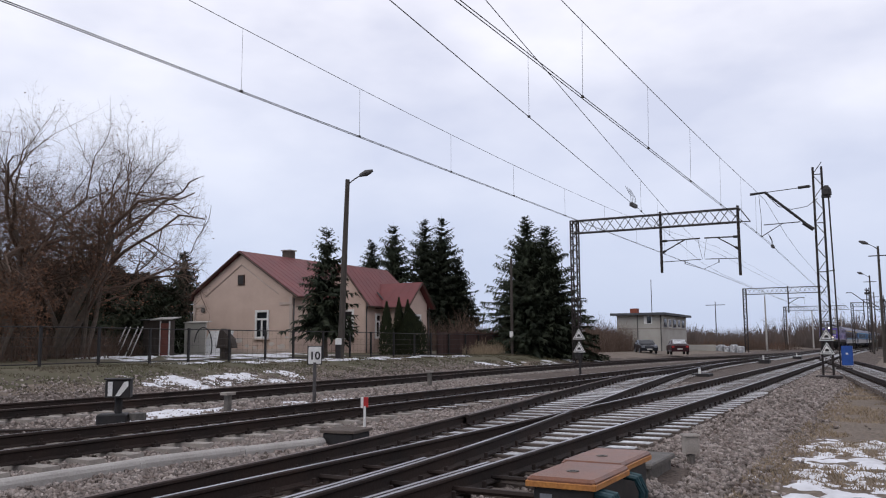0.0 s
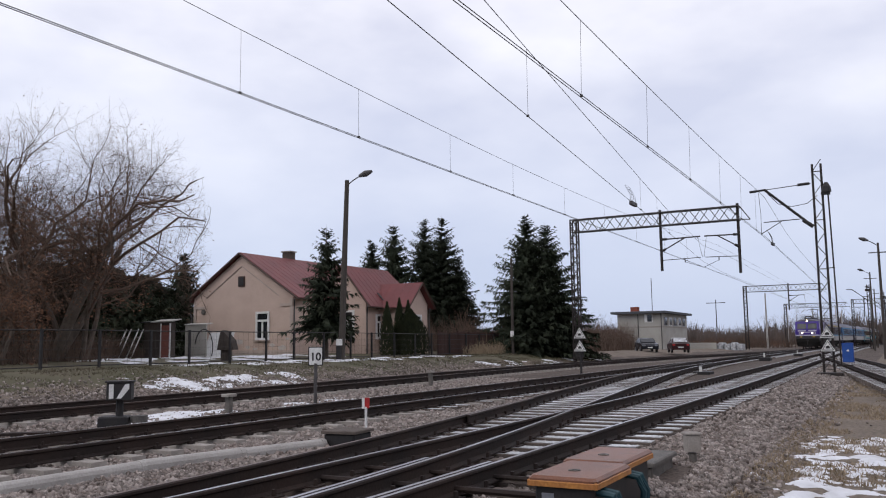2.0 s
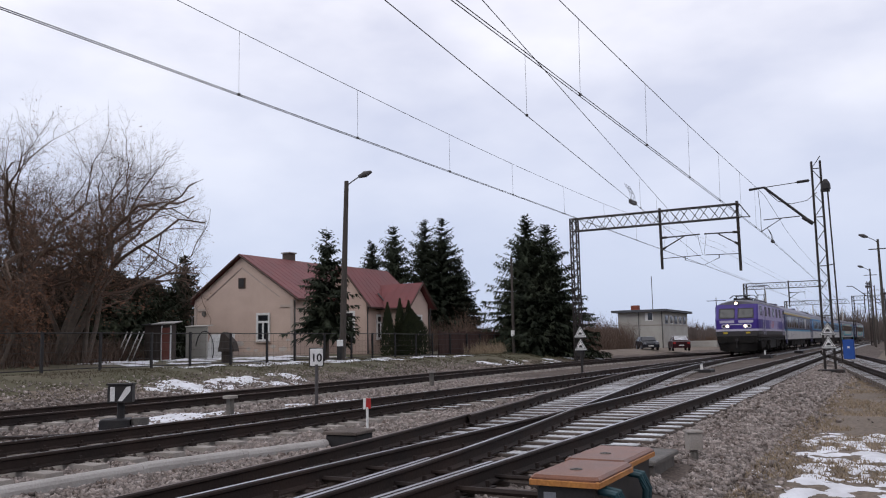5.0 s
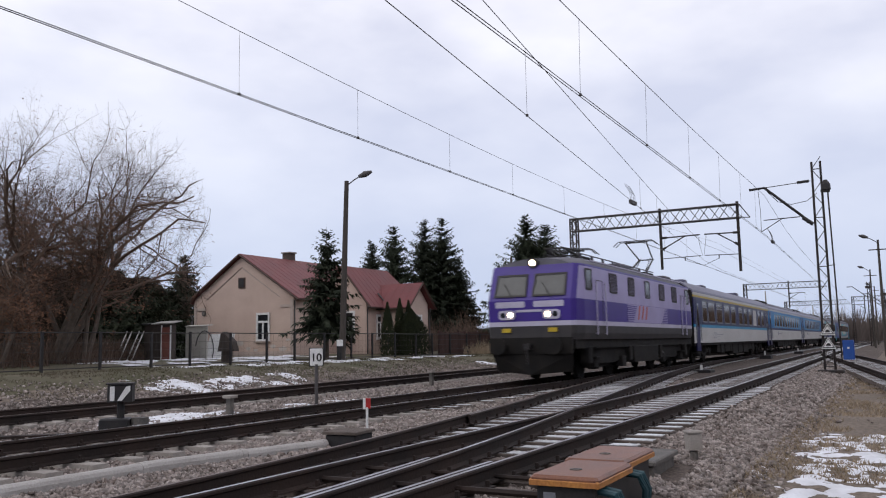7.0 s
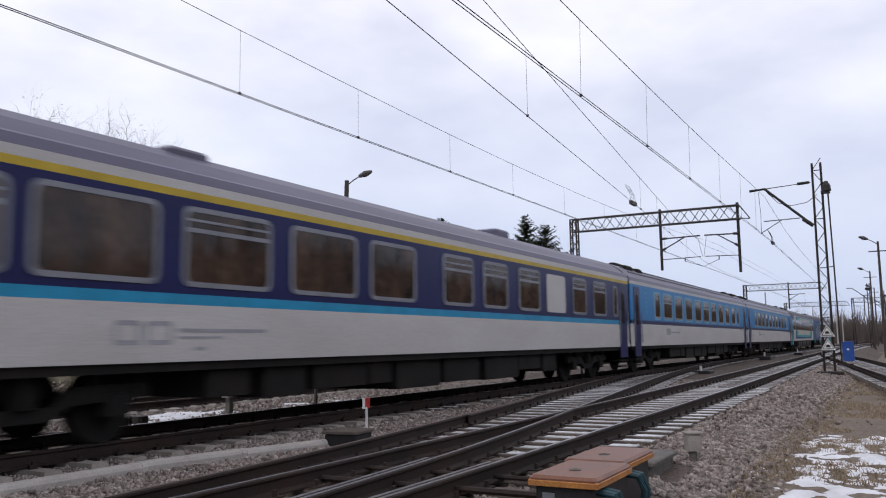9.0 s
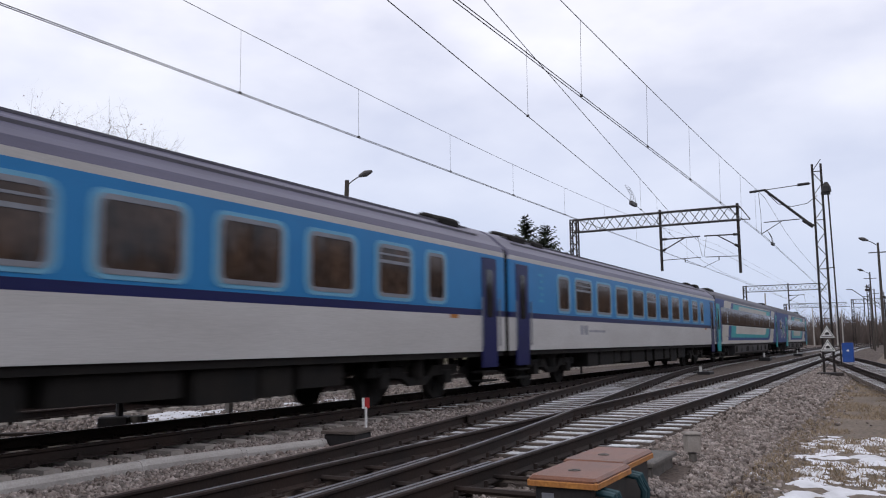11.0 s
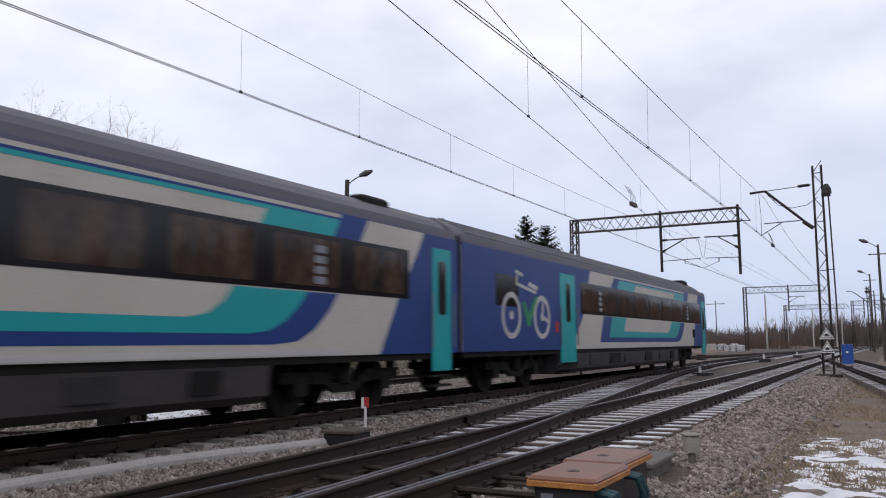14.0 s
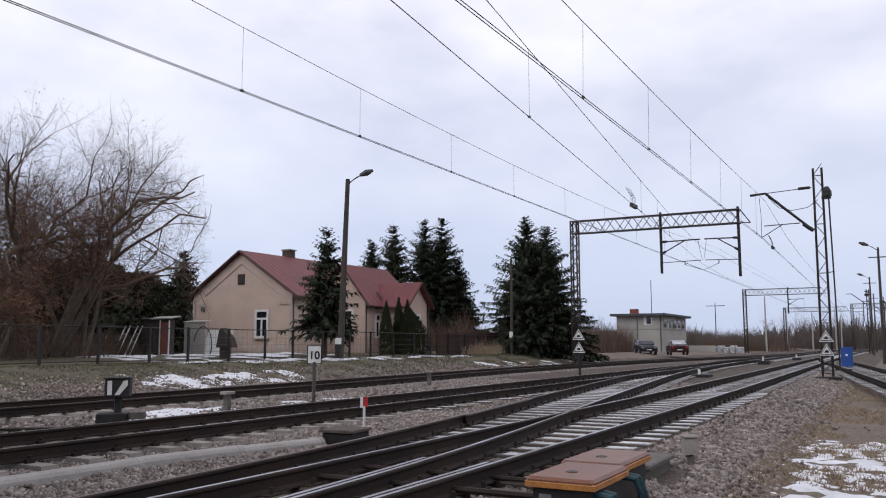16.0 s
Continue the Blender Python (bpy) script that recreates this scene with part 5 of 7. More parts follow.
def cable_duct():
    """Concrete trough in lengths beside the main line, ending in a dark box."""
    g = thing("cable_duct", "pale concrete cable trough running beside the rails", "cable duct")
    bends = [Vector(p) for p in ((-1.4, 7.78, 0), (0.7, 7.76, 0), (2.8, 7.74, 0), (4.8, 7.70, 0), (6.72, 7.64, 0), (8.05, 7.34, 0), (9.3, 7.02, 0))]
    half = [(-0.09, -0.27), (0.09, -0.27), (0.09, -0.17), (0.07, -0.135), (0.035, -0.115), (-0.035, -0.115), (-0.07, -0.135), (-0.09, -0.17)]
    for a, b in zip(bends, bends[1:]):
        p, ln = (a + b) / 2, (b - a).length
        ob = part("trough", Mesh().prism(half, "x", -ln / 2 + 0.006, ln / 2 - 0.006), DUCT, g)
        ob.matrix_basis = pose(p.x, p.y, random.uniform(-0.008, 0.008), 0, 0, math.degrees(math.atan2(b.y - a.y, b.x - a.x)) + random.uniform(-0.5, 0.5))
        c = part("collar", Mesh().prism([(y * 1.06, z * 1.0 + 0.006 * (z > -0.2)) for y, z in half], "x", ln / 2 - 0.07, ln / 2 - 0.004), DUCT, ob)
    g = thing("pull_box", "dark weathered cable pull box beside the trough", "junction box", (9.58, 6.84, 0), 6)
    part("body", Mesh().box(-0.24, -0.26, -0.3, 0.26, 0.22, -0.05, 0, 0.02), BLACK, g)
    part("lid", Mesh().box(-0.27, -0.29, -0.05, 0.29, 0.25, -0.01, 0, 0.01), TIMBER, g)


cable_duct()


def street_lamp(at, top, tilt, arm, label, thick=0.13):
    g = thing("street_lamp", label, "street lamp", at, group="lamp posts along the line")
    part("pole", Mesh().tube((0, 0, -0.4), (tilt[0], tilt[1], top - at[2]), thick, thick * 0.62, n=10), POLE, g)
    z = top - at[2]
    x, y = tilt
    part("arm", Mesh().path([(x, y, z - 0.25), (x + arm[0] * 0.5, y + arm[1] * 0.5, z + 0.02), (x + arm[0], y + arm[1], z + 0.22)], 0.03, 6), GALV, g)
    hx, hy = x + arm[0], y + arm[1]
    n = Vector((arm[0], arm[1], 0.25)).normalized()
    c = Vector((hx, hy, z + 0.22))
    part("luminaire", Mesh().tube(c - n * 0.1, c + n * 0.25, 0.07, 0.16, n=10).tube(c + n * 0.25, c + n * 0.6, 0.16, 0.06, n=10), GALV, g)
    return g


lp = street_lamp((32.2, 23.3, 0.4), 9.15, (0.12, -0.25), (0.28, -0.62), "leaning dark pole lamp beside the fence", 0.17)
part("meter_box", Mesh().box(-0.22, -0.16, 0.75, -0.08, 0.16, 1.05, 0, 0.03), WHITE, lp, "small white weathered box")
part("bracket", Mesh().box(-0.2, -0.12, 0.1, -0.1, 0.14, 0.75), BLACK, lp)
pole = thing("timber_pole", "plain timber telegraph pole beside fir trees", "pole", (52.5, 23.4, 0.4))
part("shaft", Mesh().tube((0, 0, -0.3), (0, 0, 6.7), 0.11, 0.08, n=10), POLE, pole)
part("collar", Mesh().box(-0.14, -0.12, 1.2, -0.06, 0.12, 1.6), WHITE, pole)
for s, l, top in ((72, 0.9, 8.6), (112, 2.5, 9.2), (150, 2.9, 9.2)):
    p = street_lamp((s, l, -0.3), top, (0, 0.0), (-0.3, 0.75), "slim distant yard lamp with cross arm")
    part("cross_arm", Mesh().box(-0.03, -0.7, top - 0.5, 0.03, 0.7, top - 0.42), POLE, p)


def blue_cabinet():
    g = thing("relay_cabinet", "bright blue metal relay cabinet beside the siding", "cabinet", (54, 2.62, -0.3))
    part("body", Mesh().box(-0.3, -0.3, 0, 0.3, 0.3, 1.25, 0, 0.02), mat("blue_enamel", (0.02, 0.07, 0.30), 0.5), g)
    part("door", Mesh().box(-0.32, -0.27, 0.06, -0.3, 0.27, 1.18), mat("blue_enamel_door", (0.025, 0.085, 0.33), 0.5), g)
    part("label_plate", Mesh().box(-0.326, -0.06, 0.75, -0.32, 0.06, 0.85), WHITE, g)


blue_cabinet()
for s, l, h in ((60, 8.0, 0.35), (77, 7.6, 0.3), (36, 7.3, 0.15)):
    g = thing("ground_signal", "low dark ground indicator with a pale plate", "railway signal", (s, l, -0.2))
    part("body", Mesh().box(-0.5, -0.35, -0.05, 0.5, 0.35, h * 0.6, 0, 0.03), BLACK, g)
    part("plate", Mesh().box(-0.55, -0.05, h * 0.6, -0.5, 0.05, h + 0.15), WHITE, g)


# ---------------------------------------------------------------- the house
def gable_house():
    g = thing("house", "peach plastered single-storey house with red sheet roof", "house")
    base = 0.45
    # main wing, then the wider wing, then the porch gable
    w1 = part("wall", Mesh().prism([(32.55, base), (40.95, base), (40.95, 4.35), (36.8, 7.03), (32.55, 4.32)], "x", 40.0, 52.0), PLASTER, g)
    w2 = part("wall", Mesh().prism([(30.15, base), (33.8, base), (33.8, 3.95), (31.98, 6.3), (30.15, 3.95)], "x", 44.4, 49.9), PLASTER, g)
    w3 = part("wall", Mesh().prism([(46.05, base), (48.65, base), (48.65, 3.85), (47.35, 5.12), (46.05, 3.85)], "y", 28.0, 31.5), PLASTER, g)

    def slope(name, a, b, c, d, t=0.09):
        """One roof sheet a-b at the eave, c-d at the ridge, with standing seams."""
        a, b, c, d = map(Vector, (a, b, c, d))
        nrm = (b - a).cross(d - a).normalized()
        if nrm.z < 0:
            nrm = -nrm
        m = Mesh()
        up = [p + nrm * t for p in (a, b, c, d)]
        m.add([a, b, c, d] + up, [(0, 1, 2, 3), (4, 5, 6, 7), (0, 1, 5, 4), (1, 2, 6, 5), (2, 3, 7, 6), (3, 0, 4, 7)])
        r = part("roof", m, ROOF, g)
        n = max(3, int((b - a).length / 0.55))
        sm = Mesh()
        for k in range(n + 1):
            p, q = a.lerp(b, k / n) + nrm * t, d.lerp(c, k / n) + nrm * t
            sm.tube(p, q, 0.013, n=4)
        part("seams", sm, ROOF, r)
        part("fascia", Mesh().tube(a, b, 0.05, n=6).tube(a, d, 0.06, n=4).tube(b, c, 0.06, n=4), FASCIA, r)
        return r

    slope("r", (39.72, 32.0, 4.05), (52, 32.0, 4.05), (52, 36.8, 7.1), (39.72, 36.8, 7.1))
    slope("r", (39.72, 41.5, 4.08), (52, 41.5, 4.08), (52, 36.8, 7.1), (39.72, 36.8, 7.1))
    slope("r", (44.1, 29.65, 3.58), (51.0, 29.65, 3.58), (49.7, 31.98, 6.38), (44.1, 31.98, 6.38))
    slope("r", (44.1, 34.3, 3.58), (51.0, 34.3, 3.58), (49.7, 31.98, 6.38), (44.1, 31.98, 6.38))
    slope("r", (45.6, 27.6, 3.52), (45.6, 31.2, 3.52), (47.35, 31.2, 5.2), (47.35, 27.6, 5.2))
    slope("r", (49.1, 27.6, 3.52), (49.1, 31.2, 3.52), (47.35, 31.2, 5.2), (47.35, 27.6, 5.2))
    part("snow_guard", Mesh().tube((46.0, 30.3, 4.62), (46.2, 29.6, 3.72), 0.05, n=5), GALV, g)
    ch = part("chimney", Mesh().box(44.7, 36.75, 6.6, 45.3, 37.4, 7.66), mat("sooty_brick", (0.10, 0.075, 0.06), 0.9, col2=(0.06, 0.05, 0.045)), g)
    part("chimney_cap", Mesh().box(44.62, 36.67, 7.66, 45.38, 37.48, 7.74), CONC, ch)
    # raised plaster mouldings on the gable
    for a, b in ((32.57, 33.6), (39.9, 40.93)):
        part("gable_moulding", Mesh().prism([(a, 3.62), (b, 3.62), (b, 3.78), (a, 3.78)], "x", 39.94, 40.0), TRIM, w1)
    for a, b in (((33.7, 4.3), (36.8, 6.3)), ((39.9, 4.3), (36.8, 6.3))):
        part("gable_moulding", Mesh().tube((39.98, a[0], a[1]), (39.98, b[0], b[1]), 0.035, n=4), TRIM, w1)
    part("plinth", Mesh().box(39.93, 32.5, base, 40.0, 41.0, base + 0.45), TRIM, w1)
    for l in (32.57, 40.71):
        part("pilaster", Mesh().box(39.95, l, base, 40.0, l + 0.22, 4.1), TRIM, w1)

    rng = random.Random(12)
    for y, z, w in ((39.6, 1.25, 0.5), (38.4, 1.0, 0.35), (36.9, 1.45, 0.45), (36.2, 1.1, 0.3), (35.6, 1.0, 0.25), (34.2, 1.2, 0.3), (33.4, 1.05, 0.4), (33.0, 1.6, 0.22), (37.7, 1.55, 0.25)):
        edge = [(y + w * rng.uniform(0.55, 1) * math.cos(a), z + 0.45 * w * rng.uniform(0.5, 1) * math.sin(a)) for a in np.linspace(0, 5.9, 11)]
        part("bare_plaster_patch", Mesh().prism(edge, "x", 39.995, 40.0).moved(pose(-0.003, 0, 0)), PATCH, w1)

    def win(parent, axis, p, u0, u1, z0, z1, cross=True):
        """A white framed window in a wall across x or y."""
        def bx(m, a0, a1, c0, c1, e0, e1):
            return m.box(p - e1, a0, c0, p - e0, a1, c1) if axis == "x" else m.box(a0, p - e1, c0, a1, p - e0, c1)
        f = 0.09
        m = ring(Mesh(), [(u0 - f, z0 - f), (u1 + f, z0 - f), (u1 + f, z1 + f), (u0 - f, z1 + f)], [(u0 + 0.05, z0 + 0.05), (u1 - 0.05, z0 + 0.05), (u1 - 0.05, z1 - 0.05), (u0 + 0.05, z1 - 0.05)], p, p - 0.07)
        if axis == "x":
            m.v = [(y, x, z) for x, y, z in m.v]
        w = part("window", m, WHITE, parent)
        if cross:
            part("mullion", bx(Mesh(), (u0 + u1) / 2 - 0.06, (u0 + u1) / 2 + 0.06, z0 + 0.05, z0 + (z1 - z0) * 0.66, 0.0, 0.06), WHITE, w)
            part("transom", bx(Mesh(), u0 + 0.05, u1 - 0.05, z0 + (z1 - z0) * 0.66, z0 + (z1 - z0) * 0.74, 0.0, 0.062), WHITE, w)
        part("pane", bx(Mesh(), u0 + 0.04, u1 - 0.04, z0 + 0.04, z1 - 0.04, 0.0, 0.02), GLASS, w)
        part("sill", bx(Mesh(), u0 - 0.15, u1 + 0.15, z0 - 0.16, z0 - 0.09, 0.0, 0.14), TRIM, w)

    win(w1, "x", 40.0, 34.52, 35.45, 1.62, 3.24)
    part("attic_frame", Mesh().box(39.93, 36.5, 4.97, 40.0, 37.05, 5.64), FASCIA, w1)
    part("attic_hole", Mesh().box(39.9, 36.57, 5.04, 39.92, 36.98, 5.57), BLACK, w1)
    part("wall_lamp", Mesh().tube((39.9, 40.04, 3.43), (40.0, 40.04, 3.43), 0.16, n=14), IRON, w1)
    win(w2, "x", 44.4, 31.14, 32.05, 1.6, 3.35)
    win(w2, "y", 30.15, 45.6, 46.4, 1.62, 3.1)
    win(w3, "y", 28.0, 46.9, 47.7, 2.1, 3.05)
    for a, b in (((39.9, 32.45), 4.1), ((44.3, 30.05), 3.75), ((48.7, 27.95), 3.65)):
        part("downpipe", Mesh().path([(a[0] - 0.3, a[1] - 0.3, b - 0.1), (a[0], a[1] - 0.05, b - 0.6), (a[0], a[1] - 0.05, base)], 0.05, 6), GALV, g)
    part("downpipe", Mesh().path([(39.4, 42.6, 4.5), (39.7, 41.6, 3.8), (39.9, 41.05, 3.2), (39.9, 41.05, base)], 0.06, 6), GALV, g)


gable_house()


def garden_shed():
    g = thing("garden_shed", "dark board shed with pale sheet roof and red door", "shed", (29.6, 32.75, 0.55), -6)
    part("wall", Mesh().box(0, -1.0, 0, 0.3, 1.2, 1.85, 0, 0.02), SHEDWOOD, g)
    part("roof", Mesh().prism([(-0.1, 1.86), (0.5, 1.98), (0.5, 2.03), (-0.1, 1.91)], "y", -1.2, 0.5), DUCT, g)
    part("tar_roof", Mesh().prism([(-0.1, 1.86), (0.5, 1.92), (0.5, 1.97), (-0.1, 1.91)], "y", 0.5, 1.35), BLACK, g)
    part("door", Mesh().box(-0.03, -0.95, 0.05, 0.0, -0.3, 1.7), REDDOOR, g)
    part("frame", Mesh().box(-0.05, -1.02, 0, -0.01, -0.95, 1.8).box(-0.05, -0.3, 0, -0.01, -0.23, 1.8), WHITE, g)
    g = thing("lean_to", "pale sheet lean-to against the house", "shed", (31.5, 31.0, 0.5))
    part("sheet", Mesh().box(0, 0.35, 0, 0.08, 1.85, 1.8), GREYWALL, g)
    part("roof", Mesh().prism([(-0.05, 1.8), (0.4, 1.86), (0.4, 1.9), (-0.05, 1.84)], "y", 0.3, 1.9), GREYWALL, g)
    for y, h, tilt in ((34.9, 1.5, 0.3), (36.5, 0.95, 0.12), (34.0, 1.5, 0.3)):
        g = thing("leaning_ladder", "weathered pale wooden ladder leaning on the shed", "ladder", (29.0, y, 0.6))
        for d in (0, 0.34):
            part("stile", Mesh().tube((0, d, 0), (0.5, d - tilt, h), 0.035, n=5), WHITE if h > 1.45 else CONC, g)
        for k in range(3):
            part("rung", Mesh().tube((0.1 + 0.13 * k, -tilt * (0.2 + 0.26 * k), h * (0.2 + 0.26 * k)), (0.1 + 0.13 * k, 0.34 - tilt * (0.2 + 0.26 * k), h * (0.2 + 0.26 * k)), 0.025, n=5), CONC, g)
    g = thing("well_roof", "small dark pointed wooden well cover", "well", (29.2, 27.75, 0.5), 20)
    part("post", Mesh().box(-0.18, -0.2, 0, 0.18, 0.2, 0.7), SHEDWOOD, g)
    part("roof", Mesh().prism([(-0.48, 0.5), (-0.36, 0.95), (0.08, 1.42), (0.2, 1.3), (0.34, 0.5)], "x", -0.3, 0.3), SHEDWOOD, g)
    g = thing("hoop_frame", "bent dark hoop frame in the garden", "garden frame", (31.0, 31.0, 0.55))
    part("hoop", Mesh().path([(0, 0.62 * math.cos(a), 0.55 + 0.95 * math.sin(a)) for a in np.linspace(0.2, 3.6, 14)], 0.03, 5), BLACK, g)
    g = thing("leaning_sheet", "pale grey sheet leaning in the garden", "sheet", (31.6, 30.9, 0.55), 10)
    part("sheet", Mesh().add([(0, -0.9, 0), (0, 0.75, 0), (0.4, 0.5, 1.35), (0.4, -0.95, 1.35), (0.04, -0.9, 0), (0.04, 0.75, 0), (0.44, 0.5, 1.35), (0.44, -0.95, 1.35)], [(0, 1, 2, 3), (4, 5, 6, 7), (0, 1, 5, 4), (1, 2, 6, 5), (2, 3, 7, 6), (3, 0, 4, 7)]), WHITE, g)


garden_shed()


def fence():
    g = thing("garden_fence", "dark iron post fence with thin wire mesh", "fence")
    l = 25.5
    n = 0
    s = 16.0
    while s < 62:
        z = height(s, l)
        part("post", Mesh().box(s - 0.045, l - 0.045, z - 0.3, s + 0.045, l + 0.045, z + 1.4, 0, 0.008), BLACK, g)
        s += 2.35 if n % 3 else 2.0
        n += 1
    ss = np.arange(16, 62, 2.0)
    for h in (1.36, 0.1):
        part("rail", Mesh().path([(s, l, height(s, l) + h) for s in ss], 0.02, 4), BLACK, g)
    for h in (0.4, 0.7, 1.0):
        part("wire", Mesh().path([(s, l, height(s, l) + h) for s in ss], 0.005, 4), WIRE, g)
    m = Mesh()
    s = 16.0
    while s < 61:
        z = height(s, l)
        m.tube((s, l, z + 0.1), (s, l, z + 1.34), 0.004, n=3, caps=False)
        s += 0.33
    tagged(part("mesh_wire", m, BLACK, g), kind="stuff")


fence()


def board_fence():
    """Close brown boards with gaps, on posts and two rails."""
    g = thing("board_fence", "weathered red-brown board fence before bare shrubs", "fence")
    wood = mat("red_brown_boards", (0.075, 0.042, 0.036), 0.9, col2=(0.05, 0.032, 0.028), scale=3, vary=0.35, stretch=(5, 5, 0.6))
    rng = random.Random(19)
    l, slats = 25.62, Mesh()
    s = 46.0
    while s < 59.5:
        z = height(s, l)
        slats.box(s, l - 0.012, z - 0.05, s + 0.12, l + 0.012, z + 1.5 + rng.uniform(-0.06, 0.06))
        s += 0.155
    tagged(part("board", slats, wood, g), kind="stuff")
    for s in np.arange(46, 60, 2.7):
        z = height(s, l)
        part("post", Mesh().box(s - 0.05, l + 0.03, z - 0.3, s + 0.05, l + 0.13, z + 1.6, 0, 0.008), wood, g)
    for h in (0.35, 1.2):
        part("rail", Mesh().path([(s, l + 0.02, height(s, l) + h) for s in np.arange(46, 60, 1.9)], 0.03, 4), wood, g)


board_fence()


def signal_cabin():
    g = thing("signal_cabin", "flat-roofed grey two-storey railway cabin", "building")
    s, l, b, t = 112.0, 27.8, -0.05, 4.95
    w = part("wall", Mesh().box(s, l, b, s + 14.8, l + 6.2, t), GREYWALL, g)
    part("roof", Mesh().box(s - 0.9, l - 0.7, t, s + 15.4, l + 6.9, t + 0.32, 0, 0.04), mat("dark_roof_edge", (0.085, 0.09, 0.10), 0.8), g)
    part("string_course", Mesh().box(s - 0.04, l - 0.04, 3.05, s + 14.8, l + 6.2, 3.2), CONC, w)
    ch = part("chimney", Mesh().box(s + 1, l + 3.6, t + 0.3, s + 2, l + 4.6, t + 1.0), mat("red_brick", (0.25, 0.075, 0.05), 0.9), g)
    part("antenna", Mesh().tube((s + 2, l + 1.8, t), (s + 2, l + 1.8, t + 5.0), 0.05, n=5), GALV, g)
    for k in range(5):
        x = s + 1.1 + k * 2.7
        f = part("window", Mesh().box(x, l - 0.05, 3.3, x + 1.5, l, 4.5), WHITE if k % 2 else FRAME, w)
        part("pane", Mesh().box(x + 0.12, l - 0.08, 3.42, x + 1.38, l - 0.05, 4.4), GLASS, f)
    f = part("window", Mesh().box(s - 0.05, l + 1.3, 3.75, s, l + 2.4, 4.9), WHITE, w)
    part("pane", Mesh().box(s - 0.08, l + 1.4, 3.85, s - 0.05, l + 2.0, 4.8), GLASS, f)
    part("pipe", Mesh().tube((s - 0.08, l + 0.12, b), (s - 0.08, l + 0.12, t), 0.06, n=6), GALV, w)
    part("pipe", Mesh().tube((s - 0.08, l + 3.3, b), (s - 0.08, l + 3.3, t), 0.05, n=6), GALV, w)
    g = thing("low_wall", "pale low concrete enclosure behind parked cars", "wall", (118, 22, -0.1))
    part("slab", Mesh().box(0, 0, 0, 0.4, 4.5, 1.0, 0, 0.05), GREYWALL, g)
    g = thing("snowy_heap", "snow-dusted heap of stored sleepers", "heap", (120, 18.9, -0.2))
    for k in range(5):
        part("bale", Mesh().box(0, k * 0.85, 0, 2.6, k * 0.85 + 0.7, 0.9 + 0.2 * (k % 2), 0, 0.12), FROST, g)


signal_cabin()


def parked_car(at, rz, paint, label, hatch):
    g = thing("parked_car", label, "car", at, rz, group="cars parked by the cabin")
    prof = [(-2.1, 0.3), (2.1, 0.3), (2.15, 0.62), (2.0, 0.82), (0.95, 0.95), (0.35, 1.38), (-1.15, 1.42), (-1.75, 1.0), (-2.1, 0.9)]
    m = Mesh()
    n = len(prof)
    for w, k in ((-0.84, 0), (-0.76, 1), (0.76, 1), (0.84, 0)):
        for x, z in prof:
            m.v.append((x, w * (0.82 if z > 1.2 else 1), z if k or z < 0.95 else z - 0.03))
    for r in range(3):
        m.f += [(r * n + i, r * n + (i + 1) % n, (r + 1) * n + (i + 1) % n, (r + 1) * n + i) for i in range(n)]
    m.f += [tuple(range(n)), tuple(range(3 * n, 4 * n))]
    m.m = [0] * len(m.f)
    b = part("body", m, paint, g)
    part("windscreen", Mesh().add([(0.92, -0.68, 0.98), (0.92, 0.68, 0.98), (0.4, 0.58, 1.35), (0.4, -0.58, 1.35)], [(0, 1, 2, 3)]).moved(pose(0.03, 0, 0.03)), GLASS, b)
    part("rear_window", Mesh().add([(-1.72, -0.66, 1.04), (-1.72, 0.66, 1.04), (-1.2, 0.58, 1.38), (-1.2, -0.58, 1.38)], [(0, 1, 2, 3)]).moved(pose(-0.03, 0, 0.03)), FROST if hatch else GLASS, b)
    for y in (-1, 1):
        part("side_window", Mesh().add([(0.8, y * 0.82, 0.98), (0.3, y * 0.70, 1.32), (-1.1, y * 0.70, 1.35), (-1.6, y * 0.82, 1.0)], [(0, 1, 2, 3)]), GLASS, b)
        part("headlight", Mesh().box(2.08, y * 0.62 - 0.16, 0.62, 2.16, y * 0.62 + 0.16, 0.76), FRAME, b)
        part("tail_light", Mesh().box(-2.13, y * 0.66 - 0.12, 0.68, -2.08, y * 0.66 + 0.12, 0.86), RED, b)
        for x in (-1.3, 1.3):
            wh = part("wheel", Mesh().tube((x, y * 0.68, 0.31), (x, y * 0.87, 0.31), 0.31, n=18), BLACK, g)
            part("rim", Mesh().tube((x, y * 0.87, 0.31), (x, y * 0.885, 0.31), 0.2, n=14), FRAME, wh)
    part("number_plate", Mesh().box(-2.13, -0.25, 0.5, -2.1, 0.25, 0.6).box(2.14, -0.25, 0.42, 2.17, 0.25, 0.52), WHITE, b)
    if hatch:
        part("snow_cover", Mesh().box(-1.1, -0.6, 1.42, 0.3, 0.6, 1.47, 0, 0.02), SNOW, b)


parked_car((84.5, 22.7, 0.09), 205, mat("black_car_paint", (0.02, 0.022, 0.028), 0.25), "dark saloon car parked before the cabin", False)
parked_car((83.5, 19.25, 0.03), 20, mat("maroon_car_paint", (0.032, 0.006, 0.008), 0.3), "maroon car with snow on its roof", True)


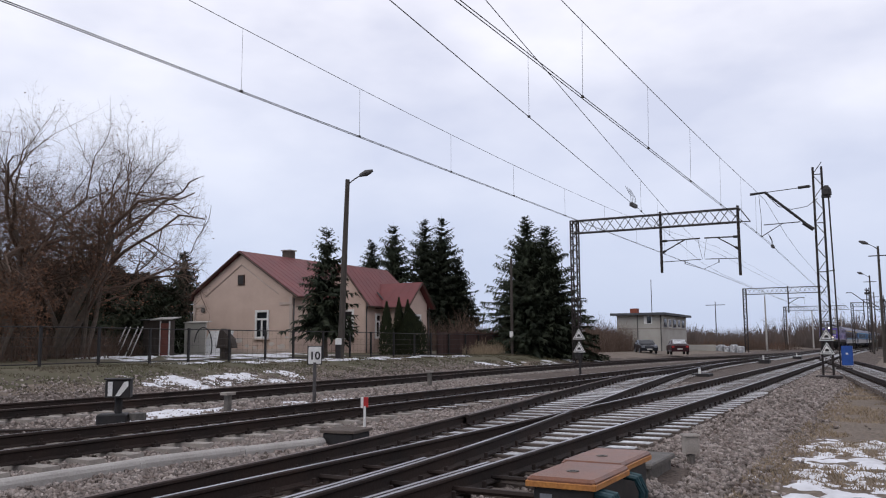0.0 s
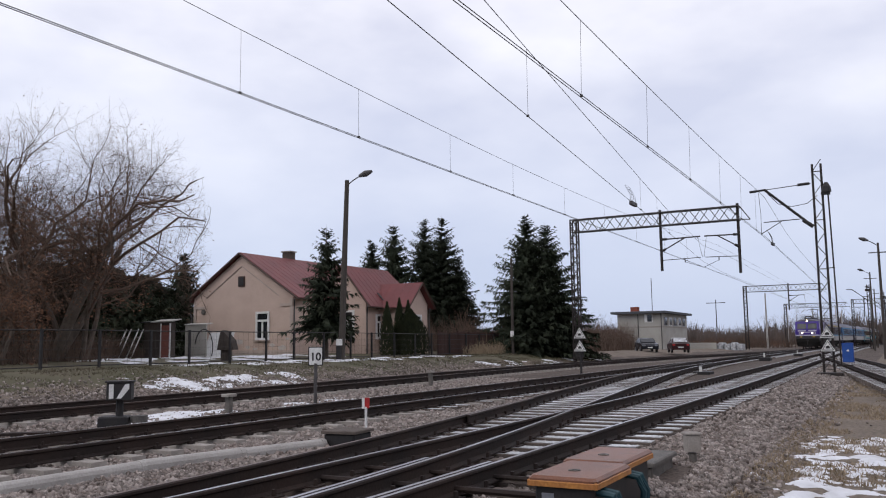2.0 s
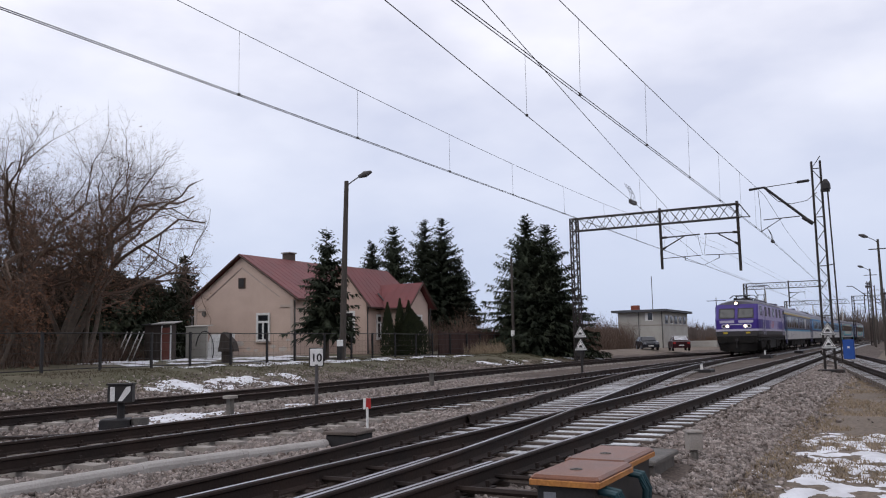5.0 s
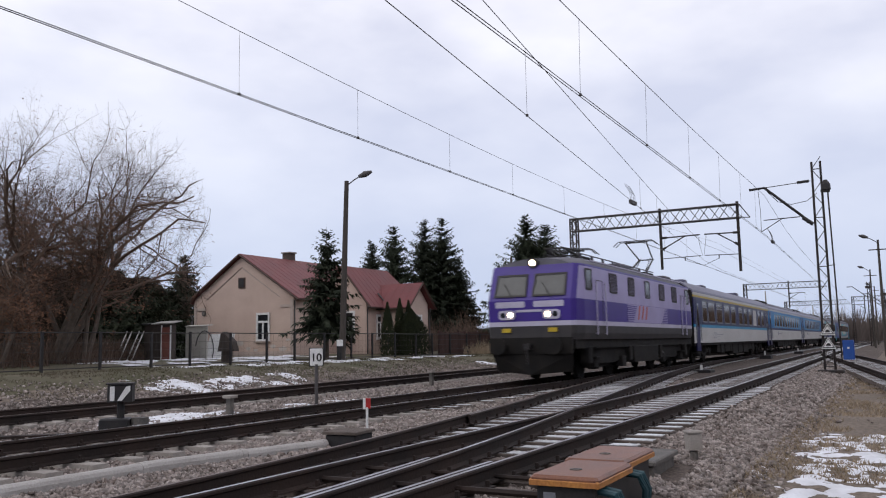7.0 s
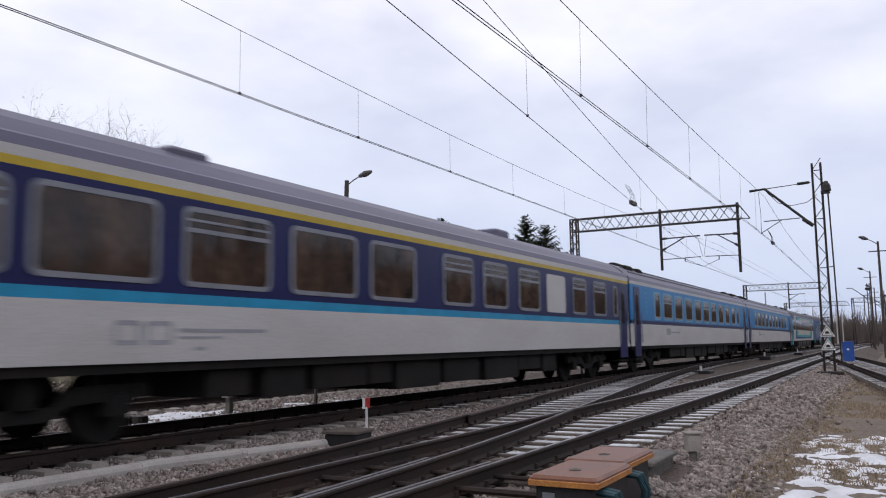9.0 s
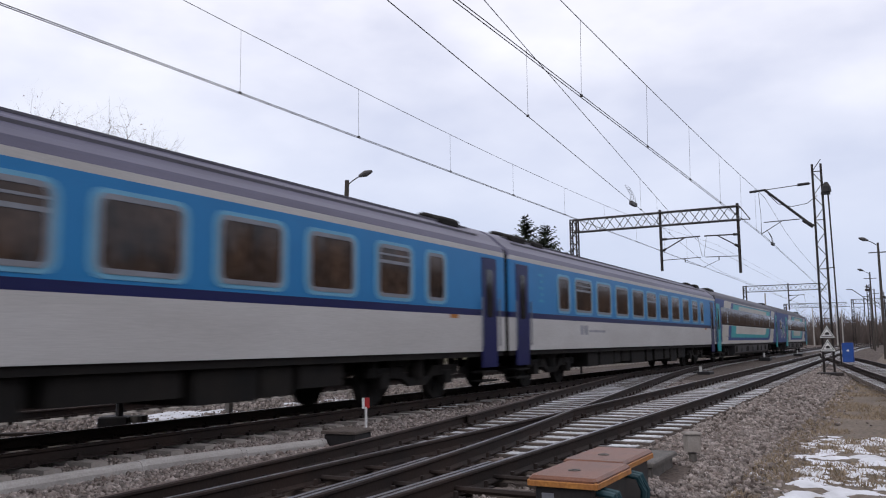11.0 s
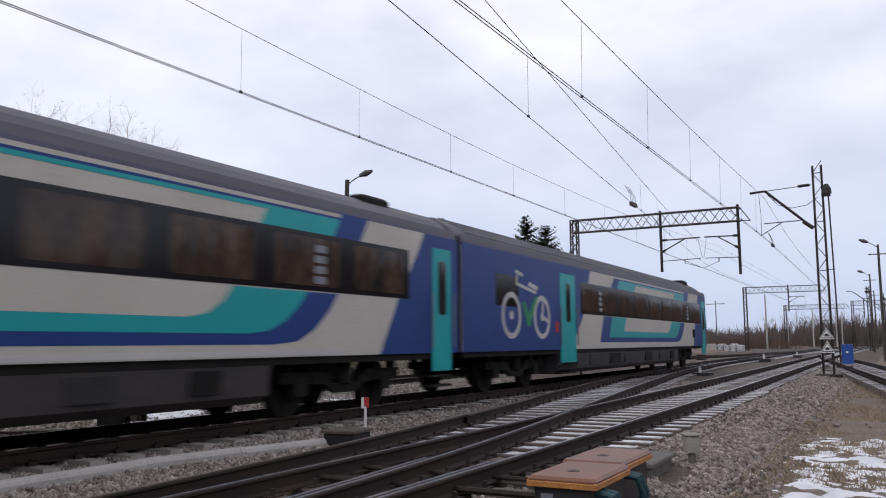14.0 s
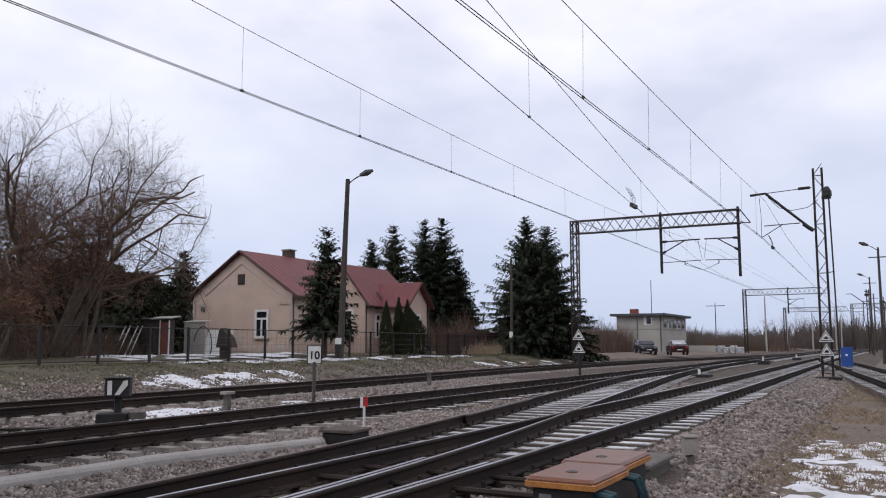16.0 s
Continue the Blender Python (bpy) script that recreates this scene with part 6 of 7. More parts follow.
# ---------------------------------------------------------------- trees and shrubs
def fir(at, h, r, seed, label, material=None, lean=0.0, bare=0.12, gaps=0.1):
    """A fir: tapered trunk, whorls of drooping boughs, each hung with flat sprays of needles."""
    rng = random.Random(seed)
    g = thing("fir_tree", label, "tree", at, group="fir trees")
    part("trunk", Mesh().tube((0, 0, -0.4), (lean, 0, h * 0.96), 0.02 * h, 0.015, n=8), BARK, g)
    v, f = [], []
    z = h * bare
    while z < h * 0.985:
        k = (z / h - bare) / (1 - bare)
        reach = r * 1.12 * (1 - k) ** 0.8 * (0.78 + 0.4 * rng.random()) + 0.12
        n = 6 if k > 0.8 else 10
        a0 = rng.random() * 6.28
        for i in range(n):
            if rng.random() < gaps:
                continue
            a = a0 + 6.2832 * i / n + rng.uniform(-0.35, 0.35)
            ln = reach * rng.uniform(0.45, 1.2)
            zb = z + rng.uniform(-0.22, 0.22)
            rise = 0.5 * k - 0.12 + rng.uniform(-0.12, 0.12)
            steps = max(2, int(ln / 0.17))
            for j in range(steps + 1):
                t = j / steps
                if t < 0.12 and k < 0.6:
                    continue
                px, py = lean * z / h + math.cos(a) * ln * t, math.sin(a) * ln * t
                pz = zb + ln * (rise * t - 0.38 * t * t * (1 - k) + 0.16 * t ** 4)
                for q in range(6):
                    b = a + rng.uniform(-1.4, 1.4)
                    sl = rng.uniform(0.26, 0.62) * (1.1 - 0.45 * t) * (0.55 + 0.45 * min(1, r / 2.2)) * (1.2 - 0.65 * k)
                    dz = rng.uniform(-1.15, 0.15) if k < 0.85 else rng.uniform(-0.1, 0.6)
                    tip = (px + math.cos(b) * sl, py + math.sin(b) * sl, pz + dz * sl)
                    w = sl * rng.uniform(0.11, 0.24)
                    ox, oy = -math.sin(b) * w, math.cos(b) * w
                    m = (px + math.cos(b) * sl * 0.45, py + math.sin(b) * sl * 0.45, pz + dz * sl * 0.3)
                    c = len(v)
                    v += [(px, py, pz), (m[0] + ox, m[1] + oy, m[2] - w * 0.5), tip, (m[0] - ox, m[1] - oy, m[2] + w * 0.3)]
                    f.append((c, c + 1, c + 2, c + 3))
        z += (h * 0.018 + 0.05) * rng.uniform(0.6, 1.1)
    c = len(v)
    v += [(lean - 0.03, 0, h * 0.95), (lean + 0.03, 0, h * 0.95), (lean, 0.0, h * 1.03)]
    f.append((c, c + 1, c + 2))
    me = bpy.data.meshes.new("crown")
    me.from_pydata(v, [], f)
    me.materials.append(material or NEEDLE)
    ob = new("crown", me)
    ob.parent = g
    return g


def spread(rng, d, amount):
    return (d + Vector((rng.gauss(0, 1), rng.gauss(0, 1), rng.gauss(0, 1))) * amount).normalized()


def grow(m, rng, p, d, ln, r, depth, tips, up=0.10, droop=0.0, crown=None):
    """One limb in bent pieces, with limbs of its own; crown: radius and height past which it stops."""
    n = 4 if depth > 2 else 3
    q, e = Vector(p), Vector(d)
    for i in range(n):
        e = spread(rng, e, 0.32)
        e = (e + Vector((0, 0, up - droop * (1 if depth < 2 else 0)))).normalized()
        s = q + e * (ln / n)
        if crown and (math.hypot(s.x, s.y) / crown[0]) ** 2 + (max(0, s.z - crown[1] * 0.45) / (crown[1] * 0.55)) ** 2 > 1:
            return
        r0, r1 = r * (1 - 0.5 * i / n), r * (1 - 0.5 * (i + 1) / n)
        m.tube(q, s, r0, r1, 5 if depth > 2 else 3, caps=False)
        q = s
        if depth > 0 and (i > 0 or depth < 3):
            for k in range(2 if rng.random() < 0.75 else 1):
                grow(m, rng, q, spread(rng, e, 0.75), ln * rng.uniform(0.45, 0.72), r1 * rng.uniform(0.45, 0.66), depth - 1, tips, up, droop, crown)
    if depth > 0:
        grow(m, rng, q, spread(rng, e, 0.3), ln * 0.62, r * 0.45, depth - 1, tips, up, droop, crown)
    else:
        tips.append(q)


def bare_tree(at, stems, ln, r, depth, seed, label, leaves=0, up=0.12, wide=0.4, lean=(0, 0), crown=None):
    rng = random.Random(seed)
    g = thing("bare_tree", label, "tree", at, group="bare winter trees")
    tips = []
    twigs = Mesh()
    for k in range(stems):
        a = 6.2832 * k / stems + rng.random()
        d = Vector((math.cos(a) * wide + lean[0], math.sin(a) * wide + lean[1], 1)).normalized()
        m = Mesh()
        p = Vector((math.cos(a) * 0.3 * (stems > 1), math.sin(a) * 0.3 * (stems > 1), -0.2))
        q = p + d * ln * rng.uniform(0.8, 1.15)
        mid = p.lerp(q, 0.5) + Vector((rng.uniform(-0.15, 0.15), rng.uniform(-0.15, 0.15), -0.1))
        m.tube(p, mid, r * 1.25, r, 8).tube(mid, q, r, r * 0.75, 8)
        part("trunk", m, BARK, g)
        for j in range(4 if crown else 3):
            grow(twigs, rng, mid.lerp(q, 0.3 + 0.22 * j if crown else 0.4 + 0.3 * j), spread(rng, d, 0.45), ln * rng.uniform(0.5, 0.7), r * 0.55, depth, tips, up, 0.0, crown)
    part("crown", twigs, TWIG, g)
    if leaves:
        v, f = [], []
        for i in range(leaves):
            c = rng.choice(tips) + Vector((rng.gauss(0, 0.1), rng.gauss(0, 0.1), rng.gauss(-0.05, 0.1)))
            if c.z > 7.0 and rng.random() < 0.75:
                continue
            a, s = Vector((rng.gauss(0, 1), rng.gauss(0, 1), rng.gauss(0, 1))).normalized(), rng.uniform(0.035, 0.075)
            b = a.orthogonal().normalized()
            n = len(v)
            v += [c - a * s, c + b * s * 0.5, c + a * s, c - b * s * 0.5]
            f.append((n, n + 1, n + 2, n + 3))
        me = bpy.data.meshes.new("dead_leaves")
        me.from_pydata(v, [], f)
        me.materials.append(DEADLEAF)
        ob = new("dead_leaves", me)
        ob.parent = g
        ob["kind"] = "stuff"
    return g


# the walnut thicket by the garden and its neighbours
bare_tree((22.6, 31.9, 0.35), 6, 6.3, 0.16, 4, 3, "large bare many-stemmed tree with hanging russet leaves", 6000, 0.05, 0.5, crown=(6.9, 13.2))
bare_tree((21.0, 34.6, 0.35), 4, 5.0, 0.13, 3, 8, "bare many-stemmed tree with russet leaves", 9000, 0.03, 0.55, crown=(6.5, 11.5))
bare_tree((24.2, 31.6, 0.35), 3, 4.8, 0.10, 3, 12, "slender bare tree with russet leaves", 5000, 0.03, 0.4, crown=(4.2, 9.6))
bare_tree((27.0, 37.5, 0.35), 3, 4.6, 0.10, 3, 21, "bare tree behind the garden shed", 4000, 0.03, 0.4, crown=(4.0, 7.4))
bare_tree((19.0, 30.0, 0.35), 3, 2.2, 0.08, 3, 33, "low bare thicket tree with many brown leaves", 5000, 0.05, 0.6)
for i, (k, d, h, r) in enumerate(((1.60, 49, 5.6, 2.3), (1.53, 52, 6.6, 2.2), (1.47, 47, 4.8, 2.2), (1.42, 52, 6.2, 2.3), (1.36, 48, 5.0, 2.2), (1.31, 52, 6.6, 2.2), (1.26, 48, 5.2, 2.1), (1.21, 50, 5.6, 2.0), (1.17, 46, 4.2, 1.9), (1.14, 52, 5.4, 1.7), (1.12, 47, 4.2, 1.8), (1.70, 50, 6.5, 2.4), (1.08, 50, 4.4, 1.6))):
    x = d / (0.876 + 0.4815 * k)
    fir((x, k * x, 0.3), h, r, 100 + i, "dark evergreen in the shaded garden hedge", bare=0.01, gaps=0.04)
fir((48.0, 50.4, 0.3), 8.4, 2.7, 140, "slim dark conifer behind the house gable", bare=0.02)
fir((36.2, 27.2, 0.3), 7.3, 1.5, 141, "young fir with bare lower trunk before the house", bare=0.25, gaps=0.4)
for i, (s, l, h, r) in enumerate(((60, 40.2, 10.0, 2.3), (60, 37.9, 11.3, 2.8), (66, 38.3, 12.6, 3.2), (66, 36.4, 12.6, 3.5), (66.8, 35.2, 8.6, 2.6), (59, 41.4, 7.5, 2.0))):
    fir((s, l, 0.2), h, r * 1.05, 150 + i, "tall dark fir behind the house", bare=0.05, gaps=0.04)
fir((56.0, 23.8, 0.3), 10.2, 3.5, 170, "tall dense dark fir beside the line", bare=0.03, gaps=0.03)
fir((57.2, 22.75, 0.3), 9.7, 3.6, 171, "tall dense dark fir beside the line", bare=0.03, gaps=0.03)
fir((55.2, 22.9, 0.3), 6.5, 3.4, 172, "lower dense dark fir beside the line", bare=0.02)


def thuja(at, h, r, seed, label):
    rng = random.Random(seed)
    g = thing("thuja_shrub", label, "shrub", at, group="thujas by the porch")
    part("stem", Mesh().tube((0, 0, -0.2), (0, 0, h * 0.7), 0.05, 0.02), BARK, g)
    v, f = [], []
    for i in range(int(2600 * r * h / 2)):
        t = rng.random() ** 0.8
        rr = r * (math.sin(min(1.0, 0.25 + 0.85 * (1 - t)) * 1.5708)) * (1 - t ** 5) * rng.uniform(0.72, 1.06)
        a = rng.random() * 6.2832
        p = Vector((rr * math.cos(a), rr * math.sin(a), 0.03 + h * t))
        d = Vector((math.cos(a) * 0.5, math.sin(a) * 0.5, 1)).normalized()
        s = rng.uniform(0.07, 0.16)
        b = Vector((-math.sin(a), math.cos(a), rng.uniform(-0.3, 0.3))) * s * 0.4
        n = len(v)
        v += [p - d * s * 0.5, p + b, p + d * s, p - b]
        f.append((n, n + 1, n + 2, n + 3))
    me = bpy.data.meshes.new("foliage")
    me.from_pydata(v, [], f)
    me.materials.append(THUJA)
    ob = new("foliage", me)
    ob.parent = g


thuja((44.6, 26.9, 0.4), 2.9, 1.3, 1, "broad round dark thuja bush")
thuja((43.1, 27.7, 0.4), 3.3, 0.48, 2, "slim columnar dark thuja")
thuja((44.4, 27.6, 0.4), 3.6, 0.45, 3, "slim columnar dark thuja")
thuja((45.3, 27.5, 0.4), 3.5, 0.45, 4, "slim columnar dark thuja")


def brush(name, spots, label, material, seed, per=110, kind="stuff"):
    """Upright bare twigs in thickets: spots of x, y, radius, height."""
    rng = random.Random(seed)
    v, f = [], []
    for s, l, r, h in spots:
        base = height(s, l)
        for i in range(per):
            a, q = rng.random() * 6.2832, r * rng.random() ** 0.5
            x, y = s + q * math.cos(a), l + q * math.sin(a)
            hh = h * rng.uniform(0.35, 1.05) * (1 - 0.4 * q / r)
            p = Vector((x, y, base - 0.1))
            d = Vector((rng.gauss(0, 0.22), rng.gauss(0, 0.22), 1)).normalized()
            w = 0.012 * hh ** 0.5 + 0.008
            for k in range(4):
                t = k / 4
                e = spread(rng, d, 0.5 if k else 0.05)
                b0 = p + d * hh * t
                b1 = b0 + e * hh * (0.5 if k else 1.0)
                o = Vector((rng.gauss(0, 1), rng.gauss(0, 1), 0)).normalized() * w * (1 if k == 0 else 0.6)
                n = len(v)
                v += [b0 - o, b0 + o, b1]
                f.append((n, n + 1, n + 2))
    ob = quick(name, v, f, material)
    tagged(ob, label, "shrubs", kind=kind)
    return ob


rr = random.Random(5)
brush("bare_shrubs", [(56 + rr.uniform(-3, 5), 26 + 0.9 * k + rr.uniform(-0.5, 0.5), 1.5, rr.uniform(2.0, 4.2)) for k in range(14)] + [(59 + k * 1.7, 23.4 + rr.uniform(-1, 1), 1.3, rr.uniform(1.6, 2.6)) for k in range(6)], "tangled bare grey-brown shrubs beside the garden", TWIG, 6, 150)
brush("bare_shrubs", [(66 + 2.6 * k, 25.5 + 0.45 * k + rr.uniform(-1, 1), 2.0, rr.uniform(3.0, 4.6)) for k in range(18)], "bare shrubs between firs and cabin", TWIG, 7, 150)
brush("dry_reeds", [(49 + 0.55 * k, 24.6 + rr.uniform(-0.5, 0.8), 0.7, rr.uniform(0.9, 1.5)) for k in range(20)], "dry brown weeds along the fence", GRASS, 8, 80)
brush("undergrowth", [(18 + 1.1 * k, 29.5 + 0.55 * k + rr.uniform(-1.5, 2.5), 1.5, rr.uniform(0.9, 2.2)) for k in range(12)], "brown undergrowth below the bare trees", TWIG, 9, 160)
brush("bare_shrubs", [(134 + 2.3 * k, 26 - 0.6 * k + rr.uniform(-2, 3), 2.2, rr.uniform(1.6, 3.2)) for k in range(14)], "low bare bushes beyond the parked cars", TWIG, 10, 110)
brush("bare_shrubs", [(125 + 7 * k, 21 + rr.uniform(-1, 6), 2.2, rr.uniform(1.2, 2.8)) for k in range(10)], "low brown bushes beside the sidings", DEADLEAF, 11, 110)
brush("bare_shrubs", [(70 + 5 * k, -0.8 - 0.25 * k + rr.uniform(-2.5, 0.5), 1.6, rr.uniform(0.35, 0.8)) for k in range(18)], "low rust-brown weeds beside the siding", DEADLEAF, 12, 120)


def garden_hedge():
    """A tall dark evergreen hedge with an uneven top."""
    rng = random.Random(91)
    v, f = [], []
    for i in range(75000):
        t = rng.random()
        x, y = 20 + 17.4 * t, 45.5 - 5.6 * t + rng.uniform(-1.3, 1.3)
        top = 5.3 + 1.1 * noise.noise((x * 0.45, 3, 1)) + 0.5 * noise.noise((x * 1.7, 5, 1)) - 1.6 * max(0, t - 0.85) / 0.15
        z = 0.3 + top * rng.random() ** 0.75
        a, s = rng.random() * 6.2832, rng.uniform(0.12, 0.3)
        d = Vector((math.cos(a), math.sin(a), rng.uniform(-0.4, 1.0))).normalized() * s
        b = d.orthogonal().normalized() * s * 0.42
        p, c = Vector((x, y, z)), len(v)
        v += [p - d, p + b, p + d, p - b]
        f.append((c, c + 1, c + 2, c + 3))
    tagged(quick("hedge", v, f, SHADE), "tall dark overgrown evergreen hedge behind the garden", "hedge", kind="stuff")


garden_hedge()


def far_woods():
    """A long belt of leafless woods on the horizon, in fans of thin crowns."""
    rng = random.Random(15)
    v, f = [], []
    for row, (dist, n, hh) in enumerate(((265, 1700, 10.0), (330, 1600, 11.5), (520, 1300, 14))):
        for i in range(n):
            a = radians(rng.uniform(-14, 62))
            d = dist * rng.uniform(0.9, 1.15)
            x, y = d * math.cos(a), d * math.sin(a)
            gap = noise.noise((a * 9, row * 3.1, 0))
            h = hh * (0.65 + 0.5 * gap + rng.uniform(-0.25, 0.3))
            if a < radians(7):
                h *= 1.05
            if h < 1.5:
                continue
            tx, ty = -math.sin(a), math.cos(a)
            z0 = -1.0
            for k in range(12):
                o = rng.uniform(-1.0, 1.0)
                w = rng.uniform(0.06, 0.17) * dist / 260
                b = z0 + h * rng.uniform(0.0, 0.45)
                top = b + (h - b + z0) * rng.uniform(0.4, 1.0)
                c = len(v)
                v += [(x + tx * (o * 0.2 - w), y + ty * (o * 0.2 - w), b), (x + tx * (o * 0.2 + w), y + ty * (o * 0.2 + w), b), (x + tx * (o * h * 0.28), y + ty * (o * h * 0.28), top)]
                f.append((c, c + 1, c + 2))
            c = len(v)
            w = rng.uniform(0.6, 1.6) * dist / 260
            top = z0 + h * rng.uniform(0.15, 0.42)
            v += [(x - tx * w, y - ty * w, z0), (x + tx * w, y + ty * w, z0), (x + tx * w * 0.5, y + ty * w * 0.5, top), (x - tx * w * 0.6, y - ty * w * 0.6, top * rng.uniform(0.8, 1.1))]
            f.append((c, c + 1, c + 2, c + 3))
    tagged(quick("far_woods", v, f, WOODS), "distant belt of leafless brown woods", "woods", kind="stuff")
    for i, (a, d, h) in enumerate(((4.6, 240, 11), (5.1, 250, 12), (6.0, 235, 10.5), (7.2, 260, 12), (8.4, 250, 9), (11.5, 330, 11), (12.7, 330, 12), (3.3, 300, 12))):
        x, y = d * math.cos(radians(a)), d * math.sin(radians(a))
        bare_tree((x, y, -0.8), 1, h * 0.45, 0.14, 3, 60 + i, "distant bare tree beyond the yard", 0, 0.16, 0.1)


far_woods()


def near_woods():
    """Leafless woods across the line and behind, unseen; added to darken what the coach windows mirror."""
    rng = random.Random(77)
    v, f = [], []
    for i in range(4200):
        x = rng.uniform(-160, 40) if i % 3 == 0 else rng.uniform(30, 560)
        y = -32 - 26 * rng.random() if x < 40 else -15 - 22 * rng.random() - 0.02 * x
        if i % 9 == 0:
            x, y = -70 - 30 * rng.random(), rng.uniform(-40, 120)
        h = 10.0 + 4 * noise.noise((x * 0.06, y * 0.05, 3)) + rng.uniform(-2, 2)
        for k in range(14):
            a = rng.random() * 6.2832
            o = rng.uniform(0.1, 0.3) * h
            b = h * rng.uniform(0, 0.5)
            w = rng.uniform(0.05, 0.16) if k < 8 else rng.uniform(0.6, 1.5)
            t = b + (h - b) * (rng.uniform(0.4, 1) if k < 8 else rng.uniform(0.3, 0.8))
            b *= k < 8
            c = len(v)
            v += [(x - w, y - w * 0.4, b - 0.6), (x + w, y + w * 0.4, b - 0.6), (x + math.cos(a) * o, y + math.sin(a) * o, t)]
            f.append((c, c + 1, c + 2))
    tagged(quick("near_woods", v, f, TWIG), "unseen belt of leafless woods across the line, darkening coach reflections", "woods", kind="stuff")


near_woods()
for s, l, h in ((128, 3.2, 9), (180, 1.9, 9), (140, 1.6, 8.5)):
    g = thing("yard_mast", "dark distant yard mast with a bracket arm", "mast", (s, l, -0.35), group="masts in the far yard")
    part("shaft", lattice(Mesh(), (0, 0, -0.2), (0, 0, h), 0.16, 0.16, 0.6, 0.05), MAST, g)
    part("bracket", Mesh().path([(0, 0.1, h - 2.2), (0, 2.0, h - 0.6), (0, 2.7, h - 0.6)], 0.06), MAST, g)
    part("cap", Mesh().box(-0.4, -0.4, h - 0.9, 0.4, 0.4, h - 0.6, 0, 0.04), MAST, g)
for s, l, h in ((190, 20.5, 9), (150, 19.5, 9.5), (215, 17.5, 9), (250, 14.5, 9.5), (205, 11.9, 9), (240, 12.6, 9), (300, 12.5, 9)):
    g = thing("concrete_pole", "slender pale concrete pole in the yard", "pole", (s, l, -0.4), group="poles in the far yard")
    part("shaft", Mesh().tube((0, 0, -0.3), (0, 0, h), 0.17, 0.11, n=8), DUCT, g)
    part("cap", Mesh().tube((0, 0, h), (0, 0, h + 0.1), 0.06, n=6), IRON, g)
pyl = thing("power_pylon", "distant power line pole with cross arms", "pylon", (330, 61.0, -1))
part("shaft", Mesh().tube((0, 0, 0), (0, 0, 18), 0.25, 0.14, n=6), GALV, pyl)
part("cross_arm", Mesh().box(-0.1, -3.6, 16.6, 0.1, 3.6, 16.85), GALV, pyl)
blocks = thing("apartment_block", "distant pale apartment block in haze", "building", (900, 20, -3), 10)
part("wall", Mesh().box(0, -14, 0, 12, 14, 17), GREYWALL, blocks)
part("roof", Mesh().box(-0.3, -14.3, 17, 12.3, 14.3, 17.5), CONC, blocks)
for k in range(5):
    for j in range(8):
        part("window", Mesh().box(-0.1, -12.8 + j * 3.3, 1.5 + k * 3.1, 0, -11.3 + j * 3.3, 3.1 + k * 3.1), GLASS, blocks)


# ---------------------------------------------------------------- snow, grass and stones
def snow_sheet(s0, s1, l0, l1, step, thr, scale, label, seed, lift=0.10, mask=None):
    """Snow that shows where its uneven depth rises over the ground."""
    xs, ys = np.arange(s0, s1, step), np.arange(l0, l1, step)
    v, base = [], []
    for x in xs:
        for y in ys:
            d = noise.fractal((x * scale, y * scale, seed), 0.9, 2.2, 4) * 0.5 - thr
            e = min(x - s0, s1 - x, y - l0, l1 - y) / (0.25 * min(s1 - s0, l1 - l0))
            d -= max(0, 1 - e) * 0.5
            if mask:
                d += mask(x, y)
            base.append(height(x, y))
            v.append((x, y, base[-1] + min(max(-0.10, d * lift * 2.2), 0.05)))
    n = len(ys)
    keep = [h[2] for h in v]
    f = []
    for i in range(len(xs) - 1):
        for j in range(n - 1):
            q = (i * n + j, (i + 1) * n + j, (i + 1) * n + j + 1, i * n + j + 1)
            if max(keep[k] - base[k] for k in q) > -0.03:
                f.append(q)
    ob = quick("snow_patch", v, f, SNOW)
    for p in ob.data.polygons:
        p.use_smooth = True
    tagged(ob, label, "snow", kind="stuff")


snow_sheet(10.2, 13.9, 12.0, 13.9, 0.07, -0.15, 1.1, "melting snow patch between the tracks", 3)
snow_sheet(16.0, 26.0, 18.4, 21.8, 0.08, -0.02, 0.9, "melting snow patch on the bank", 9)
snow_sheet(22, 46, 22.4, 25.2, 0.11, -0.02, 0.8, "thin strips of snow before the fence", 14)
snow_sheet(22, 40, 25.7, 33, 0.14, 0.02, 0.6, "snow on the garden ground", 24)
snow_sheet(40, 62, 17.6, 21.5, 0.14, 0.08, 0.5, "snow streaks on the bank", 31)
snow_sheet(5.6, 15.5, -2.6, 2.2, 0.045, 0.0, 3.6, "thin broken snow on dry grass", 41, 0.05)
snow_sheet(17, 40, -3.5, 1.2, 0.12, 0.12, 0.8, "scattered snow remnants on the grass", 47)
snow_sheet(10, 20, 10.9, 14.2, 0.08, 0.12, 1.3, "crumbs of snow on the ballast", 52)


def blades(name, n, region, hgt, label, material, seed, thin=0.006):
    rng = random.Random(seed)
    v, f = [], []
    for i in range(n):
        s, l = region(rng)
        if noise.noise((s * 0.8, l * 0.8, seed)) < -0.12:
            continue
        z = height(s, l) - 0.01
        a = rng.random() * 6.2832
        h = hgt * rng.uniform(0.4, 1.3)
        w = thin * (1 + s * 0.03)
        dx, dy = math.cos(a) * w, math.sin(a) * w
        lx, ly = rng.gauss(0, 0.55) * h, rng.gauss(0, 0.55) * h
        c = len(v)
        v += [(s - dx, l - dy, z), (s + dx, l + dy, z), (s + lx, l + ly, z + h)]
        f.append((c, c + 1, c + 2))
    tagged(quick(name, v, f, material), label, "grass", kind="stuff")


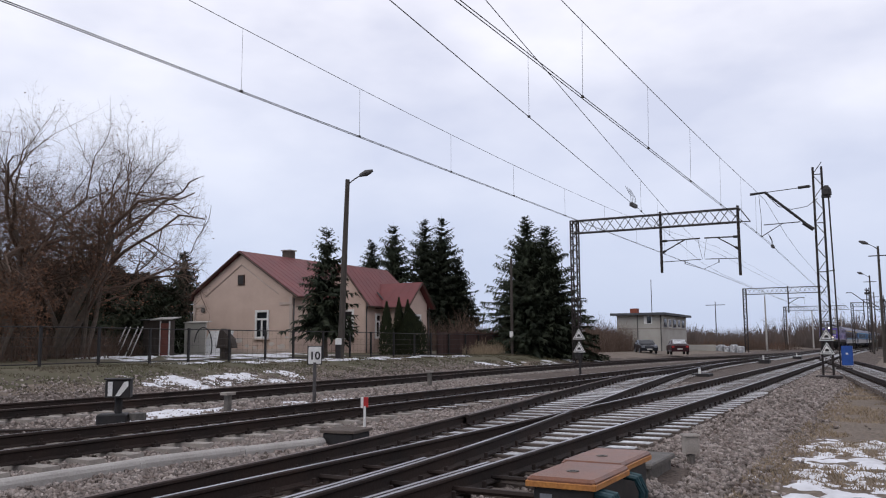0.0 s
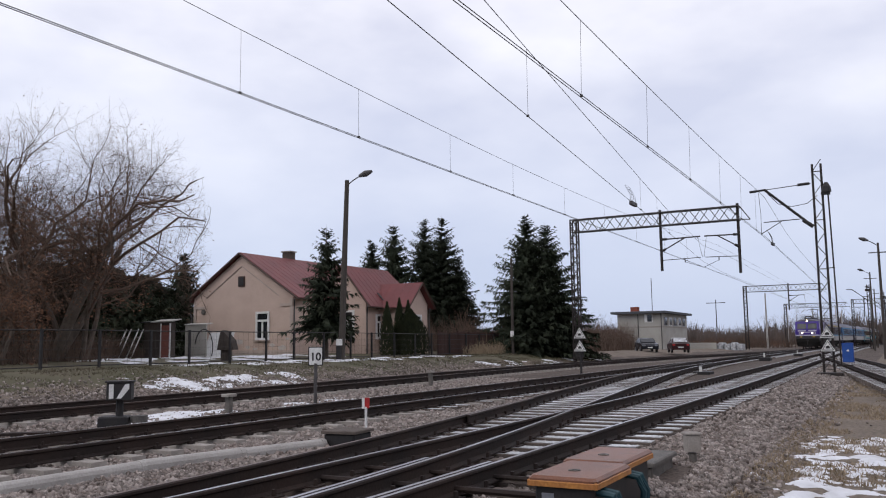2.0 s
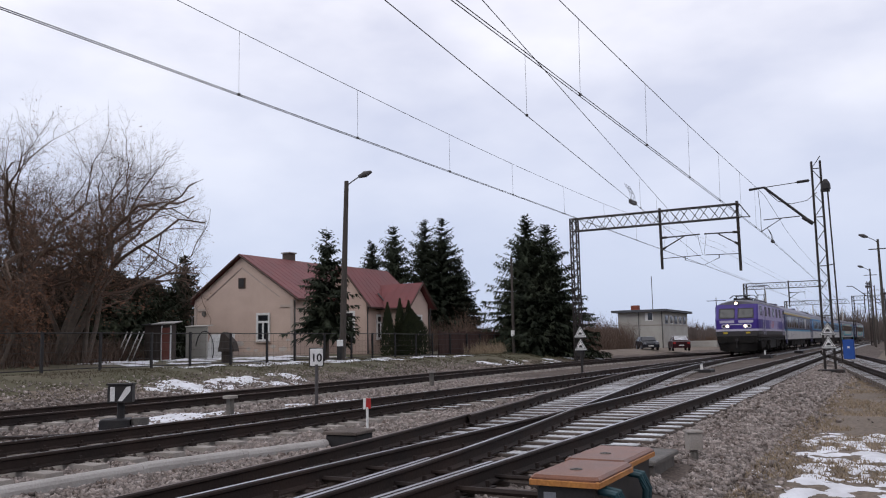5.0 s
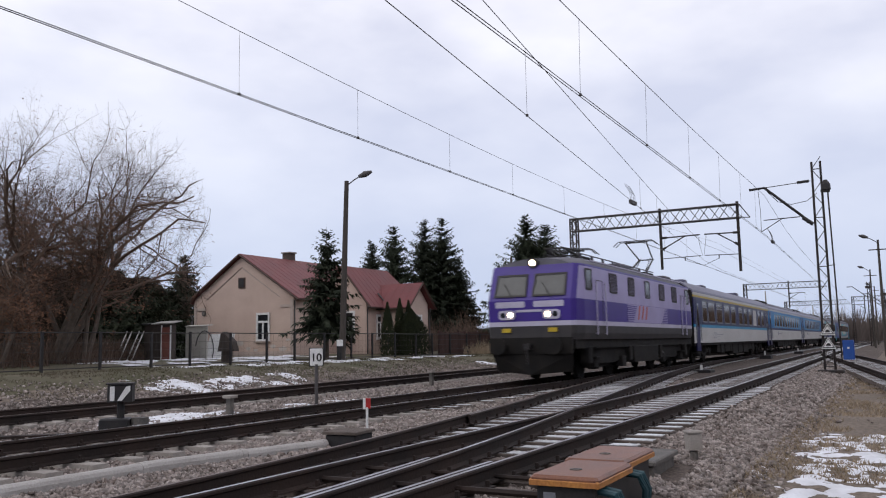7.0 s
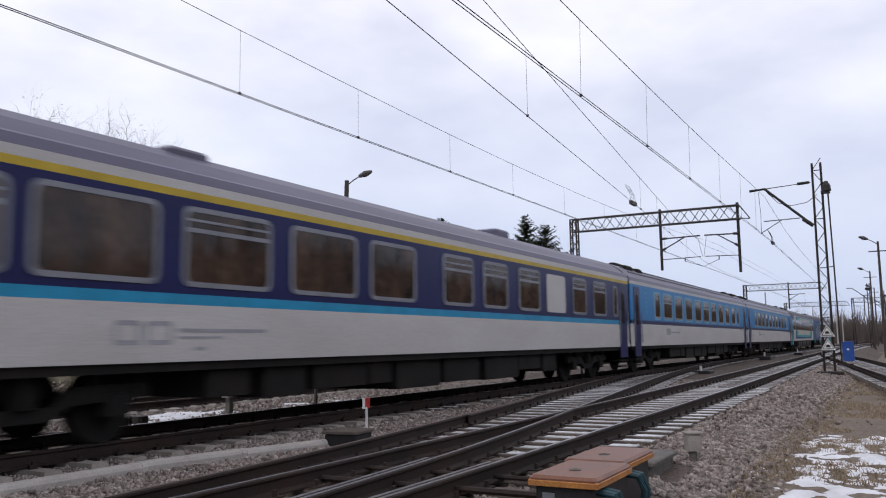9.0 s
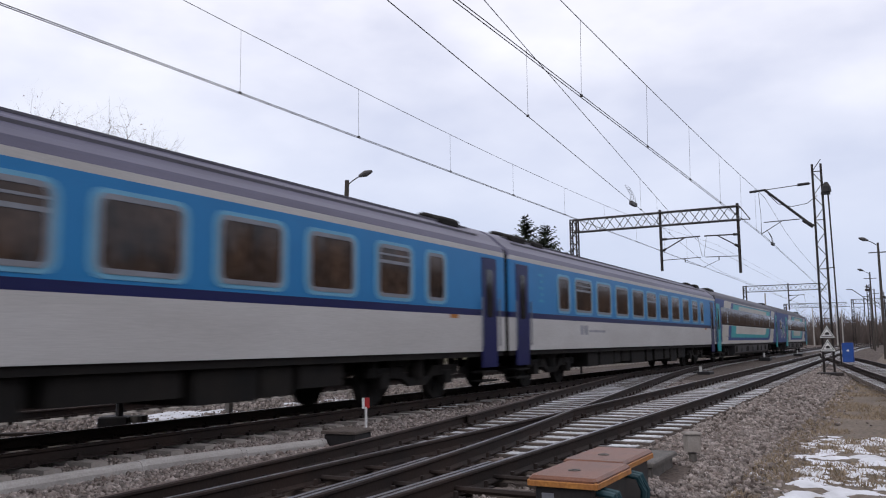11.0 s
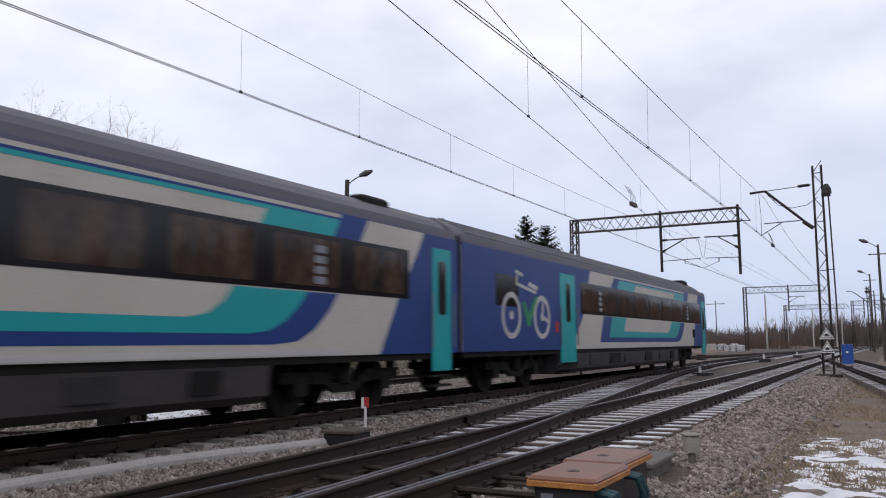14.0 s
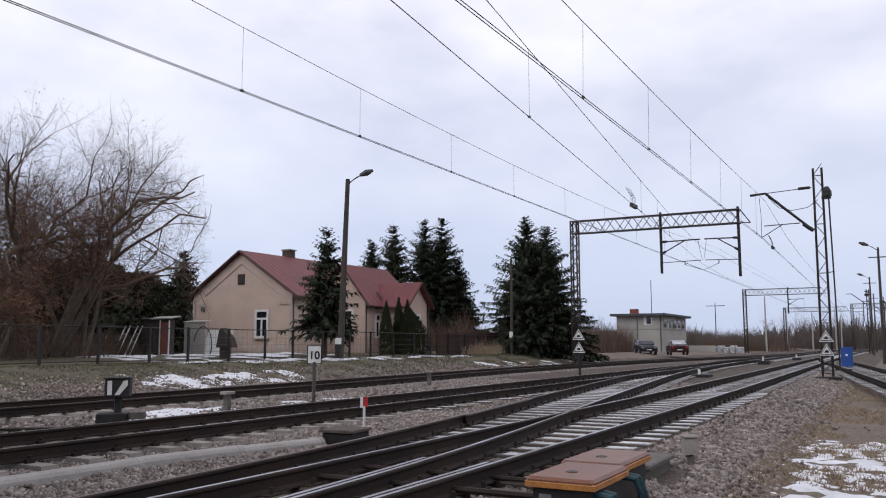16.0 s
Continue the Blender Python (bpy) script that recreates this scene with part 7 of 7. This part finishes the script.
blades("dry_grass", 90000, lambda r: (6 + 44 * r.random() ** 1.9, 1.6 - 5.0 * r.random() ** 1.3), 0.07, "short dry straw-coloured grass", GRASS, 2)
blades("turf", 45000, lambda r: (12 + 50 * r.random(), 19.2 + 6.2 * r.random()), 0.07, "sparse brown-green turf on the bank", GREEN, 3, 0.009)


def stones():
    """Loose ballast, dense near the camera's side and thinning with distance."""
    rng = np.random.default_rng(7)
    want = ((58000, 4.0, 15.0, 1.0, 9.2, 0.016, 0.034), (30000, 8.0, 30.0, 5.0, 18.0, 0.028, 0.048), (14000, 15.0, 45.0, 0.6, 5.0, 0.03, 0.05), (14000, 6.0, 20.0, -0.4, 2.5, 0.016, 0.034), (16000, 8.0, 42.0, 16.8, 22.0, 0.025, 0.05))
    cube = np.array([(x, y, z) for z in (-1, 1) for x, y in ((-1, -1), (1, -1), (1, 1), (-1, 1))], float)
    quads = np.array([(3, 2, 1, 0), (4, 5, 6, 7), (0, 1, 5, 4), (1, 2, 6, 5), (2, 3, 7, 6), (3, 0, 4, 7)])
    vs = []
    for n, s0, s1, l0, l1, r0, r1 in want:
        for s, l, u in zip(rng.uniform(s0, s1, n), rng.uniform(l0, l1, n), rng.random(n)):
            skip = False
            for at, a0 in ((line_main, -13.7), (line_near, -8.0), (line_cross, -8.0), (line_far, -13.7)):
                o = l - at(s)
                if abs(abs(o) - 0.7525) < 0.10:
                    skip = True
                ph = (s - a0 + 0.3) % 0.6 - 0.3
                if abs(o) < 1.32 and abs(ph) < 0.15:
                    skip = True
            if (5.9 < s < 8.05 and 1.98 < l < 2.72) or (8.85 < s < 9.85 and 2.12 < l < 2.7):
                skip = True
            if skip or (l < 1.8 and u > max(0.05, (l - 0.95) / 0.85) ** 2) or (l > 18.5 and u > (22.5 - l) / 4):
                continue
            r = r0 + (r1 - r0) * rng.random() ** 1.5
            q = Euler(rng.uniform(0, 6.28, 3)).to_matrix()
            b = cube * rng.uniform(0.5, 1.0, (8, 3)) * (r, r * rng.uniform(0.6, 1), r * rng.uniform(0.5, 0.9))
            vs.append(b @ np.array(q) + (s, l, height(s, l) + r * rng.uniform(-0.1, 0.7)))
    v = np.concatenate(vs)
    k = len(vs)
    f = (quads[None] + 8 * np.arange(k)[:, None, None]).reshape(-1, 4)
    me = bpy.data.meshes.new("ballast_stones")
    me.vertices.add(len(v))
    me.vertices.foreach_set("co", v.ravel())
    me.loops.add(f.size)
    me.loops.foreach_set("vertex_index", f.ravel())
    me.polygons.add(len(f))
    me.polygons.foreach_set("loop_start", np.arange(0, f.size, 4))
    me.update(calc_edges=True)
    me.materials.append(STONE)
    tagged(new("ballast_stones", me), "loose grey-brown crushed ballast stones", "gravel", kind="stuff")


stones()


# ---------------------------------------------------------------- what moves
def motions():
    times = [0, 1, 2, 3, 4, 5, 6, 7, 8, 9, 10, 11, 12, 13, 14, 15, 16]
    for car, k in CARS:
        rows = []
        for t in times:
            front = 2.1 + (9 - t) * 18.42 + (26.4 * k if k is not None else 0)
            a, b = (front - 13.0, front - 3.4) if k is None else (front + 3.7, front + 22.7)
            turn = math.degrees(math.atan2(line_main(b) - line_main(a), b - a))
            mid = (line_main(a) + line_main(b)) / 2
            y = mid - math.tan(radians(turn)) * ((a + b) / 2 - front)
            rows.append((t, pose(front, y, 0, 0, 0, turn)))
        walk(car, rows)
    # wheels roll with the train
    for wheel, ax in WHEELS:
        walk(wheel, [(i / FPS, pose(ax, 0, 0.455, 0, -math.degrees(i / FPS * 18.42 / 0.455), 0)) for i in range(16 * FPS + 1)])


motions()
